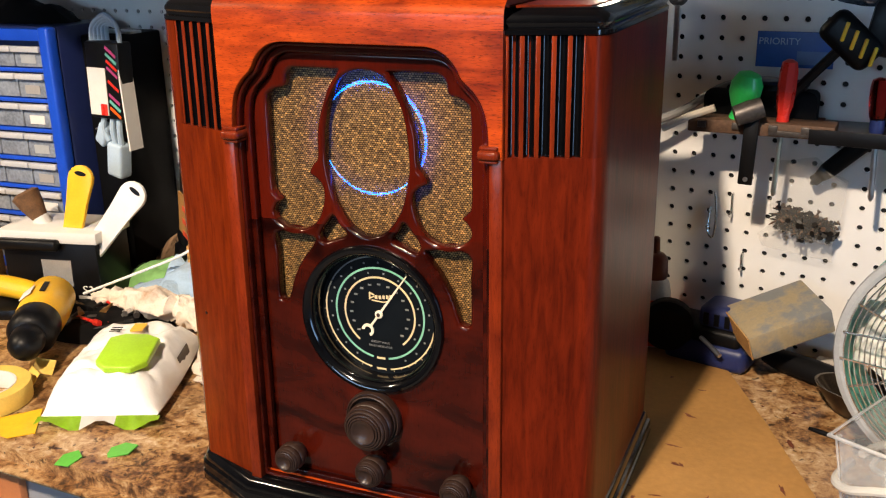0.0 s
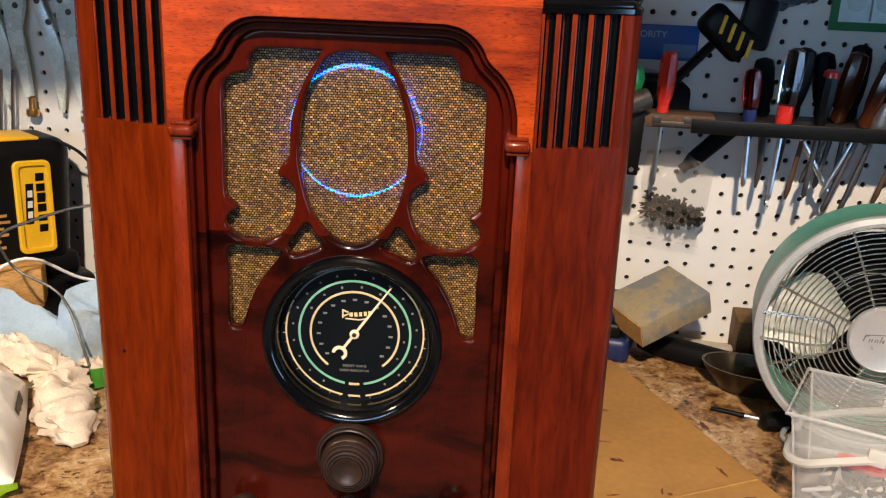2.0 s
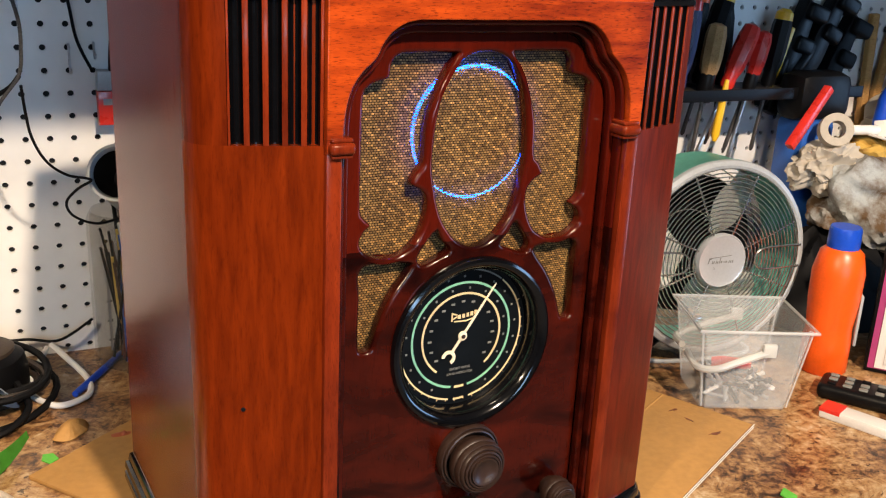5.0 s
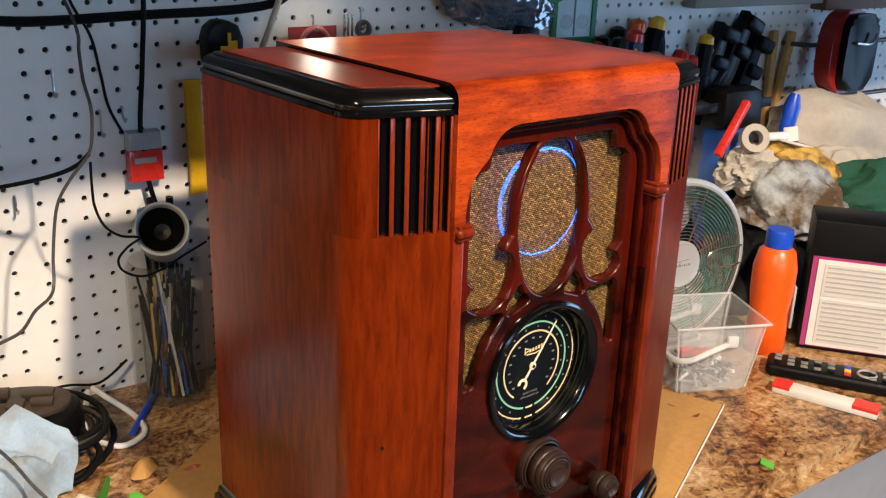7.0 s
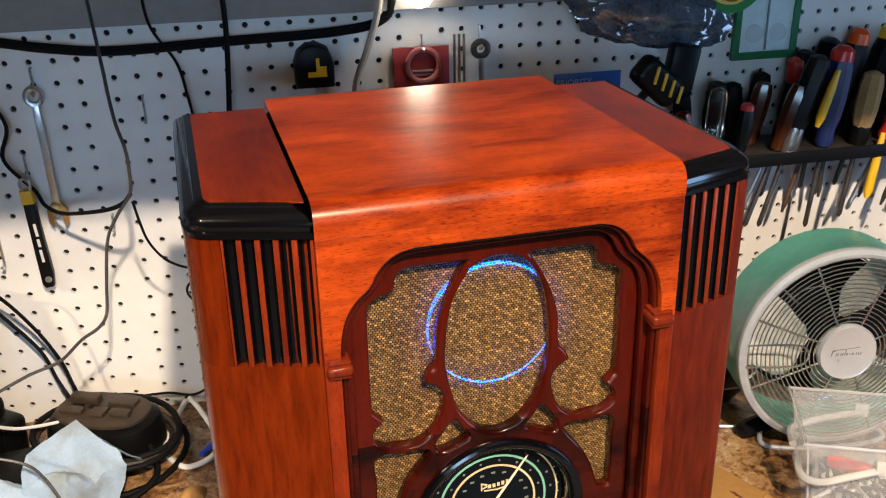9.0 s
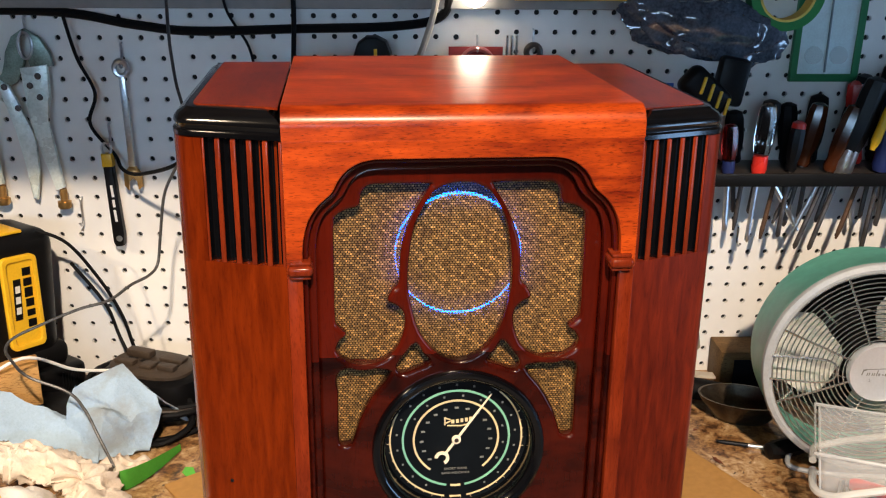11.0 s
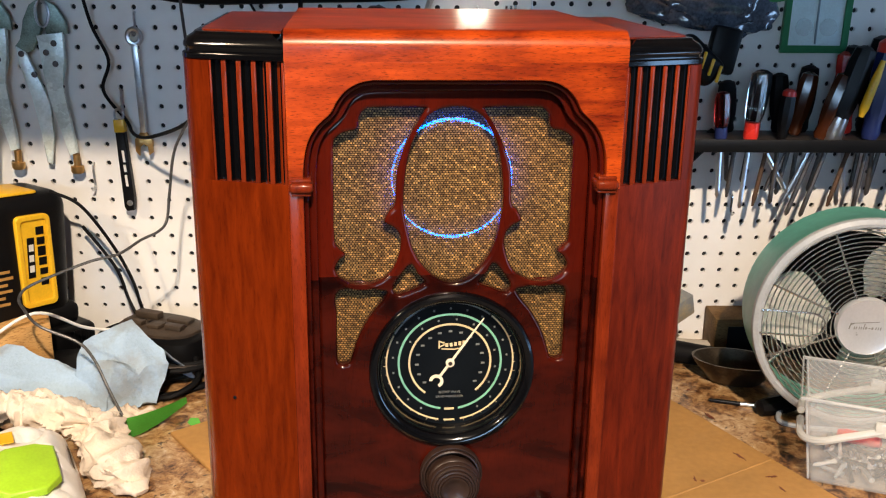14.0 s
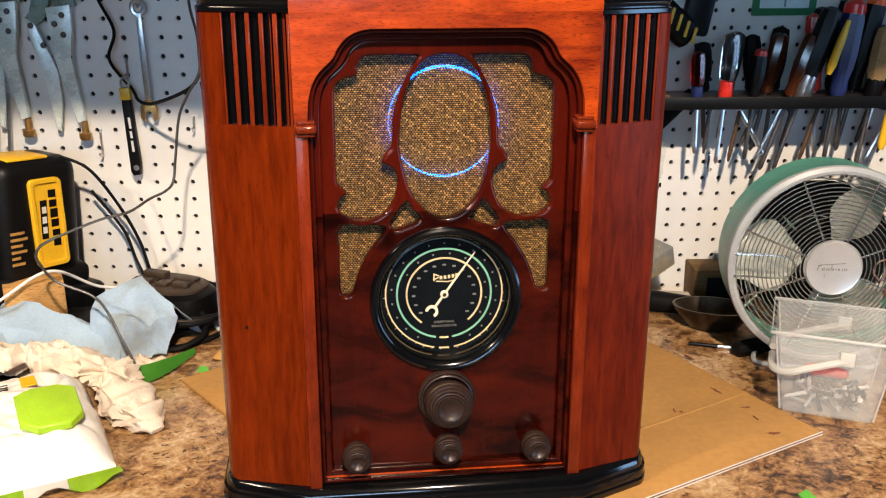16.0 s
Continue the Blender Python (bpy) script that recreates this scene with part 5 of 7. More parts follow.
def hook(x, z, drop=0.026, mat=STEEL):
    t = thing("peg_hook", "small bent steel hook in the pegboard", "hook", pose(x, WALL, z), "hooks in the pegboard")
    part("wire", tube(spline([(0, 0.004, 0.0), (0, -0.005, 0.0), (0, -0.006, -0.006), (0, -0.005, -drop), (0, -0.012, -drop - 0.006), (0, -0.019, -drop - 0.001)], 5), 0.0016, 6), mat, t)
    return t


Y_W = WALL - 0.012

# ---------------------------------------------------------------- tools on the left of the board


JAW_STEEL = plain("pitted jaw steel", (0.20, 0.26, 0.22), 0.4, 0.5, 0.5, 60)


def locking_pliers(x, z, flip=1, rot=0.0):
    t = thing("locking_pliers", "plated steel locking pliers hanging on the pegboard", "pliers", pose(x, Y_W, z, 0, rot, 0), "locking pliers on the board")
    s = flip
    t.matrix_basis = t.matrix_basis @ Matrix.Diagonal((1.22, 1.0, 1.22, 1))
    part("upper_jaw", flat([(a * s, b) for a, b in ((0, 0), (-12, -8), (-20, -24), (-24, -46), (-31, -52), (-28, -64), (-12, -56), (-4, -42), (0, -31), (-5, -24), (-6, -12), (0, -4))][::s], -0.004, 0.003, 0.0012), JAW_STEEL, t)
    part("lower_jaw", flat([(a * s, b) for a, b in ((1, 0), (16, -9), (25, -24), (27, -38), (4, -40), (2, -31), (9, -24), (8, -11), (2, -4))][::s], -0.003, 0.004, 0.0012), JAW_STEEL, t)
    part("jaw_edge", tube([((1.5 + 7.0 * math.cos(2 * math.pi * k / 20)) / 1000 * s, -0.0042, (-17 + 13.5 * math.sin(2 * math.pi * k / 20)) / 1000) for k in range(20)], 0.0016, 6, True), STEEL, t, "polished inner edge of the jaws")
    part("fixed_handle", flat([(a * s, b) for a, b in ((-6, -40), (22, -36), (22, -70), (16, -95), (22, -130), (27, -168), (18, -172), (9, -135), (2, -110), (-2, -80))][::s], -0.007, 0.0, 0.0016), GREEN_STEEL, t)
    part("lever", flat([(a * s, b) for a, b in ((-30, -52), (-20, -58), (-8, -88), (2, -112), (2, -150), (-3, -182), (-8, -180), (-12, -140), (-18, -104), (-28, -72))][::s], -0.006, -0.0008, 0.0016), GREEN_STEEL, t)
    for a, b in ((12, -48), (3, -58), (12, -70), (-24, -60), (-12, -82)):
        part("rivet", moved(lathe([(0.0035, 0), (0.003, 0.0015), (0.001, 0.002)], 12), pose(a / 1000 * s, -0.0072, b / 1000, 90, 0, 0)), DARK_STEEL, t)
    part("adjusting_screw", moved(lathe([(0.006, -0.012), (0.0075, -0.010), (0.0075, -0.004), (0.004, -0.003), (0.004, 0.010)], 12), pose(0.0245 * s, -0.003, -0.180)), BRASS, t, "knurled brass adjusting screw")
    return t


locking_pliers(-0.480, 1.366, 1, 1)
locking_pliers(-0.552, 1.372, 1, 3)
hook(-0.480, 1.380, 0.016)
hook(-0.549, 1.388, 0.018)

wr = thing("combination_wrench", "chromed combination wrench hanging from a hook", "wrench", pose(-0.362, Y_W, 1.3165))
part("shank", flat([(-4, -10), (4, -10), (5, -40), (6, -132), (-2, -132), (-3, -40)], -0.004, 0.001, 0.001), STEEL, wr)
part("ring_end", moved(tube([(0.0085 * math.cos(2 * math.pi * k / 24), 0, 0.0095 * math.sin(2 * math.pi * k / 24)) for k in range(24)], 0.0036, 8, True), pose(0, -0.001, 0)), STEEL, wr)
part("open_end", flat([(-2, -128), (6, -128), (14, -140), (13, -156), (8, -160), (8, -147), (2, -143), (-4, -148), (-5, -161), (-10, -154), (-10, -138)], -0.0045, 0.0015, 0.001), BRASS, wr, "tarnished open jaw")
hook(-0.362, 1.347, 0.024)

kn = thing("snap_knife", "black snap-off knife with yellow band hanging on a cord", "knife", pose(-0.391, Y_W, 1.206, 0, -2, 0))
part("body", flat([(-6.5, -16), (6.5, -16), (8.5, -110), (6, -127), (-4, -128), (-7, -122)], -0.008, 0.002, 0.002), BLACK_PL, kn)
part("yellow_band", flat([(-6.8, 0), (6.8, 0), (7, -17), (-7, -17)], -0.0088, 0.0025, 0.001), YELLOW_PL, kn)
part("ring", moved(tube([(0.006 * math.cos(2 * math.pi * k / 16), 0, 0.004 + 0.008 * math.sin(2 * math.pi * k / 16)) for k in range(16)], 0.0018, 6, True), pose(0, -0.003, 0.002)), STEEL, kn)
for z0, z1 in ((-42, -58), (-62, -72), (-76, -92)):
    part("scale_mark", flat([(-0.5, z0), (2.6, z0), (3.1, z1), (0, z1)], -0.0092, -0.0081, 0.0), PAPER, kn)
part("screw", moved(lathe([(0.0042, 0), (0.0036, 0.0012), (0.001, 0.0014)], 14), pose(0.0018, -0.0084, -0.116, 90)), STEEL, kn)
hook(-0.388, 1.243, 0.022)

for x, z, d in ((-0.436, 1.142, 0.030), (-0.243, 1.306, 0.024), (-0.193, 1.254, 0.024), (-0.166, 1.256, 0.010), (-0.300, 1.160, 0.012), (0.222, 1.066, 0.020), (0.250, 1.088, 0.022), (0.268, 1.008, 0.014), (0.46, 1.10, 0.02)):
    hook(x, z, d, STEEL if x < 0.2 else WIRE)

tm = thing("tape_measure", "black and yellow tape measure hanging on the pegboard", "tape measure", pose(-0.040, WALL - 0.018, 1.332))
part("case", flat([(-23, -24), (23, -24), (24, 4), (18, 20), (6, 26), (-8, 26), (-19, 18), (-24, 4)], -0.016, 0.015, 0.004), BLACK_PL, tm)
part("badge", flat([(-8, -10), (14, -10), (14, 2), (6, 2), (6, 12), (2, 12), (2, -4), (-8, -4)], -0.0175, -0.0155, 0.0), YELLOW_PL, tm)
rp = thing("hole_saw_pack", "red carded pack with a round window on a hook", "package", pose(0.092, WALL - 0.006, 1.318))
part("card", flat([(-35, -28), (35, -28), (35, 26), (-35, 26)], -0.002, 0.001, 0.0006), plain("dull red card", (0.30, 0.03, 0.03), 0.5), rp)
part("window_ring", moved(tube([(0.020 * math.cos(2 * math.pi * k / 28), 0, 0.020 * math.sin(2 * math.pi * k / 28)) for k in range(28)], 0.0035, 8, True), pose(0.002, -0.004, 0.004)), plain("pale red plastic", (0.42, 0.12, 0.12), 0.4), rp)
for z0 in (-2, -7):
    part("print_bar", flat([(-12, z0), (14, z0), (14, z0 - 2), (-12, z0 - 2)], -0.0032, -0.0021, 0.0), GREY_PRINT, rp)
hook(0.094, 1.357, 0.012)
w2 = thing("small_wrench", "small steel wrench hanging on a hook", "wrench", pose(0.166, Y_W, 1.338))
part("ring_end", tube([(0.009 * math.cos(2 * math.pi * k / 20), 0, 0.009 * math.sin(2 * math.pi * k / 20)) for k in range(20)], 0.0040, 8, True), DARK_STEEL, w2)
part("shank", flat([(-3.5, -10), (3.5, -10), (3.5, -80), (-3.5, -80)], -0.003, 0.002, 0.001), STEEL, w2)
hook(0.166, 1.365, 0.020)
bp = thing("blade_pack", "small red and grey tool pack hanging on the pegboard", "package", pose(-0.146, WALL - 0.012, 1.196))
part("pack", flat([(-21, -32), (21, -32), (21, 8), (-21, 8)], -0.010, 0.008, 0.003), RED_PL, bp)
part("grey_top", flat([(-21, 8), (21, 8), (20, 31), (-20, 31)], -0.010, 0.008, 0.003), GREY_PAINT, bp)
part("label_bar", flat([(-15, -8), (12, -8), (12, -1), (-15, -1)], -0.0112, -0.0098, 0.0), GREY_PRINT, bp)
yl = thing("yellow_rule", "yellow plastic strip hanging behind the radio", "rule")
part("strip", box(-0.088, WALL - 0.010, 1.135, -0.066, WALL - 0.002, 1.285, 0.002), YELLOW_PL, yl)

# ---------------------------------------------------------------- cables on the board
cord("thick_cable", "thick black cable sagging along the top of the board", [(-1.2, WALL - 0.020, 1.395), (-0.70, WALL - 0.018, 1.388), (-0.45, WALL - 0.018, 1.388), (-0.34, WALL - 0.018, 1.372), (-0.266, WALL - 0.018, 1.364), (-0.14, WALL - 0.018, 1.367), (-0.007, WALL - 0.018, 1.371), (0.048, WALL - 0.018, 1.384), (0.058, WALL - 0.026, 1.42)], 0.0058, BLACK_RUB)
cord("hanging_cable", "black cord hanging down the pegboard", [(-0.140, WALL - 0.030, 1.47), (-0.137, WALL - 0.028, 1.39), (-0.143, WALL - 0.020, 1.30), (-0.150, WALL - 0.018, 1.22), (-0.140, WALL - 0.018, 1.14), (-0.120, WALL - 0.02, 1.09)], 0.0032, BLACK_RUB)
BRAID = plain("grey metal braid", (0.075, 0.075, 0.075), 0.4, 0.4, 0.6, 420)
cord("braided_cable", "thin grey braided cable hanging free before the pegboard", [(-0.265, -0.157, 1.440), (-0.253, -0.207, 1.378), (-0.252, -0.207, 1.353), (-0.250, -0.204, 1.323), (-0.245, -0.203, 1.296), (-0.245, -0.200, 1.272), (-0.249, -0.192, 1.245), (-0.268, -0.182, 1.217), (-0.283, -0.175, 1.187), (-0.292, -0.175, 1.136), (-0.296, -0.182, 1.105), (-0.304, -0.195, 1.095), (-0.322, -0.208, 1.088), (-0.342, -0.232, 1.078), (-0.372, -0.246, 1.073), (-0.410, -0.262, 1.061), (-0.439, -0.272, 1.049), (-0.449, -0.274, 1.036), (-0.446, -0.272, 1.022), (-0.432, -0.268, 0.999), (-0.390, -0.266, 0.978), (-0.372, -0.268, 0.956), (-0.355, -0.280, 0.926), (-0.334, -0.300, 0.898)], 0.0018, BRAID)
cord("thin_wire", "thin black wire hanging on the pegboard", [(-0.225, WALL - 0.030, 1.46), (-0.222, WALL - 0.026, 1.395), (-0.198, WALL - 0.014, 1.345), (-0.190, WALL - 0.012, 1.30), (-0.184, WALL - 0.012, 1.26), (-0.170, WALL - 0.014, 1.226)], 0.0018, BLACK_RUB)
cord("knife_cord", "black cord running from the board round the knife", [(-0.425, WALL - 0.022, 1.385), (-0.416, WALL - 0.014, 1.33), (-0.398, WALL - 0.014, 1.285), (-0.408, WALL - 0.016, 1.245), (-0.382, -0.030, 1.204), (-0.369, -0.050, 1.191), (-0.346, -0.080, 1.190), (-0.312, -0.120, 1.202), (-0.278, -0.160, 1.218), (-0.259, -0.180, 1.231), (-0.249, -0.191, 1.244)], 0.0024, BLACK_RUB)
cord("beige_cord", "beige cord hanging from the grey board", [(0.045, WALL - 0.034, 1.46), (0.040, WALL - 0.030, 1.40), (0.026, WALL - 0.020, 1.35), (0.008, WALL - 0.018, 1.30), (0.004, WALL - 0.018, 1.22)], 0.0042, LINEN)
cord("looped_wire", "thin black wire bending into a loop by the jar", [(-0.248, -0.191, 1.235), (-0.246, -0.178, 1.206), (-0.242, -0.165, 1.178), (-0.230, -0.150, 1.150), (-0.211, -0.138, 1.132), (-0.191, -0.130, 1.125), (-0.187, -0.127, 1.121), (-0.201, -0.127, 1.113), (-0.213, -0.127, 1.099), (-0.207, -0.125, 1.083), (-0.184, -0.120, 1.071), (-0.158, -0.114, 1.074), (-0.128, -0.108, 1.085), (-0.098, -0.102, 1.095)], 0.0015, BLACK_RUB)

# ---------------------------------------------------------------- left bench
bat = thing("battery_charger", "black power tool battery with yellow panel on its charger", "battery", pose(-0.536, -0.118, BENCH, 0, 4, 54))
part("battery", box(-0.062, -0.050, 0.060, 0.062, 0.050, 0.248, 0.022, 5), BLACK_PL, bat)
part("battery_foot", box(-0.066, -0.053, 0.058, 0.070, 0.056, 0.092, 0.012, 3), BLACK_RUB, bat)
part("charger", box(-0.070, -0.066, 0.0, 0.085, 0.060, 0.062, 0.010, 3), BLACK_PL, bat)
for k in range(7):
    part("cooling_rib", box(0.045 + 0.004 * k, -0.0685, 0.022, 0.047 + 0.004 * k, -0.0655, 0.056, 0.0005), BLACK_RUB, bat)
part("top_panel", box(-0.040, -0.040, 0.246, 0.020, 0.022, 0.2505, 0.002), YELLOW_PL, bat, "yellow top label")


def rounded(x0, z0, x1, z1, r, lean=0.0, steps=5):
    """Rounded rectangle in x, z; its top shifted sideways by lean."""
    out = []
    for cx, cz, a0 in ((x1 - r, z0 + r, -90), (x1 - r, z1 - r, 0), (x0 + r, z1 - r, 90), (x0 + r, z0 + r, 180)):
        for k in range(steps + 1):
            a = radians(a0 + 90 * k / steps)
            z = cz + r * math.sin(a)
            out.append((cx + r * math.cos(a) + lean * (z - z0) / (z1 - z0), z))
    return out


plate("side_frame", rounded(-0.014, 0.098, 0.034, 0.222, 0.008, -0.008), [rounded(-0.008, 0.105, 0.028, 0.215, 0.005, -0.007)], -0.0565, -0.0490, YELLOW_PL, bat, 0.0012, "raised rim of the yellow side panel")
plate("side_inset", rounded(-0.0082, 0.1048, 0.0282, 0.2152, 0.005, -0.007), [], -0.0535, -0.0495, YELLOW_PL, bat, 0.0004, "yellow side panel")
for k, (w, gap) in enumerate(((0.0105, 0), (0.0100, 0), (0.0125, 0), (0.0105, 0), (0.0085, 0), (0.0100, 0))):
    z = 0.200 - 0.0138 * k
    lean = -0.007 * (z - 0.105) / 0.11
    part("logo_bar", box(0.0130 + lean, -0.0542, z - w / 2, 0.0240 + lean, -0.0534, z + w / 2, 0.0), BLACK_PL, bat)
for k in range(6):
    part("rating_bar", box(-0.050, -0.0512, 0.150 - 0.0085 * k, -0.050 + (0.020, 0.024, 0.016, 0.022, 0.012, 0.018)[k], -0.0496, 0.1535 - 0.0085 * k), plain("tan print", (0.45, 0.24, 0.06), 0.5), bat)
part("rating_label", box(-0.0060, -0.0542, 0.138, 0.0040, -0.0534, 0.192), BLACK_PL, bat)
for k in range(3):
    part("label_bar", box(-0.0040, -0.0546, 0.146 + 0.014 * k, 0.0024, -0.0541, 0.155 + 0.014 * k), PAPER, bat)
part("warning_label", box(-0.0645, -0.030, 0.075, -0.0618, 0.034, 0.150), plain("tan label", (0.34, 0.17, 0.05), 0.5), bat, "tan warning label with red bars")
for z in (0.085, 0.105, 0.125):
    part("label_bar", box(-0.0652, -0.030, z, -0.0644, 0.004, z + 0.008), plain("red print", (0.6, 0.06, 0.02), 0.5), bat)
cord("charger_lead", "black lead curving from the battery charger", [(-0.47, -0.10, 1.122), (-0.435, -0.09, 1.10), (-0.405, -0.07, 1.04), (-0.385, -0.06, 0.985), (-0.370, -0.06, 0.93), (-0.335, -0.07, 0.905)], 0.0023, BLACK_RUB)
cord("charger_lead", "second black lead beside the battery charger", [(-0.45, -0.05, 1.06), (-0.41, -0.05, 1.0), (-0.395, -0.05, 0.95), (-0.365, -0.08, 0.91), (-0.345, -0.10, 0.898)], 0.0023, BLACK_RUB)
cord("charger_lead", "black lead behind the battery", [(-0.62, -0.04, 0.93), (-0.585, -0.05, 0.935), (-0.562, -0.06, 1.0), (-0.566, -0.075, 1.06), (-0.555, -0.09, 1.11)], 0.0042, BLACK_RUB)
cord("white_cable", "grey white cable arching over the bench", [(-0.375, -0.10, 0.925), (-0.425, -0.14, 0.945), (-0.47, -0.19, 0.985), (-0.53, -0.23, 0.955), (-0.60, -0.27, 0.925), (-0.66, -0.30, 0.90)], 0.0021, WHITE_PL)
pl = thing("cable_plug", "black moulded plug end of a lead", "plug", pose(-0.343, -0.314, 0.887, 60, 0, 40))
part("plug_body", lathe([(0.003, -0.012), (0.0055, -0.006), (0.006, 0.010), (0.003, 0.016)], 10), BLACK_RUB, pl)

pw = thing("power_adapter", "dark brown power adapter wrapped in its black cable", "adapter", pose(-0.338, -0.100, BENCH, 0, 0, -22))
def oval(a, b, n=28, p=2.6):
    """Rounded-rectangle-like oval."""
    out = []
    for k in range(n):
        c, q = math.cos(2 * math.pi * k / n), math.sin(2 * math.pi * k / n)
        out.append((a * math.copysign(abs(c) ** (2 / p), c), b * math.copysign(abs(q) ** (2 / p), q)))
    return out


DUSTY = plain("dusty dark brown plastic", (0.040, 0.027, 0.018), 0.6, var=0.4, scale=50, bump=0.2)
part("body", loft(oval(0.072, 0.050), [(-0.006, 0.001), (0.0, 0.008), (0.0, 0.030), (-0.004, 0.046), (-0.012, 0.052)]), BLACK_PL, pw)
part("tray", loft(oval(0.060, 0.038), [(0.0, 0.0515), (0.0, 0.056), (-0.003, 0.058)]), DUSTY, pw, "dusty brown charging tray")
for x0, y0, x1, y1, h in ((-0.048, -0.020, -0.018, -0.008, 0.064), (-0.048, 0.006, -0.010, 0.020, 0.067), (-0.008, -0.022, 0.012, -0.004, 0.063), (0.018, -0.018, 0.044, -0.006, 0.065), (0.004, 0.006, 0.040, 0.022, 0.063)):
    part("contact_block", box(x0, y0, 0.0578, x1, y1, h, 0.0015), DUSTY, pw)
for k in range(4):
    part("slot", box(-0.040 + k * 0.022, -0.004, 0.0578, -0.026 + k * 0.022, 0.003, 0.0590), BLACK_PL, pw)
random.seed(11)
for k in range(6):
    pts, a0 = [], random.uniform(-0.3, 0.3)
    for j in range(24):
        a = 2 * math.pi * j / 24
        pts.append((0.004 * k + (0.078 + 0.003 * k) * math.cos(a + a0) + 0.006 * math.sin(2 * a + k), (0.058 + 0.004 * k) * math.sin(a + a0) - 0.004 * k, 0.006 + 0.0075 * (k % 5) + 0.007 * math.sin(a + 1.3 * k)))
    part("cable_turn", tube(pts, 0.0040, 7, True), BLACK_RUB if k % 3 else DUSTY, pw)
part("cable_loop", tube(spline([(0.075, -0.030, 0.030), (0.098, -0.062, 0.016), (0.082, -0.098, 0.006), (0.050, -0.104, 0.006), (0.040, -0.082, 0.010), (0.060, -0.060, 0.020)], 7), 0.0040, 7), BLACK_RUB, pw)


def folded(name, label, cat, rows, mat, seed, sub=14, thick=0.0016, amp=0.0035):
    """A sheet with sharp folds through rows of points, softly rumpled."""
    bm = bmesh.new()
    nr, nc = (len(rows) - 1) * sub + 1, (len(rows[0]) - 1) * sub + 1
    off = Vector((seed * 3.7, seed * 1.3, seed * 2.1))
    grid = []
    for i in range(nr):
        a, u = min(i // sub, len(rows) - 2), 0
        u = i / sub - a
        row = []
        for j in range(nc):
            b = min(j // sub, len(rows[0]) - 2)
            v = j / sub - b
            p = (Vector(rows[a][b]) * (1 - u) + Vector(rows[a + 1][b]) * u) * (1 - v) + (Vector(rows[a][b + 1]) * (1 - u) + Vector(rows[a + 1][b + 1]) * u) * v
            q = p * 26 + off
            p = p + noise.noise_vector(q) * amp + noise.noise_vector(q * 3) * amp * 0.32
            p.z -= 0.012 * max(0.0, 0.09 - abs(noise.noise(p * 9 + off))) / 0.09
            if i in (0, nr - 1) or j in (0, nc - 1):
                p = p + noise.noise_vector(q * 1.4 + off) * 0.004
            p.z = max(p.z, BENCH + 0.0022)
            row.append(bm.verts.new(p))
        grid.append(row)
    for i in range(nr - 1):
        for j in range(nc - 1):
            bm.faces.new((grid[i][j], grid[i + 1][j], grid[i + 1][j + 1], grid[i][j + 1]))
    bmesh.ops.recalc_face_normals(bm, faces=bm.faces[:])
    bmesh.ops.solidify(bm, geom=bm.faces[:], thickness=thick)
    return tagged(part(name, bm, mat), label, cat)


folded("blue_towel", "pale blue shop towel lying folded on the bench", "towel", [[(-0.575, -0.195, 0.886), (-0.49, -0.195, 0.890), (-0.45, -0.195, 0.886), (-0.42, -0.195, 0.886), (-0.37, -0.205, 0.884)], [(-0.555, -0.200, 0.950), (-0.484, -0.203, 0.946), (-0.452, -0.218, 0.934), (-0.425, -0.224, 0.930), (-0.362, -0.240, 0.914)], [(-0.560, -0.232, 0.930), (-0.498, -0.243, 0.923), (-0.457, -0.246, 0.918), (-0.42, -0.250, 0.908), (-0.365, -0.252, 0.900)], [(-0.600, -0.262, 0.885), (-0.525, -0.264, 0.885), (-0.457, -0.262, 0.882), (-0.41, -0.264, 0.881), (-0.372, -0.262, 0.881)]], BLUE_CLOTH, 3)
folded("blue_towel", "pale blue shop towel standing up in a peak", "towel", [[(-0.395, -0.160, 0.884), (-0.340, -0.125, 0.884), (-0.280, -0.165, 0.886)], [(-0.404, -0.222, 0.958), (-0.349, -0.186, 0.974), (-0.305, -0.212, 0.945)], [(-0.412, -0.236, 0.926), (-0.357, -0.250, 0.938), (-0.298, -0.224, 0.928)], [(-0.402, -0.248, 0.884), (-0.368, -0.256, 0.882), (-0.312, -0.238, 0.882)]], BLUE_CLOTH, 5)
heap("blue_towel", "pale blue shop towel crumpled beside the wipes", "towel", -0.545, -0.235, 0.085, 0.055, 0.065, BLUE_CLOTH, 5, 20, 0.6, 0.9, n=32, rings=11, smooth=False)
wb = thing("pine_block", "small orange pine block on the bench", "block", pose(-0.500, -0.175, BENCH + 0.038, 0, 0, 24))
part("block", box(-0.038, -0.022, 0, 0.038, 0.022, 0.052, 0.002), PINE, wb)
wb2 = thing("tool_case", "low black case under the towels", "case", pose(-0.49, -0.175, BENCH, 0, 0, 10))
part("case_body", box(-0.085, -0.055, 0.0, 0.085, 0.03, 0.0375, 0.006), BLACK_PL, wb2)


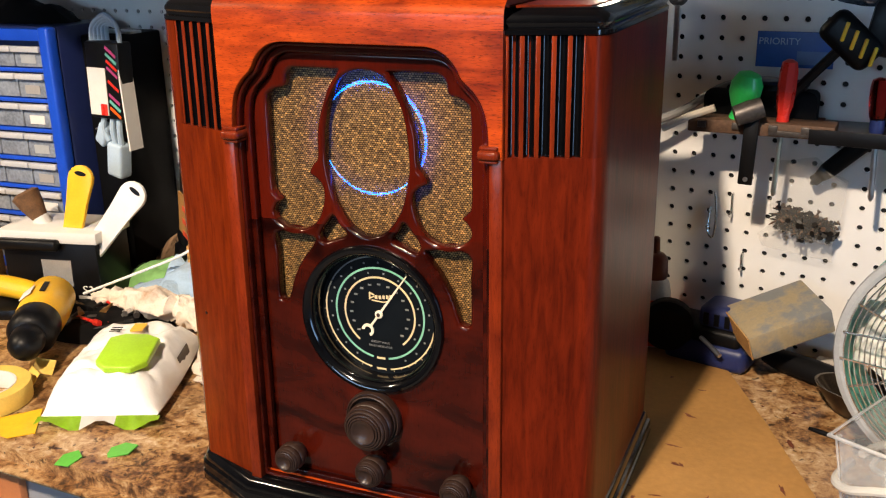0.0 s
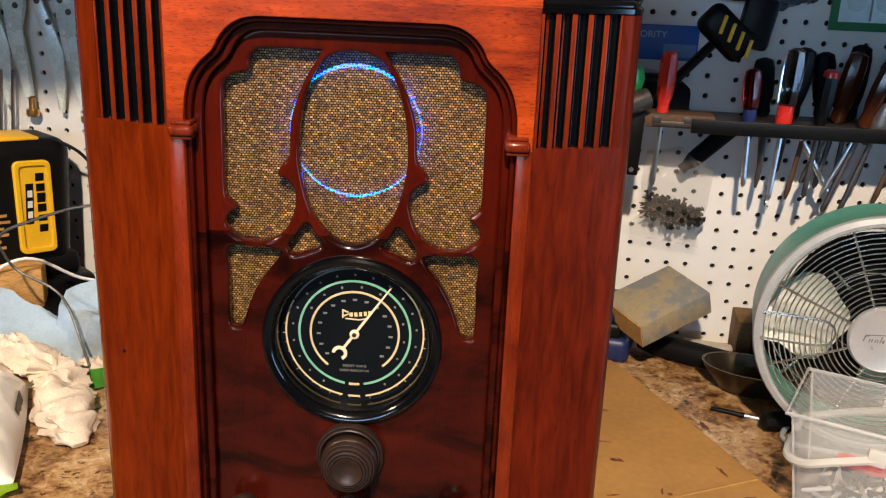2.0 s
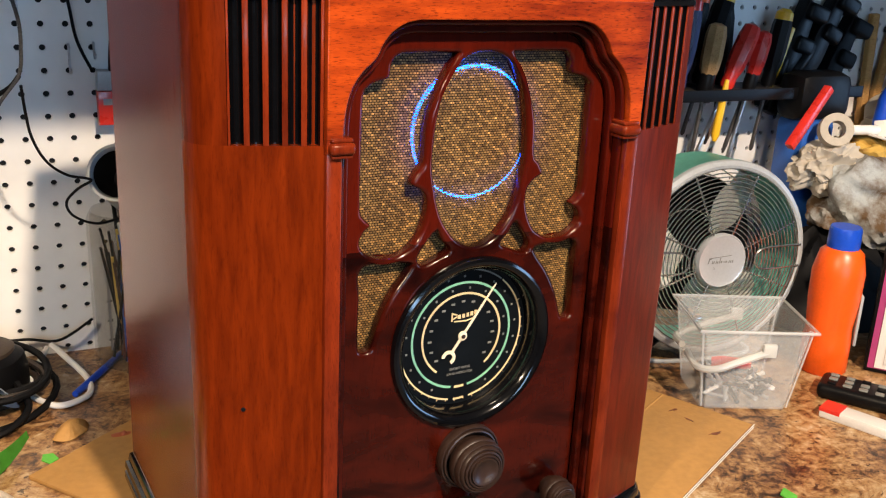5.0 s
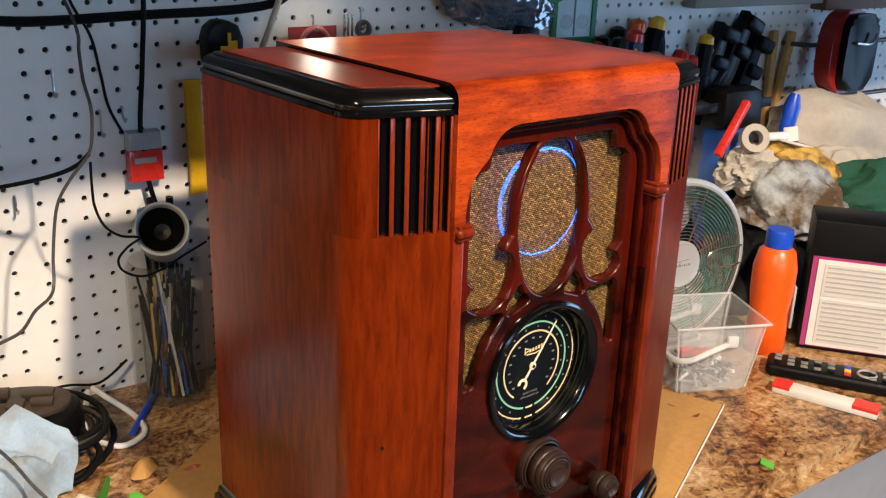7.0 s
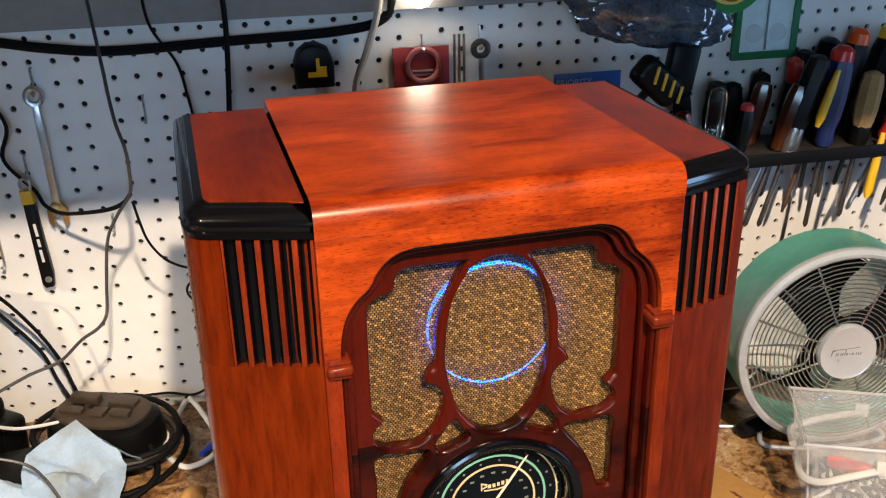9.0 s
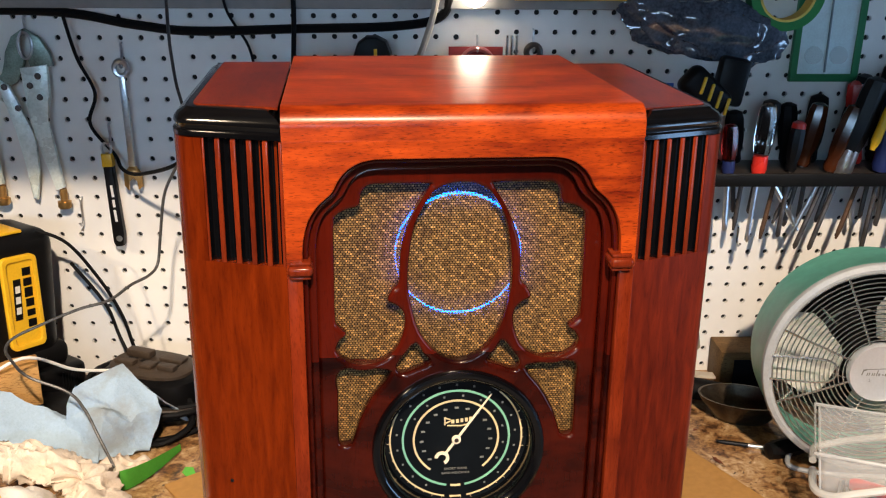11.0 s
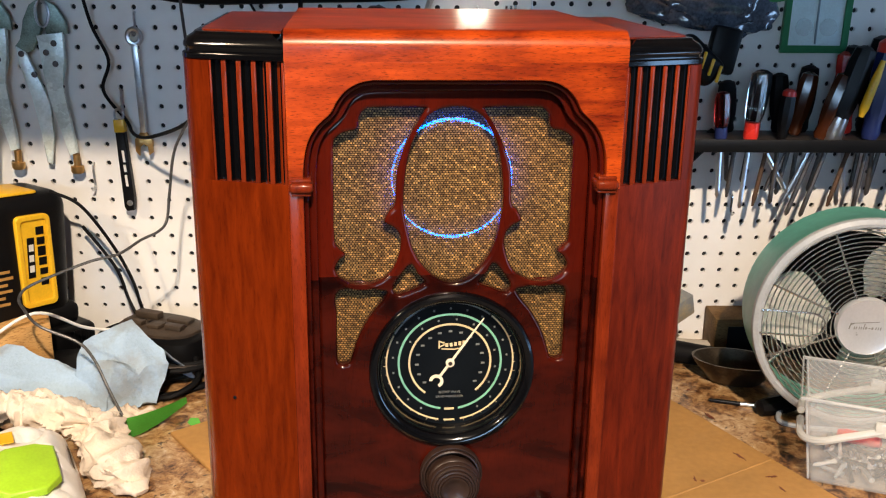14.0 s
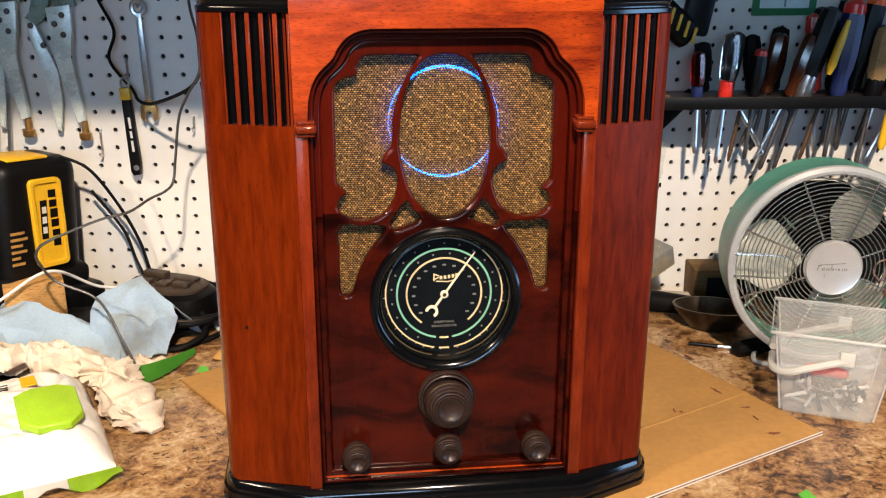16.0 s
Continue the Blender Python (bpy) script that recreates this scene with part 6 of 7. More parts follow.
def rope_rag(name, label, cat, path, radii, mat, seed):
    """A cloth twisted into a lumpy rope: creased folds run along it."""
    pts = spline(path, 16)
    n = len(pts)
    prof = [radii[0] + (radii[1] - radii[0]) * min(1.0, 0.25 + 5 * k / n, 6 * (1 - k / n)) ** 0.7 for k in range(n)]
    bm = tube(pts, 0.02, 64, False, prof)
    off = Vector((seed * 3.1, seed * 1.7, seed * 5.3))
    for v in bm.verts:
        c = min(pts, key=lambda p: (p - v.co).length_squared)
        out = v.co - c
        q = v.co * 30 + off
        q = q + noise.noise_vector(q * 0.5) * 1.6
        crease = abs(noise.noise(q)) + 0.5 * abs(noise.noise(q * 2.2 + off))
        wide = 1.0 + 0.55 * noise.noise(v.co * 13 + off) + 0.9 * (0.42 - 1.5 * crease)
        v.co = c + Vector((out.x * wide * 1.15, out.y * wide * 1.15, out.z * wide * 0.85)) + noise.noise_vector(v.co * 60 + off) * 0.003
        v.co.z = max(v.co.z, BENCH + 0.0008)
    return tagged(part(name, bm, mat), label, cat)


rope_rag("white_rag", "crumpled cream cotton rag draped round the wipes packet", "rag", [(-0.640, -0.300, 0.898), (-0.560, -0.292, 0.902), (-0.480, -0.290, 0.904), (-0.420, -0.296, 0.902), (-0.372, -0.318, 0.900), (-0.344, -0.352, 0.898), (-0.316, -0.392, 0.892), (-0.292, -0.424, 0.887), (-0.272, -0.444, 0.882)], (0.005, 0.020), CREAM_CLOTH, 9)
rope_rag("white_rag", "small end of cream cotton rag lying behind the tape", "rag", [(-0.352, -0.285, 0.886), (-0.325, -0.286, 0.888), (-0.298, -0.276, 0.884)], (0.005, 0.013), CREAM_CLOTH, 12)
lf = thing("green_strip", "curled strip of green tape on the worktop", "tape", pose(-0.300, -0.290, BENCH))
bm = bmesh.new()
prev = None
for k in range(13):
    f = k / 12
    x, y, z = -0.028 + 0.056 * f, -0.034 + 0.082 * f * f, 0.002 + 0.006 * f
    w = 0.024 * (1 - 0.75 * f ** 2)
    row = [bm.verts.new((x, y, z)), bm.verts.new((x - 0.002, y + 0.004, z + w))]
    if prev:
        bm.faces.new((prev[0], row[0], row[1], prev[1]))
    prev = row
bmesh.ops.solidify(bm, geom=bm.faces[:], thickness=0.0008)
part("strip", bm, GREEN_TAPE, lf)
for i, (x, y, s, r) in enumerate(((-0.322, -0.637, 1.0, 20), (-0.285, -0.598, 1.2, -30), (-0.255, -0.28, 0.6, 50))):
    t = thing("green_scrap", "torn scrap of green tape on the worktop", "tape", pose(x, y, BENCH, 0, 0, r))
    part("scrap", moved(prism([(-0.012 * s, -0.010 * s), (0.006 * s, -0.013 * s), (0.014 * s, 0.004 * s), (0.004 * s, 0.016 * s), (-0.010 * s, 0.008 * s)], 0.0005, 0.0016), pose(0, 0, 0, 6, -4, 0)), GREEN_TAPE, t)

# wipes packet
wp = thing("wipes_packet", "white soft packet of wipes with lime green lid", "packet", pose(-0.400, -0.468, BENCH, 0, 0, -63))
bm = bmesh.new()
NX, NY = 56, 36
LX, LY = 0.108, 0.072
tops, bots = [], []
for i in range(NX + 1):
    rt, rb = [], []
    for j in range(NY + 1):
        a, b = 2 * i / NX - 1, 2 * j / NY - 1
        px = a * LX
        py = b * LY * (1 - 0.05 * a * a)
        f = max(0.0, (1 - abs(a) ** 5)) * max(0.0, (1 - abs(b) ** 4))
        nz = noise.noise(Vector((px * 28, py * 28, 2))) * 0.009 + noise.noise(Vector((px * 70, py * 70, 5))) * 0.004 - 0.005 * max(0.0, 0.14 - abs(noise.noise(Vector((px * 16, py * 22, 9))))) / 0.14
        rt.append(bm.verts.new((px, py, 0.012 + (0.046 + nz) * f ** 0.7)))
        rb.append(bm.verts.new((px, py, 0.012 - 0.0115 * f ** 0.3)))
    tops.append(rt)
    bots.append(rb)
for i in range(NX):
    for j in range(NY):
        bm.faces.new((tops[i][j], tops[i + 1][j], tops[i + 1][j + 1], tops[i][j + 1]))
        bm.faces.new((bots[i][j + 1], bots[i + 1][j + 1], bots[i + 1][j], bots[i][j]))
for i in range(NX):
    bm.faces.new((bots[i][0], bots[i + 1][0], tops[i + 1][0], tops[i][0]))
    bm.faces.new((tops[i][NY], tops[i + 1][NY], bots[i + 1][NY], bots[i][NY]))
for j in range(NY):
    bm.faces.new((tops[0][j], tops[0][j + 1], bots[0][j + 1], bots[0][j]))
    bm.faces.new((bots[NX][j], bots[NX][j + 1], tops[NX][j + 1], tops[NX][j]))
part("wrapper", bm, WHITE_FILM, wp)
for s in (-1, 1):
    fin = bmesh.new()
    row = []
    for j in range(15):
        b = 2 * j / 14 - 1
        row.append((fin.verts.new((s * LX, b * LY, 0.012)), fin.verts.new((s * (LX + 0.013), b * LY * 1.02, 0.006 + 0.007 * math.sin(b * 7 + s)))))
    for a, b in zip(row, row[1:]):
        fin.faces.new((a[0], b[0], b[1], a[1]))
    bmesh.ops.solidify(fin, geom=fin.faces[:], thickness=0.0006)
    for f in fin.faces:
        f.material_index = 1 if s > 0 and abs(f.calc_center_median().y) > LY * 0.34 else 0
    part("sealed_fin", fin, (WHITE_FILM, LIME), wp, "crimped end of the wrapper with green corners")
part("lid", moved(prism([(-0.040, -0.014), (-0.030, -0.031), (0.025, -0.031), (0.041, -0.016), (0.041, 0.016), (0.025, 0.031), (-0.030, 0.031), (-0.040, 0.014)], 0.0, 0.008, 0.003, 3), pose(0.040, 0.018, 0.0580, -2, 6, 0)), LIME, wp, "lime green hinged lid")
part("yellow_tag", moved(box(-0.012, -0.008, 0, 0.012, 0.008, 0.0012), pose(-0.040, 0.006, 0.0600)), YELLOW_PL, wp)
part("brand_patch", moved(box(-0.014, -0.006, 0, 0.014, 0.006, 0.0012), pose(0.020, -0.056, 0.040, 45, 0, 0)), plain("dark red print", (0.16, 0.03, 0.03), 0.5), wp)
part("end_patch", moved(box(-0.022, -0.006, 0, 0.022, 0.006, 0.0012), pose(-0.02, 0.066, 0.030, -78, 0, 0)), plain("dark print", (0.06, 0.04, 0.03), 0.5), wp)
for k in range(3):
    part("print_mark", moved(box(-0.007, -0.001, 0, 0.007, 0.001, 0.0008), pose(-0.042 + k * 0.006, -0.022, 0.0595, 0, 0, 90)), BLACK_PL, wp)

# white cable loop and scraps near the jar
cord("white_loop", "white cable lying in a loop on the worktop", [(-0.245, -0.045, BENCH + 0.02), (-0.262, -0.085, BENCH + 0.006), (-0.266, -0.135, BENCH + 0.004), (-0.240, -0.172, BENCH + 0.004), (-0.208, -0.155, BENCH + 0.004), (-0.206, -0.11, BENCH + 0.004), (-0.226, -0.06, BENCH + 0.012), (-0.240, -0.040, BENCH + 0.022)], 0.0036, WHITE_PL)
cord("black_wire", "thin black wire along the foot of the board", [(-0.33, -0.045, BENCH + 0.034), (-0.27, -0.035, BENCH + 0.030), (-0.23, -0.04, BENCH + 0.026), (-0.19, -0.03, BENCH + 0.045)], 0.0018, BLACK_RUB)
pen = thing("blue_marker", "blue pen lying on the worktop", "pen", pose(-0.190, -0.100, BENCH + 0.0045, 90, 0, -32))
part("barrel", lathe([(0.002, -0.06), (0.0042, -0.054), (0.0042, 0.05), (0.0038, 0.06)], 10), BLUE_PL, pen)
heap("brown_leaf_scrap", "crumpled brown paper scrap with leaf on the worktop", "scrap", -0.232, -0.232, 0.022, 0.014, 0.016, CARD, 31, 40, 1.3, n=20, rings=6, smooth=False)
heap("copper_scrap", "torn reddish scrap on the worktop", "scrap", -0.182, -0.262, 0.020, 0.012, 0.012, plain("copper paper", (0.40, 0.10, 0.04), 0.6), 33, 10, 1.3, n=18, rings=6, smooth=False)
under = thing("wood_offcut", "pale wooden board under the radio on the worktop", "board")
part("offcut", moved(box(-0.10, -0.12, 0.0005, 0.12, 0.10, 0.005, 0.001), pose(-0.135, -0.33, BENCH, 0, 0, 38)), CARD, under)

# jar of ties with a black funnel
jar = thing("glass_jar", "tall glass jar full of coloured cable ties by the board", "jar", pose(-0.144, -0.071, BENCH) @ Matrix.Diagonal((1.27, 1.27, 1.05, 1)))
part("glass", lathe([(0.036, 0.0), (0.038, 0.004), (0.038, 0.175), (0.034, 0.185), (0.0335, 0.185), (0.0355, 0.174), (0.0355, 0.006), (0.001, 0.005)], 32, False), GLASS, jar)
random.seed(17)
for k in range(80):
    a, r = random.uniform(0, 6.28), random.uniform(0.004, 0.026)
    b, r2 = a + random.uniform(-1.6, 1.6), random.uniform(0.004, 0.028)
    part("cable_tie", tube([(r * math.cos(a), r * math.sin(a), 0.010), (r2 * math.cos(b), r2 * math.sin(b), random.uniform(0.12, 0.176))], 0.0017, 4), (BLACK_PL, TAPE_Y, BLACK_RUB, GREY_PRINT, BLACK_PL, RUSTY, BLACK_RUB, SIGN_BLUE, BLACK_PL, PAPER, BLACK_RUB, BROWN_PL)[k % 12], jar)
can = thing("black_nozzle", "grey tube with black open mouth resting on the jar", "nozzle", pose(-0.145, -0.080, 1.106, 64, 0, -18))
part("tube", lathe([(0.031, -0.05), (0.031, 0.045), (0.0325, 0.050), (0.0295, 0.050), (0.027, 0.045), (0.026, -0.045), (0.001, -0.046)], 32, False), GREY_PAINT, can)
part("liner", lathe([(0.0265, 0.044), (0.024, 0.040), (0.010, 0.020), (0.001, 0.018)], 28, False), BLACK_PL, can)
for k in range(7):
    t = thing("brush_stem", "dark tool stem standing in the glass jar", "tool", pose(-0.157 + 0.005 * k, -0.050 - 0.004 * (k % 2), 1.05, 0, -4 + 1.6 * k, 0), "stems in the jar")
    part("stem", lathe([(0.0022, -0.163), (0.0026, 0.02), (0.0055, 0.04), (0.0050, 0.075 + 0.01 * (k % 3))], 8), (BLACK_PL, DARK_STEEL, BLACK_PL)[k % 3], t)

# ---------------------------------------------------------------- far left: organiser, boxes, drill
org = thing("drawer_organizer", "blue plastic organizer with rows of clear small drawers", "organizer", pose(-0.768, -0.195, BENCH + 0.0, 0, 0, 6))
DRAWER_LIP = plain("milky drawer lip", (0.50, 0.51, 0.53), 0.35)
OW, OH, OD = 0.34, 0.412, 0.14
part("back_shell", box(-OW, 0.010, 0.0, 0.0, OD, OH, 0.004), NAVY, org)
for x0, x1 in ((-0.022, 0.0), (-OW, -OW + 0.022)):
    part("side_frame", box(x0, -0.012, 0.0, x1, 0.010, OH, 0.005, 3), BLUE_PL, org, "royal blue frame upright")
for k in range(9):
    z = k * 0.0488
    part("rail", box(-OW + 0.022, -0.006, z, -0.022, 0.010, z + (0.006 if 0 < k < 8 else 0.018), 0.001), BLUE_PL, org)
for k in range(8):
    for j in range(5):
        x1 = -0.0235 - j * 0.0592
        z = k * 0.0488 + (0.019 if k == 0 else 0.0075)
        h = 0.0395 if k < 7 else 0.034
        d = part("drawer", box(x1 - 0.0572, -0.004, z, x1, 0.012, z + h - 0.006, 0.002), plain("drawer front", (0.22, 0.25, 0.30), 0.2, var=0.5, scale=22) if (k, j) == (0, 0) else bpy.data.materials["drawer front"], org)
        part("drawer_lip", box(x1 - 0.0572, -0.012, z + h - 0.010, x1, -0.002, z + h - 0.001, 0.0015), DRAWER_LIP, d)
        if (k * 3 + j) % 3 == 0:
            part("drawer_filling", box(x1 - 0.044, -0.0052, z + 0.006, x1 - 0.014, -0.0042, z + 0.020), (GREY_PRINT, GREY_PAINT, PAPER)[(k + j) % 3], d)
bb = thing("black_case", "tall matt black case behind the organizer", "case")
part("case", box(-0.88, -0.135, BENCH, -0.712, WALL - 0.002, 1.272, 0.004), BLACK_RUB, bb)
ts = thing("tool_strip", "long steel rule and tools lying on top of the case", "tool")
part("rule", box(-0.95, -0.10, 1.2722, -0.70, -0.075, 1.277, 0.001), STEEL, ts)
heap("black_bag", "black cloth bag on top of the organizer", "bag", -0.92, -0.13, 0.13, 0.05, 0.05, BLACK_RUB, 41, 0, 1.0, n=30, rings=10, z=BENCH + OH)

ext = thing("extension_cord_pack", "coiled pale blue extension cord in a striped black card sleeve", "cord pack", pose(-0.692, -0.158, 1.150, 0, 2, 4) @ Matrix.Diagonal((0.70, 1, 1, 1)))
part("sleeve", box(-0.048, -0.020, -0.002, 0.046, 0.012, 0.118, 0.004), BLACK_PL, ext, "black card sleeve")
part("label_panel", box(-0.045, -0.0215, 0.004, 0.006, -0.0202, 0.078), PAPER, ext)
part("red_mark", box(-0.014, -0.0222, 0.004, 0.004, -0.0216, 0.022), RED_PL, ext)
for k, mat in enumerate((PINK, TEAL, RED_PL, PINK, BLACK_PL, RED_PL, BLACK_PL, PINK, TEAL, ORANGE_PL)):
    if mat is BLACK_PL:
        continue
    part("stripe", moved(box(-0.016, -0.0008, -0.0024, 0.016, 0.0, 0.0024), pose(0.0255, -0.0205, 0.104 - 0.0105 * k, 0, 28, 0)), mat, ext)
part("side_flap", moved(box(-0.002, -0.018, -0.010, 0.002, 0.012, 0.118), pose(0.054, -0.002, -0.04, 0, -6, 0)), PAPER, ext)
CORD_BLUE = plain("pale blue cord", (0.42, 0.54, 0.66), 0.4)
for k in range(5):
    w = 0.040 - 0.006 * k
    pts = spline([(-w, -0.008 + 0.004 * k, 0.112), (-w * 0.9, -0.008 + 0.004 * k, 0.140), (0, -0.006 + 0.004 * k, 0.158 - 0.004 * k), (w * 0.9, -0.008 + 0.004 * k, 0.140), (w, -0.008 + 0.004 * k, 0.112)], 6)
    part("cord_loop", tube(pts, 0.0042, 7), CORD_BLUE, ext)
for x, s in ((-0.024, 0.9), (0.0, 1.1), (0.018, 1.0)):
    part("cord_tail", tube(spline([(x, -0.008, 0.0), (x * 1.1, -0.012, -0.02), (x * 0.8 + 0.004, -0.010, -0.045 * s)], 6), 0.0055, 7), CORD_BLUE, ext)
part("socket_block", moved(box(-0.020, -0.014, -0.056, 0.022, 0.014, 0.0, 0.006, 3), pose(0.006, -0.006, -0.042, 0, 8, 0)), CORD_BLUE, ext, "pale blue triple socket end")
part("plug", moved(box(-0.014, -0.010, -0.020, 0.012, 0.010, 0.016, 0.005, 3), pose(-0.034, -0.004, -0.030, 0, 30, 0)), CORD_BLUE, ext)
for k in range(2):
    part("prong", tube([(-0.044, -0.006 + 0.008 * k, -0.020), (-0.058, -0.006 + 0.008 * k, -0.024)], 0.0014, 5), STEEL, ext)
bag = thing("clear_pouch", "clear plastic pouch with brass bits hanging on the board", "pouch", pose(-0.585, WALL - 0.014, 1.16))
part("pouch", flat([(-40, -110), (36, -112), (40, 60), (30, 110), (-30, 112), (-42, 60)], -0.006, 0.006, 0.003), FILM, bag)
random.seed(3)
for k in range(9):
    part("brass_bit", moved(lathe([(0.003, -0.012), (0.004, 0), (0.002, 0.012)], 8), pose(random.uniform(-0.03, 0.03), -0.001, random.uniform(-0.1, -0.06), random.uniform(0, 180), random.uniform(0, 180), 0)), BRASS, bag)
for k in range(3):
    part("chrome_bar", tube([(-0.016 + 0.018 * k, -0.004, -0.05), (-0.006 + 0.018 * k, -0.004, 0.04)], 0.0028, 6), STEEL, bag)
part("card_header", flat([(-34, 60), (0, 60), (0, 96), (-34, 96)], -0.0075, -0.0062, 0.0), BLACK_PL, bag)

sh = thing("shaver_box", "black product box with white lining and silver window", "box", pose(-0.722, -0.262, BENCH, 0, 0, 16))
part("box_shell", box(-0.085, -0.045, 0.0, 0.075, 0.050, 0.105, 0.003), BLACK_PL, sh)
part("white_lining", box(-0.090, -0.050, 0.100, 0.080, 0.052, 0.118, 0.002), PAPER, sh, "white card lining")
part("curved_handle", moved(box(-0.085, -0.012, -0.008, 0.020, 0.004, 0.010, 0.006, 3), pose(0.0, -0.052, 0.098)), BLACK_PL, sh)
part("silver_window", box(-0.020, -0.0468, 0.030, 0.030, -0.0452, 0.072, 0.0), plain("silver print", (0.45, 0.45, 0.44), 0.25, 0.5), sh)
cu = bpy.data.curves.new("lettering", "FONT")
cu.body, cu.size, cu.extrude = "S3", 0.020, 0.0002
tmp = new("tmp", cu)
me = bpy.data.meshes.new_from_object(tmp)
bpy.data.objects.remove(tmp)
me.transform(pose(0.044, -0.0458, 0.018, 90))
me.materials.clear()
me.materials.append(PAPER)
new("lettering", me).parent = sh
part("print_bar", box(0.036, -0.0466, 0.010, 0.068, -0.0452, 0.015, 0.0), PAPER, sh)


def scraper(x, y, z, mat, label, rot, s=1.0):
    t = thing("scraper", label, "scraper", pose(x, y, z, -12, rot, 10))
    bm = prism([(a * s, b * s) for a, b in [(-0.016, -0.075), (0.016, -0.075), (0.018, 0.0)] + [(0.022 * math.cos(radians(q)), 0.035 + 0.022 * math.sin(radians(q))) for q in range(0, 181, 20)] + [(-0.018, 0.0)]], 0, 0.006, 0.0015)
    part("blade", moved(bm, pose(0, 0, 0, 90, 0, 0)), mat, t)
    part("slot", moved(prism([(p * s, q * s) for p, q in ellipse(0.010, 0.0035, 14, 0, 0.044)], 0.0, 0.0068), pose(0, -0.0003, 0, 90, 0, 0)), BLACK_PL, t)
    return t


scraper(-0.686, -0.262, 1.035, YELLOW_PL, "yellow plastic scraper standing in the box", 10)
scraper(-0.612, -0.250, 1.022, WHITE_PL, "white plastic scraper standing in the box", 38)
br = thing("paint_brush", "stiff brown brush standing in the box", "brush", pose(-0.775, -0.275, 1.02, 8, -28, 0))
part("bristles", lathe([(0.012, -0.02), (0.018, 0.0), (0.022, 0.022), (0.016, 0.026)], 14), plain("brown bristle", (0.14, 0.07, 0.03), 0.9, var=0.5, scale=90, bump=0.6), br)
part("ferrule", lathe([(0.013, -0.05), (0.013, -0.019)], 12), PAPER, br)

dr = thing("cordless_drill", "yellow and black cordless drill lying on the bench", "drill", pose(-0.600, -0.425, BENCH + 0.045, 0, 0, -52))
part("motor_housing", moved(lathe([(0.024, -0.085), (0.032, -0.070), (0.034, -0.020), (0.033, 0.015), (0.029, 0.030)], 28), pose(0, 0, 0, 90, 0, 90)), YELLOW_PL, dr, "yellow motor housing")
part("gear_collar", moved(lathe([(0.029, 0.0), (0.032, 0.006), (0.032, 0.040), (0.027, 0.050), (0.020, 0.054)], 28), pose(0.028, 0, 0, 90, 0, 90)), BLACK_PL, dr)
part("chuck", moved(lathe([(0.020, 0.0), (0.022, 0.008), (0.021, 0.030), (0.014, 0.042), (0.006, 0.046)], 24), pose(0.082, 0, 0, 90, 0, 90)), BLACK_PL, dr)
part("grip", moved(box(-0.020, -0.016, -0.045, 0.018, 0.016, 0.0, 0.008, 3), pose(-0.045, -0.026, 0.008, 62, 0, 0)), BLACK_PL, dr)
# White patch painted on as the highlight of the yellow housing.
part("white_glint", moved(box(-0.016, -0.010, 0.0, 0.016, 0.010, 0.0012, 0.0005), pose(-0.010, -0.018, 0.029, 34, 0, 0)), PAPER, dr)
part("logo_bar", moved(box(-0.018, -0.0035, 0.0, 0.018, 0.0035, 0.0012), pose(-0.018, 0.004, 0.034, -6, 0, 0)), BLACK_PL, dr)
part("heel", moved(lathe([(0.010, -0.01), (0.022, 0.0), (0.0245, 0.012)], 20), pose(-0.094, 0, 0, 90, 0, 90)), BLACK_PL, dr)
dr2 = thing("yellow_tool", "yellow power tool handle behind the drill", "tool", pose(-0.735, -0.360, BENCH + 0.030, 0, 0, 24))
part("handle", tube(spline([(-0.07, 0, 0.012), (-0.02, 0, 0.014), (0.03, -0.004, 0.004), (0.05, -0.02, -0.004)], 6), 0.0165, 12), YELLOW_PL, dr2)
part("black_base", box(-0.06, -0.035, -0.030, 0.07, 0.03, -0.012, 0.006), BLACK_PL, dr2)
random.seed(19)
for k in range(22):
    t = thing("drill_bit", "loose steel bit among the tools on the bench", "bit", pose(-0.60 + random.uniform(-0.06, 0.07), -0.335 + random.uniform(-0.04, 0.04), BENCH + 0.006 + 0.016 * random.random(), 88, random.uniform(-10, 10), random.uniform(0, 180)), "loose bits on the bench")
    part("bit", lathe([(0.0015, -0.03), (0.0030, -0.026), (0.0030, 0.012), (0.0048, 0.014), (0.0048, 0.026)], 7), (STEEL, DARK_STEEL, BRASS, RED_PL, BLACK_PL)[k % 5], t)
tr = thing("masking_tape_roll", "roll of yellow masking tape lying on the worktop", "tape", pose(-0.525, -0.585, BENCH))
part("tape", lathe([(0.0400, 0.001), (0.0560, 0.001), (0.0565, 0.004), (0.0565, 0.021), (0.0560, 0.024), (0.0400, 0.024), (0.0395, 0.012), (0.0400, 0.001)], 56, False), TAPE_Y, tr)
flap = thing("tape_strip", "loose strip of yellow tape by the bench edge", "tape", pose(-0.435, -0.605, BENCH, 0, 0, 0))
part("strip", prism([(-0.037, 0.0), (-0.009, 0.038), (0.032, -0.008), (0.012, -0.030), (-0.020, -0.030)], 0.0006, 0.0016), YELLOW_PL, flap)
part("core", lathe([(0.0380, 0.001), (0.0398, 0.001), (0.0398, 0.0245), (0.0380, 0.0245), (0.0380, 0.001)], 48, False), PAPER, tr)
for x, y, r in ((-0.527, -0.497, 10), (-0.520, -0.525, -24)):
    t = thing("tape_scrap", "torn yellow tape tab standing on the bench", "tape", pose(x, y, BENCH, 0, 0, r))
    part("tab", moved(box(-0.016, -0.0004, 0, 0.016, 0.0004, 0.020), pose(0, 0, 0, -38, 0, 0)), TAPE_Y, t)
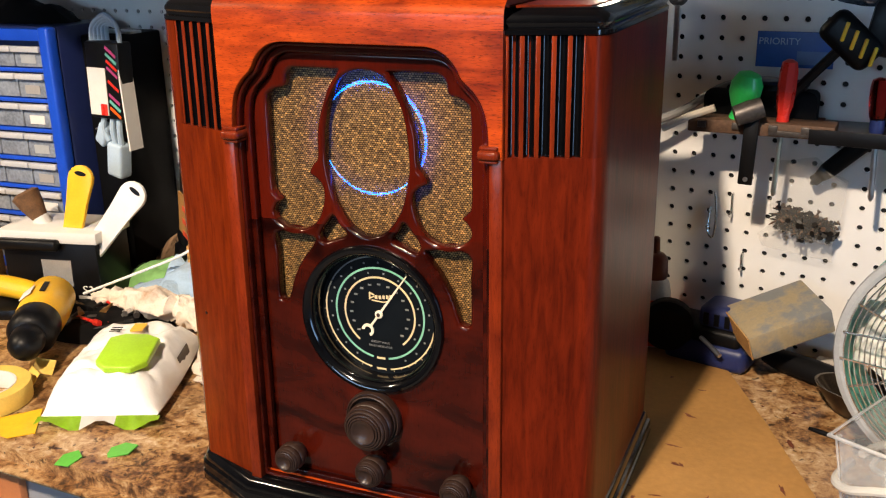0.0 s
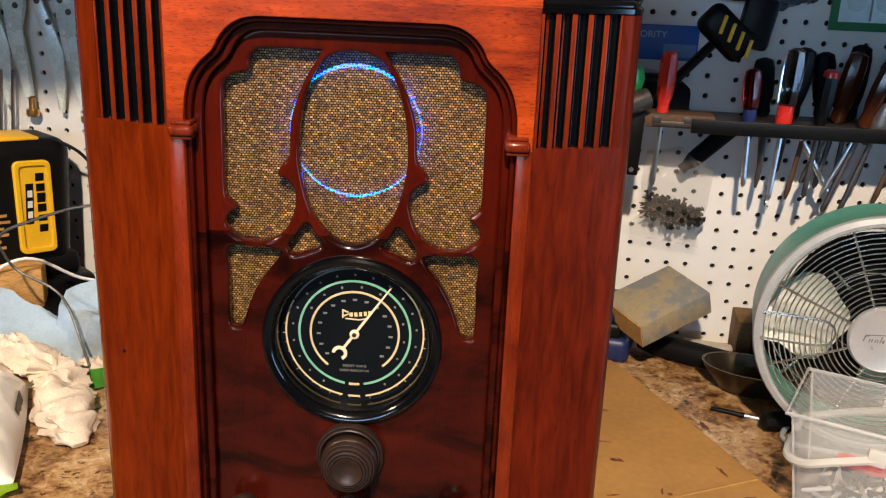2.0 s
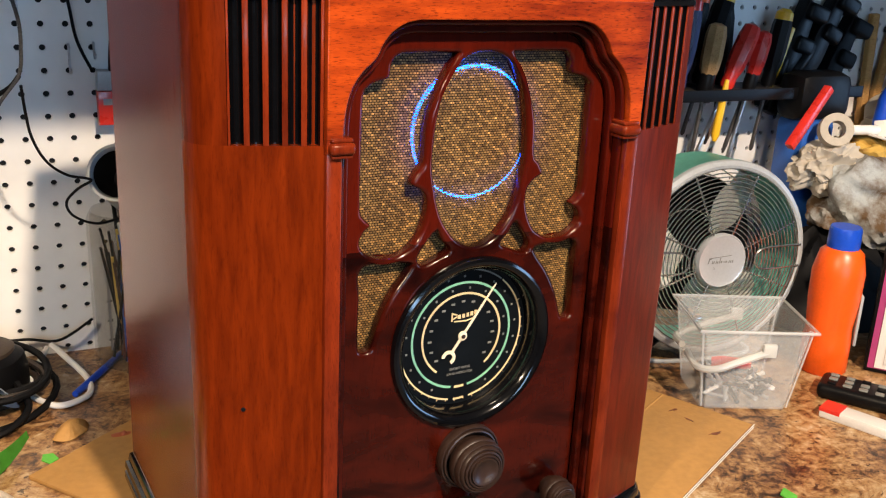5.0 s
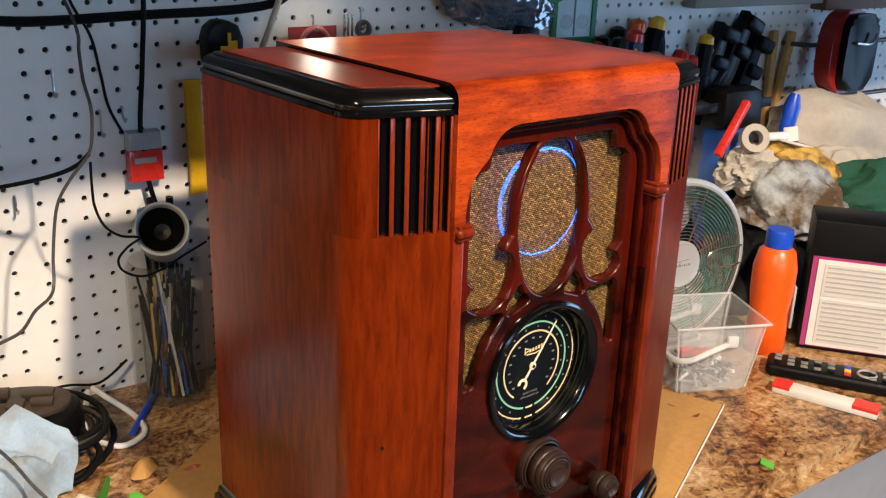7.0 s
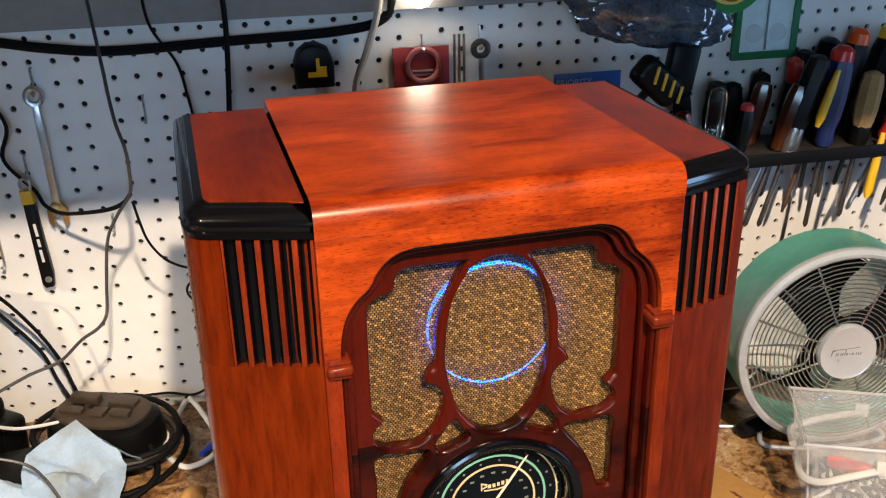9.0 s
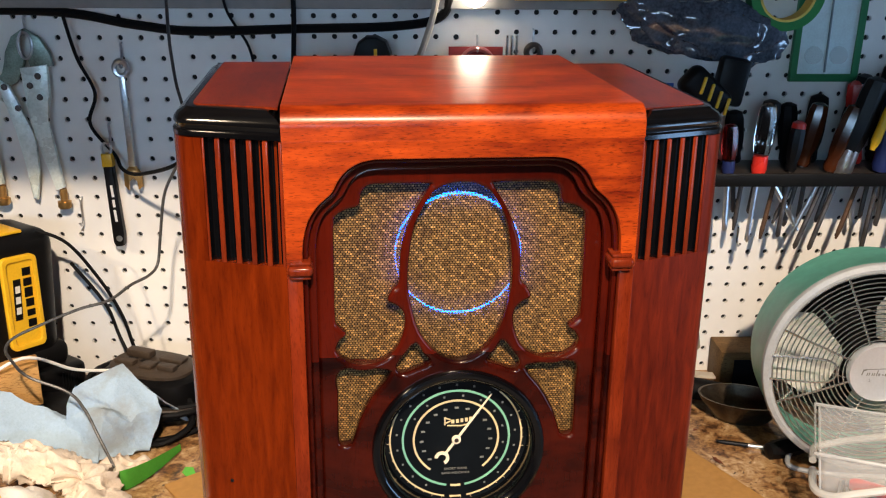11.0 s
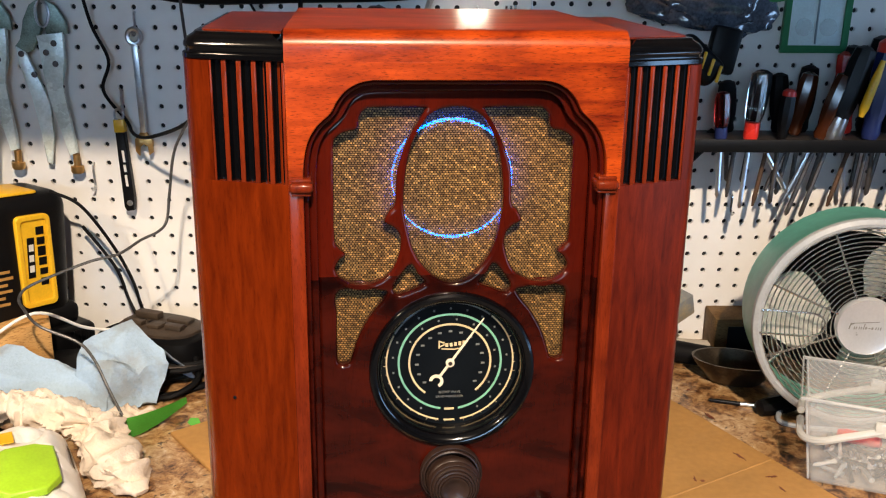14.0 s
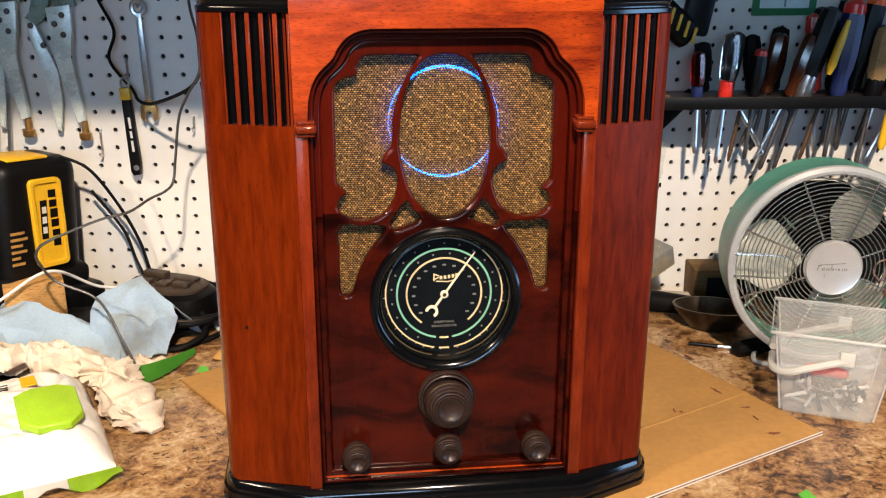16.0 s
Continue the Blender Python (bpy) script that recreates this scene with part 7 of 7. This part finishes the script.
heap("green_bowl_cloth", "bright green cloth lying behind the towels", "cloth", -0.60, -0.17, 0.095, 0.060, 0.060, plain("light green cloth", (0.24, 0.50, 0.16), 0.8, var=0.2, scale=15, bump=0.3), 44, 0, 0.6, n=36, rings=12)
heap("brown_paper", "crumpled brown paper bag behind the bench clutter", "bag", -0.64, -0.075, 0.085, 0.040, 0.085, plain("brown kraft paper", (0.22, 0.13, 0.07), 0.8, var=0.25, scale=18, bump=0.3), 46, 0, 1.0, 0.5, n=30, rings=10, smooth=False)
heap("dark_cloth", "dark crumpled cloth under the tools", "cloth", -0.60, -0.34, 0.13, 0.07, 0.022, BLACK_RUB, 48, 0, 1.0, n=40, rings=12)
ply = thing("plywood_board", "plywood offcut standing at the end of the bench", "board", pose(-0.90, -0.335, BENCH, 0, 0, 12))
part("board", box(-0.08, -0.02, 0.0, 0.075, 0.02, 0.16, 0.002), PLYWOOD, ply)
part("paper_sheet", box(-0.08, -0.0225, 0.03, 0.073, -0.0205, 0.07), PAPER, ply)

# ---------------------------------------------------------------- right bench beside the wall
gl = thing("glue_bottle", "white glue bottle with orange label and brown nozzle cap", "bottle", pose(0.165, -0.066, BENCH) @ Matrix.Diagonal((1.0, 1.0, 0.92, 1)))
part("bottle", lathe([(0.020, 0.0), (0.022, 0.004), (0.022, 0.085), (0.020, 0.098), (0.012, 0.112)], 28), GLUE_WHITE, gl)
part("label", lathe([(0.0224, 0.006), (0.0224, 0.078)], 28, False), ORANGE_PL, gl, "orange wrap label")
part("cap", lathe([(0.016, 0.106), (0.017, 0.110), (0.016, 0.136), (0.011, 0.142), (0.0055, 0.144), (0.0045, 0.166), (0.002, 0.168)], 24), BROWN_PL, gl)
part("label_mark", moved(flat(ellipse(7, 10, 16, 0, 42), -0.0232, -0.0222, 0.0), pose(0, 0, 0, 0, 0, 20)), BLACK_PL, gl)
bt = thing("power_sander", "navy blue and black power tool lying by the wall", "tool", pose(0.245, -0.078, BENCH, 0, 0, -10))
part("lower_shell", box(-0.050, -0.034, 0.0, 0.060, 0.036, 0.034, 0.010, 3), NAVY, bt)
part("upper_shell", box(-0.010, -0.026, 0.050, 0.066, 0.032, 0.082, 0.012, 3), NAVY, bt)
part("black_middle", box(-0.055, -0.030, 0.030, 0.050, 0.030, 0.054, 0.008, 3), BLACK_PL, bt)
part("side_knob", moved(lathe([(0.028, -0.016), (0.034, -0.008), (0.034, 0.010), (0.026, 0.018)], 24), pose(-0.046, -0.030, 0.048, 90, 0, 20)), BLACK_RUB, bt)
part("spindle", tube([(0.0, -0.03, 0.040), (0.034, -0.05, 0.030)], 0.003, 8), STEEL, bt)
for k in range(4):
    part("vent_rib", box(0.000 + 0.014 * k, -0.0275, 0.058, 0.007 + 0.014 * k, -0.0255, 0.074, 0.0005), BLACK_PL, bt)
ax = Vector((0.76, 0.46, 0.30)).normalized()
bx_ = Vector((0.50, -0.85, -0.12))
bx_ = (bx_ - ax * bx_.dot(ax)).normalized()
nx_ = bx_.cross(ax)
BLOCK_M = Matrix(((ax.x, -bx_.x, nx_.x, 0.330), (ax.y, -bx_.y, nx_.y, -0.098), (ax.z, -bx_.z, nx_.z, 0.956), (0, 0, 0, 1)))
sb = thing("sanding_block", "worn grey and tan sanding block propped on a dark tool", "block", BLOCK_M)
part("block", box(-0.052, -0.042, -0.016, 0.052, 0.042, 0.016, 0.002), stained("worn sanding face", (0.33, 0.27, 0.165), (0.19, 0.20, 0.20), 26, 0.50), sb)
part("end_grain", box(-0.0535, -0.0415, -0.0155, -0.0522, 0.0415, 0.0155), PINE, sb)
bk = thing("tool_grip", "black tool handle lying under the sanding block", "handle", pose(0.380, -0.100, BENCH + 0.016, 0, 0, -24))
part("handle", moved(lathe([(0.010, -0.07), (0.014, -0.05), (0.0155, 0.0), (0.014, 0.055), (0.010, 0.068)], 20), pose(0, 0, 0, 0, 90, 0)), BLACK_RUB, bk)
kf = thing("putty_blade", "pale putty knife blade lying by the wall", "blade", pose(0.425, -0.050, BENCH + 0.006, 0, 0, -12))
part("blade", box(-0.050, -0.008, 0.0, 0.050, 0.008, 0.004, 0.001), LINEN, kf)
ds = thing("metal_dish", "dark bronze oval dish on the worktop", "dish", pose(0.440, -0.165, BENCH, 0, 0, -18))
part("dish", moved(lathe([(0.022, 0.0), (0.030, 0.003), (0.046, 0.026), (0.050, 0.034), (0.047, 0.034), (0.043, 0.027), (0.026, 0.006), (0.001, 0.005)], 36, False), Matrix.Diagonal((1.15, 0.72, 1, 1))), plain("dark bronze", (0.06, 0.045, 0.03), 0.3, 0.8, 0.4), ds)
wk = thing("wooden_block", "square dark wooden block against the board", "block", pose(0.478, -0.048, BENCH))
part("block", box(-0.040, -0.028, 0.0, 0.040, 0.028, 0.055, 0.002), wood("aged block", (0.10, 0.055, 0.02), (0.20, 0.12, 0.05), "X", rough=0.6, coat=0.0), wk)
part("dark_face", box(-0.022, -0.0300, 0.002, 0.038, -0.0282, 0.044, 0.0), BLACK_RUB, wk)
SCREW = plain("black oxide screw", (0.010, 0.008, 0.006), 0.5, 0.0, spec=0.25)
sbag = thing("screw_bag", "clear bag of dark screws hanging on the pegboard", "bag", pose(0.340, WALL - 0.022, 1.078, 0, 0, 0))
BAG_FILM = sheer("cloudy bag film", (0.55, 0.52, 0.46), 0.11, 0.10)


def crinkled(outline, y0, y1, amp, seed):
    """A film pouch: front and back sheets creased by noise, joined at the hem."""
    bm = flat(outline, y0, y1, 0.004)
    bmesh.ops.triangulate(bm, faces=bm.faces[:])
    bmesh.ops.subdivide_edges(bm, edges=bm.edges[:], cuts=3, use_grid_fill=True)
    for v in bm.verts:
        v.co.y += amp * noise.noise(v.co * 70 + Vector((seed, 0, 0))) - amp * abs(noise.noise(v.co * 34 + Vector((0, seed, 0))))
    return bm


part("film", crinkled([(-36, 62), (8, 70), (34, 50), (48, 44), (44, 0), (38, -36), (-34, -22), (-40, 20)], -0.012, 0.010, 0.006, 3), BAG_FILM, sbag)
part("lower_flap", crinkled([(-52, -34), (-38, -18), (38, -36), (40, -60), (-10, -52), (-46, -48)], -0.004, 0.004, 0.004, 5), BAG_FILM, sbag, "empty folded end of the bag")
random.seed(29)
for k in range(190):
    sx = random.uniform(-0.030, 0.034)
    part("screw", moved(lathe([(0.0006, -0.011), (0.0014, -0.006), (0.0015, 0.008), (0.0036, 0.011)], 6), pose(sx, random.uniform(-0.007, 0.006), -0.012 - 0.22 * sx + random.uniform(-0.015, 0.012) * (1 - abs(sx) * 14), random.uniform(0, 180), random.uniform(0, 180), random.uniform(0, 180))), (SCREW, SCREW, SCREW, SCREW, RUSTY)[k % 5], sbag)
hb = thing("rubber_mallet", "black rubber gripped tool hanging slanted behind the shanks", "tool")
part("grip", tube([(0.352, -0.040, 1.124), (0.362, -0.040, 1.134), (0.392, -0.038, 1.164), (0.424, -0.036, 1.192)], 0.010, 14, False, [0.006, 0.0105, 0.011, 0.009]), BLACK_RUB, hb)
part("end_cap", tube([(0.348, -0.040, 1.120), (0.353, -0.040, 1.125)], 0.007, 12), BLACK_PL, hb)
cl = thing("peg_clip", "small wire clip hooked in the pegboard", "clip", pose(0.228, WALL - 0.008, 1.06))
part("clip", tube(spline([(0, 0, 0.03), (0.004, -0.004, 0.0), (0.002, -0.006, -0.03), (-0.006, -0.004, -0.02), (-0.004, 0, 0.01)], 6), 0.0014, 6), WIRE, cl)

# plastic bag, tape ring and green frame high on the board
gt = thing("tape_ring", "green roll of tape hanging on the pegboard", "tape", pose(0.478, WALL - 0.030, 1.415, 90, 0, 0))
part("ring", lathe([(0.036, -0.012), (0.047, -0.012), (0.047, 0.012), (0.036, 0.012), (0.036, -0.012)], 48, False), plain("deep green tape", (0.02, 0.20, 0.05), 0.4), gt)
part("core", lathe([(0.033, -0.012), (0.036, -0.012), (0.036, 0.0122), (0.033, 0.0122), (0.033, -0.012)], 40, False), TAPE_Y, gt)
gf = thing("green_package", "green framed clear package on the pegboard", "package", pose(0.550, WALL - 0.004, 1.352))
plate("frame", [(-0.046, -0.052), (0.044, -0.052), (0.046, 0.075), (-0.044, 0.075)], [[(-0.037, -0.042), (0.035, -0.042), (0.037, 0.070), (-0.036, 0.070)]], -0.006, 0.002, plain("green card", (0.015, 0.16, 0.06), 0.4), gf, 0.0006)
part("window", box(-0.038, -0.003, -0.043, 0.038, 0.0, 0.071), plain("pale blister", (0.60, 0.72, 0.74), 0.15), gf)
part("divider", box(-0.001, -0.005, -0.040, 0.001, -0.0031, 0.068), plain("blister seam", (0.2, 0.26, 0.28), 0.2), gf)
for x in (-0.017, 0.016):
    part("blister", moved(lathe([(0.012, 0), (0.011, 0.004), (0.006, 0.006)], 16), pose(x, -0.003, -0.018, 90, 0, 0)), FROST, gf)

# ---------------------------------------------------------------- far right bench
ob = thing("orange_bottle", "orange plastic bottle with blue cap on the worktop", "bottle", pose(0.668, -0.378, BENCH) @ Matrix.Diagonal((1.10, 1.10, 1.03, 1)))
part("bottle", lathe([(0.024, 0.0), (0.027, 0.004), (0.027, 0.040), (0.0255, 0.060), (0.0285, 0.095), (0.029, 0.130), (0.024, 0.155), (0.016, 0.163)], 32), ORANGE_PL, ob)
part("cap", lathe([(0.0175, 0.160), (0.018, 0.163), (0.0175, 0.184), (0.0165, 0.187)], 28), BLUE_PL, ob, "royal blue cap")
part("label", moved(box(-0.012, -0.0300, 0.040, 0.014, -0.0265, 0.105, 0.001), pose(0, 0, 0, 0, 0, 52)), GREY_PAINT, ob)
FAINT = plain("faint print", (0.42, 0.41, 0.39), 0.6)
bx = thing("printed_box", "black topped printed box with grey text panels and pink edge", "box", pose(0.718, -0.400, BENCH, 0, 0, -50))
part("box_body", box(0.0, 0.0, 0.0, 0.240, 0.085, 0.205, 0.002), BLACK_PL, bx)
part("pink_face", box(0.004, -0.0015, 0.006, 0.236, -0.0002, 0.150), PINK, bx)
part("page", box(0.012, -0.0030, 0.008, 0.238, -0.0016, 0.146), PAPER, bx)
for x0, z0, x1, z1 in ((0.022, 0.090, 0.200, 0.140), (0.022, 0.014, 0.150, 0.084), (0.156, 0.014, 0.232, 0.084)):
    part("text_panel", box(x0, -0.0040, z0, x1, -0.0031, z1), plain("pale print panel", (0.60, 0.58, 0.55), 0.6, var=0.03) if "pale print panel" not in bpy.data.materials else bpy.data.materials["pale print panel"], bx)
    for k in range(int((z1 - z0) / 0.0075)):
        part("text_bar", box(x0 + 0.004, -0.0046, z1 - 0.006 - 0.0075 * k, x1 - 0.006 - 0.03 * (k % 3 == 2), -0.0041, z1 - 0.0035 - 0.0075 * k), FAINT, bx)
rm = thing("remote_control", "black remote control with coloured buttons on the worktop", "remote", pose(0.672, -0.508, BENCH, 0, 0, -56))
part("body", box(-0.100, -0.024, 0.0, 0.100, 0.024, 0.019, 0.007, 3), BLACK_PL, rm)
for k in range(10):
    for j in range(3):
        if 5 <= k <= 6:
            continue
        part("button", box(-0.090 + 0.018 * k, -0.016 + 0.0125 * j, 0.0185, -0.080 + 0.018 * k, -0.009 + 0.0125 * j, 0.0212, 0.001), GREY_INK if (k + j) % 4 else BLACK_RUB, rm)
for j, mat in enumerate((RED_PL, YELLOW_PL, BLUE_PL)):
    part("colour_button", box(0.004, -0.016 + 0.0115 * j, 0.0185, 0.013, -0.008 + 0.0115 * j, 0.0215, 0.001), mat, rm)
part("ring_pad", moved(lathe([(0.010, 0.018), (0.012, 0.0205), (0.014, 0.018)], 20, False), pose(0.034, 0, 0.0015)), GREY_PRINT, rm)
pk = thing("paper_pack", "slim white and red paper packet on the worktop", "packet", pose(0.602, -0.535, BENCH, 0, 0, -66))
part("pack", box(-0.068, -0.013, 0.0, 0.068, 0.013, 0.012, 0.002), PAPER, pk)
part("red_end", box(0.036, -0.0133, 0.0085, 0.0685, 0.0133, 0.0126), RED_PL, pk)
part("red_corner", box(-0.0685, -0.0133, 0.0085, -0.045, 0.0133, 0.0126), RED_PL, pk)
sc = thing("green_scrap", "small scrap of green tape at the bench edge", "tape", pose(0.405, -0.598, BENCH, 0, 0, 30))
part("scrap", moved(prism([(-0.008, -0.008), (0.007, -0.006), (0.009, 0.009), (-0.005, 0.008)], 0.0005, 0.002), pose(0, 0, 0, 10, 0, 0)), GREEN_TAPE, sc)


def bundle(name, label, cat, at_m, size, mat, seed, fold=0.22, freq=1.7):
    """A crumpled cloth lump: a flattened ball with creased folds, sagging below."""
    bm = bmesh.new()
    bmesh.ops.create_icosphere(bm, subdivisions=5, radius=1.0)
    off = Vector((seed * 7.3, seed * 2.9, seed * 4.1))
    for v in bm.verts:
        d = v.co.normalized()
        q = d * freq + off
        q = q + noise.noise_vector(q * 0.7) * 0.8
        crease = abs(noise.noise(q)) + 0.38 * abs(noise.noise(q * 2.1 + off))
        r = 1.0 + fold * 1.1 * (1.0 - 2.6 * crease) + 0.18 * noise.noise(d * 1.3 + off)
        v.co = Vector((d.x * size[0], d.y * size[1], max(d.z, -0.75) * size[2])) * r
    return tagged(part(name, bm, mat, None, "", at_m), label, cat)


bundle("crumpled_bag", "crumpled clear and black plastic bag on the pegboard", "bag", pose(0.380, WALL - 0.030, 1.368, 0, 10, 0), (0.100, 0.024, 0.042), material("crinkled dark film", (0.060, 0.075, 0.100), 0.12, 0.0, 0.8, 30, bump=0.5, bump_scale=45, coat=0.9), 21, 0.13, 1.7)
heap("dark_cloth", "black cloth heaped under the rags and bottle", "cloth", 0.870, -0.190, 0.150, 0.120, 0.170, BLACK_RUB, 67, 0, 0.6, n=44, rings=14)
heap("dark_cloth", "black cloth lying under the linen bundle", "cloth", 1.150, -0.170, 0.230, 0.120, 0.150, BLACK_RUB, 68, 0, 0.5, n=44, rings=14)
bundle("stained_rag", "stained grey and white rag bundled on the pile", "rag", pose(0.915, -0.205, 1.030, 0, 12, -10), (0.096, 0.072, 0.068), GREY_RAG, 3, 0.17, 1.4)
bundle("stained_rag", "small grey rag tucked beside the rag bundle", "rag", pose(0.995, -0.255, 0.985, 0, 16, -20), (0.078, 0.050, 0.042), GREY_RAG, 5, 0.20, 1.5)
bundle("stained_rag", "pale rag behind the rag bundle", "rag", pose(0.850, -0.160, 1.085, 0, -20, 0), (0.052, 0.040, 0.034), LINEN, 6, 0.28)
bundle("ochre_rag", "ochre stained cloth lying on the rags", "rag", pose(0.985, -0.165, 1.082, 0, 17, -8), (0.088, 0.050, 0.034), OCHRE_RAG, 8, 0.13, 1.3)
bundle("green_cloth", "dark green cloth heaped on the bench", "cloth", pose(1.180, -0.235, 0.995, 0, 10, -12), (0.165, 0.085, 0.078), GREEN_CLOTH, 11, 0.18, 1.5)
bundle("linen_cloth", "large off-white cloth bundle by the wall", "cloth", pose(1.215, -0.105, 1.075, 0, 17, -4), (0.215, 0.075, 0.098), LINEN, 13, 0.08, 1.3)
bundle("linen_cloth", "folded off-white cloth before the large bundle", "cloth", pose(1.140, -0.150, 1.050, 0, 8, 0), (0.105, 0.055, 0.050), LINEN, 14, 0.12, 1.6)
loop = spline([(0.995, -0.285, 0.950), (1.030, -0.290, 0.985), (1.080, -0.292, 0.985), (1.120, -0.295, 0.950), (1.135, -0.300, 0.905)], 7)
lump = tube(loop, 0.018, 14, False, [0.016 + 0.006 * math.sin(k * 0.9) for k in range(len(loop))])
for v in lump.verts:
    v.co += noise.noise_vector(v.co * 60) * 0.004
tagged(part("twisted_rag", lump, GREY_RAG), "twisted grey rag arching over the printed box", "rag")
wp2 = thing("paper_scrap", "folded white paper lying on the ochre cloth", "paper", pose(0.955, -0.175, 1.122, 0, 14, 12))
part("sheet", moved(box(-0.040, -0.014, 0.0, 0.046, 0.014, 0.004, 0.001), pose(0, 0, 0, 4, 0, 0)), PAPER, wp2)
part("folded_flap", moved(box(-0.016, -0.012, 0.0, 0.018, 0.012, 0.026, 0.002), pose(-0.004, 0.006, 0.004, -18, 0, 20)), PAPER, wp2)
st = thing("steel_lever", "steel spring clip among the tools by the wall", "tool", pose(0.735, -0.120, BENCH, 0, 0, 0))
part("coil", moved(lathe([(0.010, -0.008), (0.016, -0.006), (0.016, 0.006), (0.010, 0.008)], 20), pose(0.0, 0, 0.150, 70, 0, 20)), STEEL, st)
part("post", tube([(0.0, 0.0, 0.0), (0.004, 0.004, 0.145)], 0.006, 8), DARK_STEEL, st)
rl = thing("red_level", "bright red bar leaning among blue and black tools", "bar", pose(0.812, -0.150, 1.160, 0, 42, 10) @ Matrix.Scale(0.62, 4))
part("bar", box(-0.010, -0.010, -0.09, 0.010, 0.010, 0.09, 0.002), RED_PL, rl)
bl = thing("blue_tool", "blue and black tool standing behind the rags", "tool", pose(0.860, -0.100, 0.0))
part("body", moved(box(-0.035, -0.03, BENCH, 0.030, 0.03, 1.150, 0.01), pose(0, 0, 0)), SIGN_BLUE, bl)
part("head", box(-0.045, -0.028, 1.145, 0.060, 0.032, 1.220, 0.018), BLACK_PL, bl)
rr = thing("tape_roll", "cream roll of tape standing on the pile", "tape", pose(0.852, -0.165, 1.142, 70, 0, -30) @ Matrix.Scale(0.72, 4))
part("roll", lathe([(0.018, -0.012), (0.034, -0.012), (0.034, 0.012), (0.018, 0.012), (0.018, -0.012)], 32, False), LINEN, rr)
wr3 = thing("white_bottle", "small white tube lying on the rags", "tube", pose(0.905, -0.165, 1.140, 90, 0, 78) @ Matrix.Scale(0.5, 4))
part("tube", lathe([(0.013, -0.055), (0.015, -0.04), (0.015, 0.05), (0.011, 0.06)], 18), WHITE_PL, wr3)
bh = thing("blue_brush", "bright blue handled brush standing by the wall", "brush", pose(0.990, -0.120, 1.110, 0, 12, 0) @ Matrix.Diagonal((0.7, 0.7, 0.8, 1)))
part("handle", lathe([(0.008, -0.22), (0.010, 0.0), (0.020, 0.04), (0.022, 0.085), (0.012, 0.115)], 18), BLUE_PL, bh)
for x, z, lean, mat, lab in ((0.862, 1.235, 16, BLACK_PL, "black and yellow handled pliers on the board"), (0.915, 1.255, 24, BLACK_PL, "black clamp hanging on the board"), (0.955, 1.215, 20, BLACK_RUB, "black clamp hanging beside the others")):
    t = thing("hanging_clamp", lab, "clamp", pose(x, WALL - 0.022, z, 0, lean, 0), "clamps on the board")
    part("bar", prism([(-0.014, -0.090), (0.010, -0.094), (0.016, -0.02), (0.013, 0.085), (-0.010, 0.090), (-0.018, 0.01)], -0.011, 0.011, 0.004, 3), mat, t, "", pose(0, 0, 0, 90, 0, 0))
    part("jaw", box(-0.008, -0.020, 0.060, 0.036, 0.012, 0.086, 0.007, 3), mat, t)
    part("jaw", box(-0.008, -0.018, 0.008, 0.030, 0.012, 0.034, 0.007, 3), mat, t)
    part("grip", moved(lathe([(0.005, -0.045), (0.011, -0.035), (0.012, 0.02), (0.007, 0.04)], 14), pose(-0.020, -0.004, -0.045, 0, 14, 0)), mat, t)
    if x < 0.9:
        part("yellow_strip", box(-0.030, -0.0145, -0.075, -0.020, -0.0105, 0.040, 0.002), YELLOW_PL, t)
cp = thing("wooden_clothes_peg", "pair of pale wooden tongs hanging on the board", "tongs", pose(1.060, WALL - 0.014, 1.20, 0, 5, 0))
for s, a in ((-1, -8), (1, 4)):
    part("leg", moved(box(-0.008, -0.006, -0.11, 0.008, 0.006, 0.10, 0.003), pose(0.016 * s, 0, 0, 0, a, 0)), PINE, cp)
wrk = thing("wire_rack", "grey wire rack holding a red and black reel on the wall", "rack")
for z in (1.275, 1.170):
    part("rail", tube([(1.08, WALL - 0.003, z), (1.10, WALL - 0.05, z), (1.42, WALL - 0.05, z)], 0.0045, 8), DARK_STEEL, wrk)
rc = thing("cable_reel", "red and black cable reel on the wire rack", "reel", pose(1.185, WALL - 0.058, 1.262, 0, 0, 0) @ Matrix.Diagonal((0.80, 1, 1, 1)))
part("shell", flat([(76 * math.copysign(abs(math.cos(a)) ** 0.75, math.cos(a)), 78 * math.copysign(abs(math.sin(a)) ** 0.75, math.sin(a))) for a in [2 * math.pi * k / 40 for k in range(40)]], -0.024, 0.010, 0.006), plain("dark red shell", (0.30, 0.015, 0.012), 0.35), rc, "red rounded shell")
part("face", flat([(12 + 60 * math.copysign(abs(math.cos(a)) ** 0.5, math.cos(a)), 73 * math.copysign(abs(math.sin(a)) ** 0.5, math.sin(a))) for a in [2 * math.pi * k / 40 for k in range(40)]], -0.040, -0.023, 0.006), BLACK_PL, rc, "black front plate")
part("crank", tube(spline([(-0.02, -0.044, 0.02), (0.03, -0.048, 0.018), (0.045, -0.050, 0.036)], 6), 0.003, 7), STEEL, rc)
